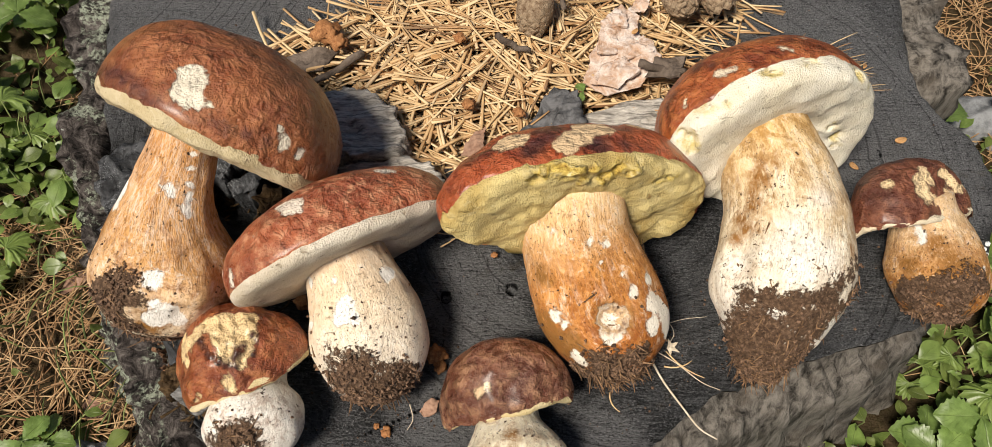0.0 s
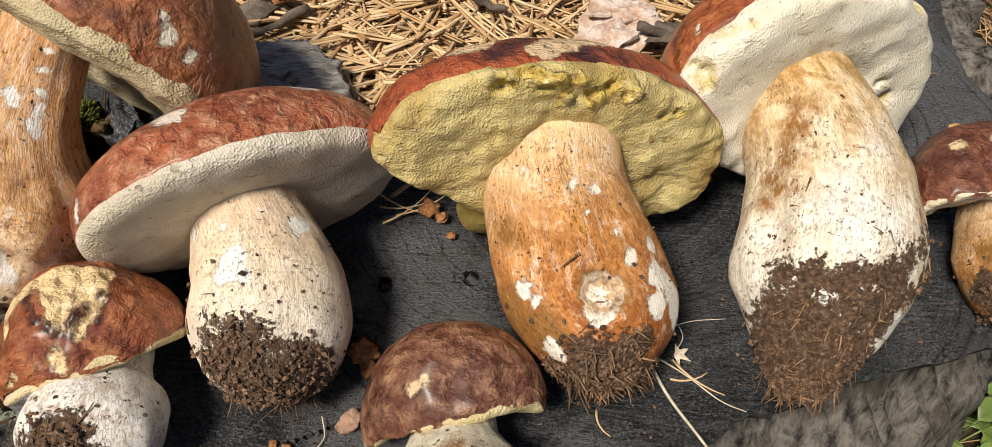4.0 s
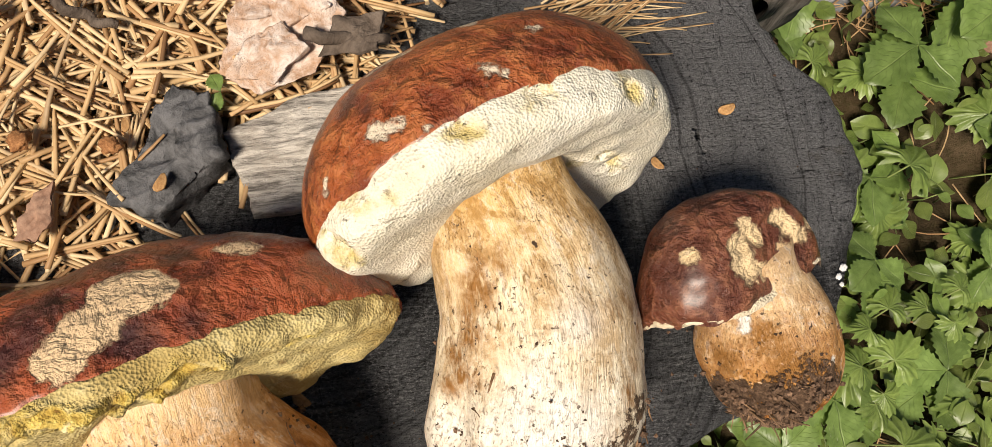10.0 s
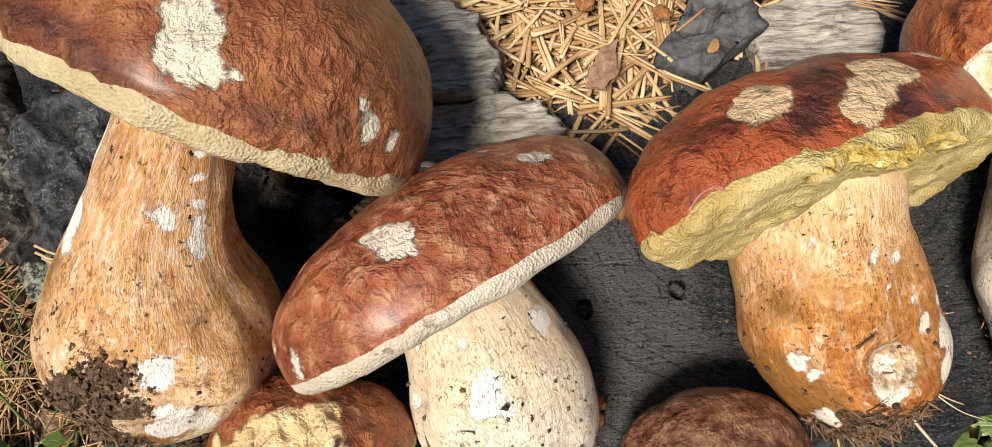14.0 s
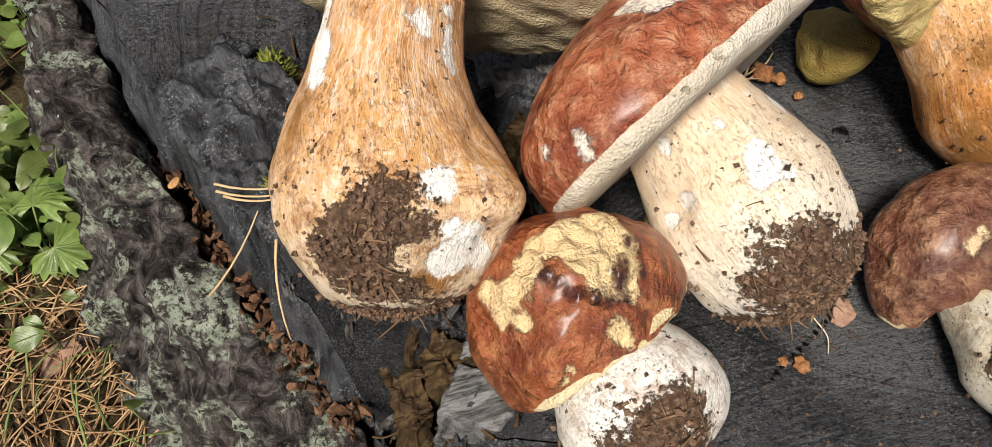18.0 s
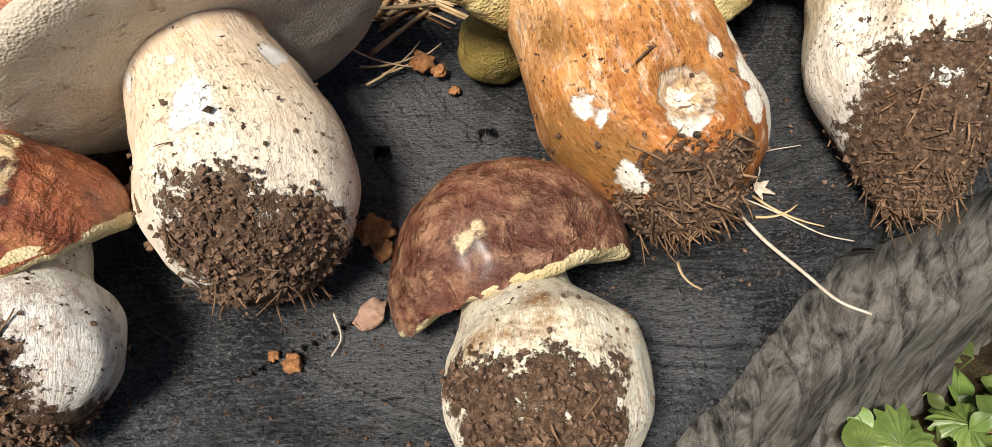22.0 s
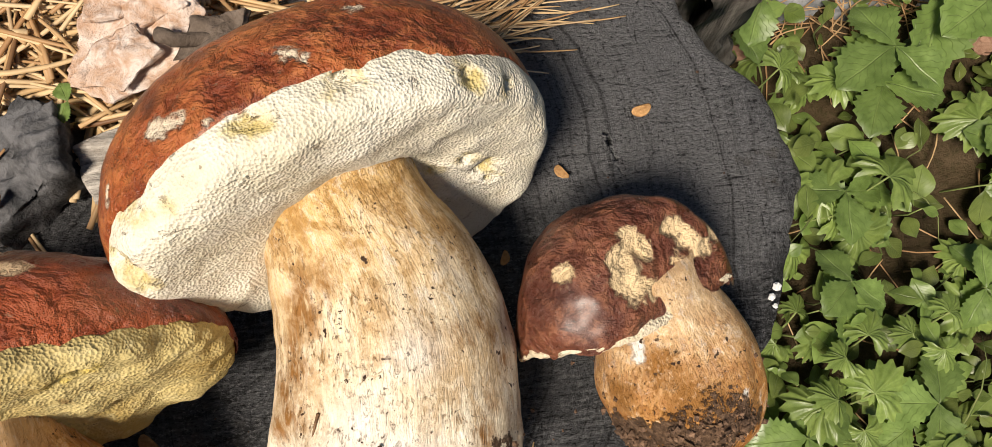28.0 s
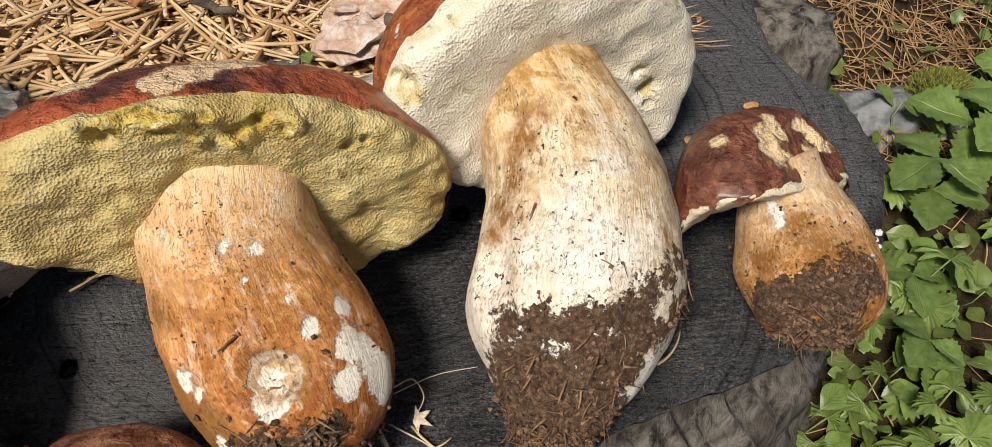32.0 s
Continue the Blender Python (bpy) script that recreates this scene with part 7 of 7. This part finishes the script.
def stalk(parent, a, b, r):
    v, f = [], []
    a, b = Vector(a), Vector(b)
    side = Vector((b.x - a.x, b.y - a.y, 0)) * 0.25
    tube(v, f, [a + (b - a) * t - side * math.sin(t * math.pi) for t in (0, 0.25, 0.5, 0.75, 1)], r, 5, 0.8)
    return link_mesh("stalk", v, f, stalk_m, parent)


def strawberry(x, y, h, turn, s, r, leaves=2):
    z = ground_height(x, y)
    top = thing("strawberry_plant", (x, y, z), "wild strawberry plant with toothed three-part leaves beside the stump", "strawberry plant", "strawberry plants")
    for n in range(leaves):
        t = turn + n * 2.4
        hub = Vector((math.cos(t) * 0.02 * s * n, math.sin(t) * 0.02 * s * n, h * (1 - 0.25 * n)))
        stalk(top, (0, 0, -0.01), hub, 0.0009)
        tilt = Euler((r.uniform(-0.25, 0.25), r.uniform(-0.25, 0.25), 0)).to_matrix().to_4x4()
        for k, a in enumerate((0, 1.75, -1.75)):
            o = new("leaflet", BERRY[(k + n) % 2])
            o.parent = top
            sc = s * (1.0 if k == 0 else 0.92)
            o.matrix_basis = Matrix.Translation(hub) @ tilt @ Matrix.Rotation(t + a, 4, "Z") @ Matrix.Rotation(r.uniform(-0.2, 0.12), 4, "X") @ Matrix.Scale(sc, 4)
    return top


def buttercup(x, y, h, turn, s, r, leaves=3):
    z = ground_height(x, y)
    top = thing("buttercup_plant", (x, y, z), "low green herb with deeply lobed leaves beside the stump", "herb", "lobed herbs")
    for n in range(leaves):
        t = turn + n * 2.1 + r.uniform(-0.3, 0.3)
        hub = Vector((math.cos(t) * 0.022 * s, math.sin(t) * 0.022 * s, h * r.uniform(0.6, 1.1)))
        stalk(top, (0, 0, -0.01), hub, 0.0008)
        o = new("lobed_leaf", LOBED)
        o.parent = top
        o.matrix_basis = Matrix.Translation(hub) @ Matrix.Rotation(t - math.pi / 2, 4, "Z") @ Matrix.Rotation(r.uniform(-0.4, 0.25), 4, "X") @ Matrix.Rotation(r.uniform(-0.3, 0.3), 4, "Y") @ Matrix.Scale(s * r.uniform(0.75, 1.15), 4)
    return top


def plant_cover():
    r = random.Random(21)
    for x, y, h, t, s in ((0.545, 0.375, 0.055, 0.3, 1.25), (0.475, 0.352, 0.05, 2.0, 0.95), (0.40, 0.395, 0.05, 1.0, 0.8), (0.43, 0.27, 0.04, 3.0, 0.7), (0.54, 0.27, 0.035, 5.0, 0.75), (0.60, 0.43, 0.05, 1.0, 1.1), (0.58, 0.30, 0.05, 2.0, 1.0),
                          (0.385, 0.325, 0.04, 0.5, 0.7), (0.41, 0.215, 0.04, 2.2, 0.6), (0.50, 0.20, 0.035, 4.4, 0.65), (0.45, 0.14, 0.04, 1.4, 0.8), (0.62, 0.20, 0.05, 0.1, 1.0), (0.365, 0.135, 0.04, 3.3, 0.8), (0.33, 0.11, 0.04, 5.3, 0.7), (-0.47, 0.53, 0.05, 0.3, 0.8), (-0.44, 0.60, 0.05, 2.3, 0.9), (-0.50, 0.45, 0.04, 1.3, 0.8), (-0.36, 0.12, 0.03, 4.0, 0.6)):
        strawberry(x, y, h, t, s, r)
    n = 0
    while n < 62:
        x, y = r.uniform(0.12, 0.66), r.uniform(-0.12, 0.36)
        if not outside(x, y, 0.03) or (y > 0.36 and x < 0.5):
            continue
        buttercup(x, y, r.uniform(0.02, 0.05), r.uniform(0, 6.28), r.uniform(0.5, 0.85), r)
        n += 1
    for k in range(14):
        x, y = r.uniform(-0.6, -0.36), r.uniform(0.2, 0.7)
        buttercup(x, y, r.uniform(0.02, 0.04), r.uniform(0, 6.28), r.uniform(0.6, 0.9), r)
    for x, y in ((0.375, 0.435), (0.385, 0.402), (0.395, 0.55)):
        buttercup(x, y, 0.05, 1.0, 0.9, r, 2)
    # small oval leaves in between
    v, f, uv = [], [], []
    sv, sf = [], []
    n = 0
    base = leaflet(1.0, 1.35, 0, 0.2, 0.2)
    while n < 5200:
        left = r.random() < 0.45
        x, y = (r.uniform(-0.68, -0.30), r.uniform(0.02, 0.85)) if left else (r.uniform(0.05, 0.75), r.uniform(-0.20, 0.62))
        if not outside(x, y, 0.035):
            continue
        g = fbm((x, y, 3.0), 9, 3)
        bare = (x > 0.36 and y > 0.40 and x < 0.60) or (left and 0.12 < y < 0.31)
        if r.random() > (0.62 + 1.1 * g) * (0.10 if bare else 1.0):
            continue
        z = ground_height(x, y) + r.uniform(0.004, 0.034)
        s = r.choice((0.006, 0.008, 0.010, 0.013, 0.016)) * r.uniform(0.8, 1.2)
        m = Matrix.Translation((x, y, z)) @ Euler((r.gauss(0, 0.35), r.gauss(0, 0.35), r.uniform(0, 6.283))).to_matrix().to_4x4() @ Matrix.Scale(s, 4)
        b = len(v)
        v += [m @ p for p in base[0]]
        uv += base[2]
        f += [tuple(b + i for i in q) for q in base[1]]
        if n % 3 == 0:
            tube(sv, sf, [Vector((x + r.uniform(-0.01, 0.01), y + r.uniform(-0.01, 0.01), ground_height(x, y) - 0.003)), Vector((x, y, (z + ground_height(x, y)) / 2)), Vector((x, y, z))], 0.0006, 4, 0.8)
        n += 1
    herbs = link_mesh("ground_herbs", v, f, small_leaf_m, uvs=uv)
    tagged(herbs, "carpet of small green oval leaves around the stump", "ground cover", kind="stuff")
    tagged(link_mesh("herb_stems", sv, sf, stalk_m, herbs), kind="stuff")
    # grass
    v, f = [], []
    for k in range(420):
        left = r.random() < 0.75
        x, y = (r.uniform(-0.62, -0.24), r.uniform(0.0, 0.45)) if left else (r.uniform(0.16, 0.70), r.uniform(-0.1, 0.5))
        if not outside(x, y, 0.04):
            continue
        z = ground_height(x, y)
        a, ln, h = r.uniform(0, 6.28), r.uniform(0.02, 0.07), r.uniform(0.01, 0.045)
        tube(v, f, [Vector((x + math.cos(a) * ln * t, y + math.sin(a) * ln * t, z + h * math.sin(t * 2.2))) for t in (0, 0.25, 0.5, 0.75, 1)], 0.0011, 4, 0.15, 0.4)
    tagged(link_mesh("grass", v, f, stalk_m), "thin scattered grass blades", "grass", kind="stuff")
    # needle litter
    v, f = [], []
    n = 0
    while n < 4600:
        k = r.random()
        if k < 0.50:
            x, y = r.uniform(-0.60, -0.20), r.uniform(0.0, 0.33)
        elif k < 0.75:
            x, y = r.uniform(0.35, 0.66), r.uniform(0.38, 0.66)
        else:
            x, y = r.uniform(-0.7, 0.75), r.uniform(-0.2, 0.8)
        if not outside(x, y, 0.03):
            continue
        n += 1
        needle(v, f, Vector((x, y, ground_height(x, y) + r.uniform(0.001, 0.010))), r.uniform(0, 6.28), r.gauss(0, 0.12), r.uniform(0.025, 0.055), 0.0007, r.uniform(-0.004, 0.004), r)
    tagged(link_mesh("needle_litter", v, f, litter_m), "brown fallen pine needles on the soil", "needle litter", kind="stuff")
    # brown leaves and chips
    for k in range(16):
        x, y = (r.uniform(-0.5, -0.25), r.uniform(0.05, 0.3)) if k % 2 else (r.uniform(0.36, 0.62), r.uniform(0.1, 0.5))
        if outside(x, y, 0.04):
            a = r.uniform(0, 6.28)
            pts = [(x + math.cos(a + b) * 0.014 * g, y + math.sin(a + b) * 0.014 * g) for b, g in ((0, 1.3), (1.0, 0.7), (2.2, 0.9), (3.3, 1.1), (4.4, 0.7), (5.4, 0.8))]
            z = ground_height(x, y) + 0.006
            tagged(chunk("dead_leaf", pts, z - 0.0012, z, chip_m, None, "", rough=0.003, seed=k, tilt=(r.uniform(-0.3, 0.3), r.uniform(-0.3, 0.3)), scale=60), "curled brown dead leaf on the soil", "dead leaf", "dead leaves")


plant_cover()

stone_m = old_wood_mat("grey stone", (0.10, 0.105, 0.11), (0.26, 0.27, 0.28), (0.16, 0.16, 0.16), (60, 60, 60))


def stone(x, y, z, rx, ry, rz, seed, label="grey lichen-stained stone half sunk in the soil"):
    bm = bmesh.new()
    bmesh.ops.create_icosphere(bm, subdivisions=4, radius=1)
    for v in bm.verts:
        k = 1 + 0.35 * noise.fractal(v.co * 1.3 + Vector((seed, 0, 0)), 1, 2, 4)
        v.co = Vector((v.co.x * rx, v.co.y * ry, v.co.z * rz)) * k
    ob = part("stone", bm, stone_m)
    ob.location = (x, y, z)
    return tagged(ob, label, "stone", "stones")


stone(0.485, 0.425, 0.004, 0.062, 0.030, 0.022, 1)
stone(0.580, 0.400, 0.004, 0.045, 0.030, 0.024, 2)
stone(-0.320, 0.105, 0.004, 0.022, 0.020, 0.012, 3)
moss("moss_cushion", (0.532, 0.440, 0.016), 0.030, 0.022, 0.018, 1500, 9, "yellow-green moss cushion on the stone")
for a, s in ((0.4, 0.004), (2.6, 0.0035)):
    o = new("sprout_leaf", BERRY[0])
    o.matrix_basis = Matrix.Translation((0.058, 0.311, 0.212)) @ Matrix.Rotation(a, 4, "Z") @ Matrix.Scale(0.2, 4)
    tagged(o, "tiny green seed leaf sprouting from the needles", "seedling", "seedling leaves")


def specks():
    """Crumbs of soil and wood scattered over the sawn top."""
    r = random.Random(31)
    v, f = [], []
    n = 0
    while n < 520:
        if n % 3:
            cx, cy, sd = r.choice(((-0.06, 0.105, 0.03), (0.07, 0.118, 0.03), (0.15, 0.13, 0.03), (0.25, 0.16, 0.025), (-0.12, 0.07, 0.025), (0.0, 0.06, 0.03), (0.1, 0.15, 0.03)))
            x, y = r.gauss(cx, sd), r.gauss(cy, sd)
        else:
            x, y = r.uniform(-0.25, 0.31), r.uniform(0.05, 0.42)
        d = Vector((x, y)) - MID
        if d.length > rim(math.atan2(d.y, d.x)) * 0.97:
            continue
        n += 1
        s = r.choice((0.0003, 0.0004, 0.0006, 0.0009))
        b = len(v)
        o = Vector((x, y, top_height(x, y) + s * 0.5))
        q = Euler((r.random() * 6, r.random() * 6, r.random() * 6)).to_matrix()
        for p in ((1, 0, 0), (-1, 0.2, 0), (0, 1, 0.2), (0.1, -1, 0), (0, 0, 1), (0, 0.1, -1)):
            v.append(o + q @ Vector(p) * s * r.uniform(0.7, 1.4))
        f += [(b + x1, b + y1, b + z1) for x1, y1, z1 in ((0, 2, 4), (2, 1, 4), (1, 3, 4), (3, 0, 4), (2, 0, 5), (1, 2, 5), (3, 1, 5), (0, 3, 5))]
    tagged(link_mesh("soil_specks", v, f, soil_m, smooth=False), "tiny brown soil crumbs scattered on the sawn wood", "soil crumbs", kind="stuff")


specks()
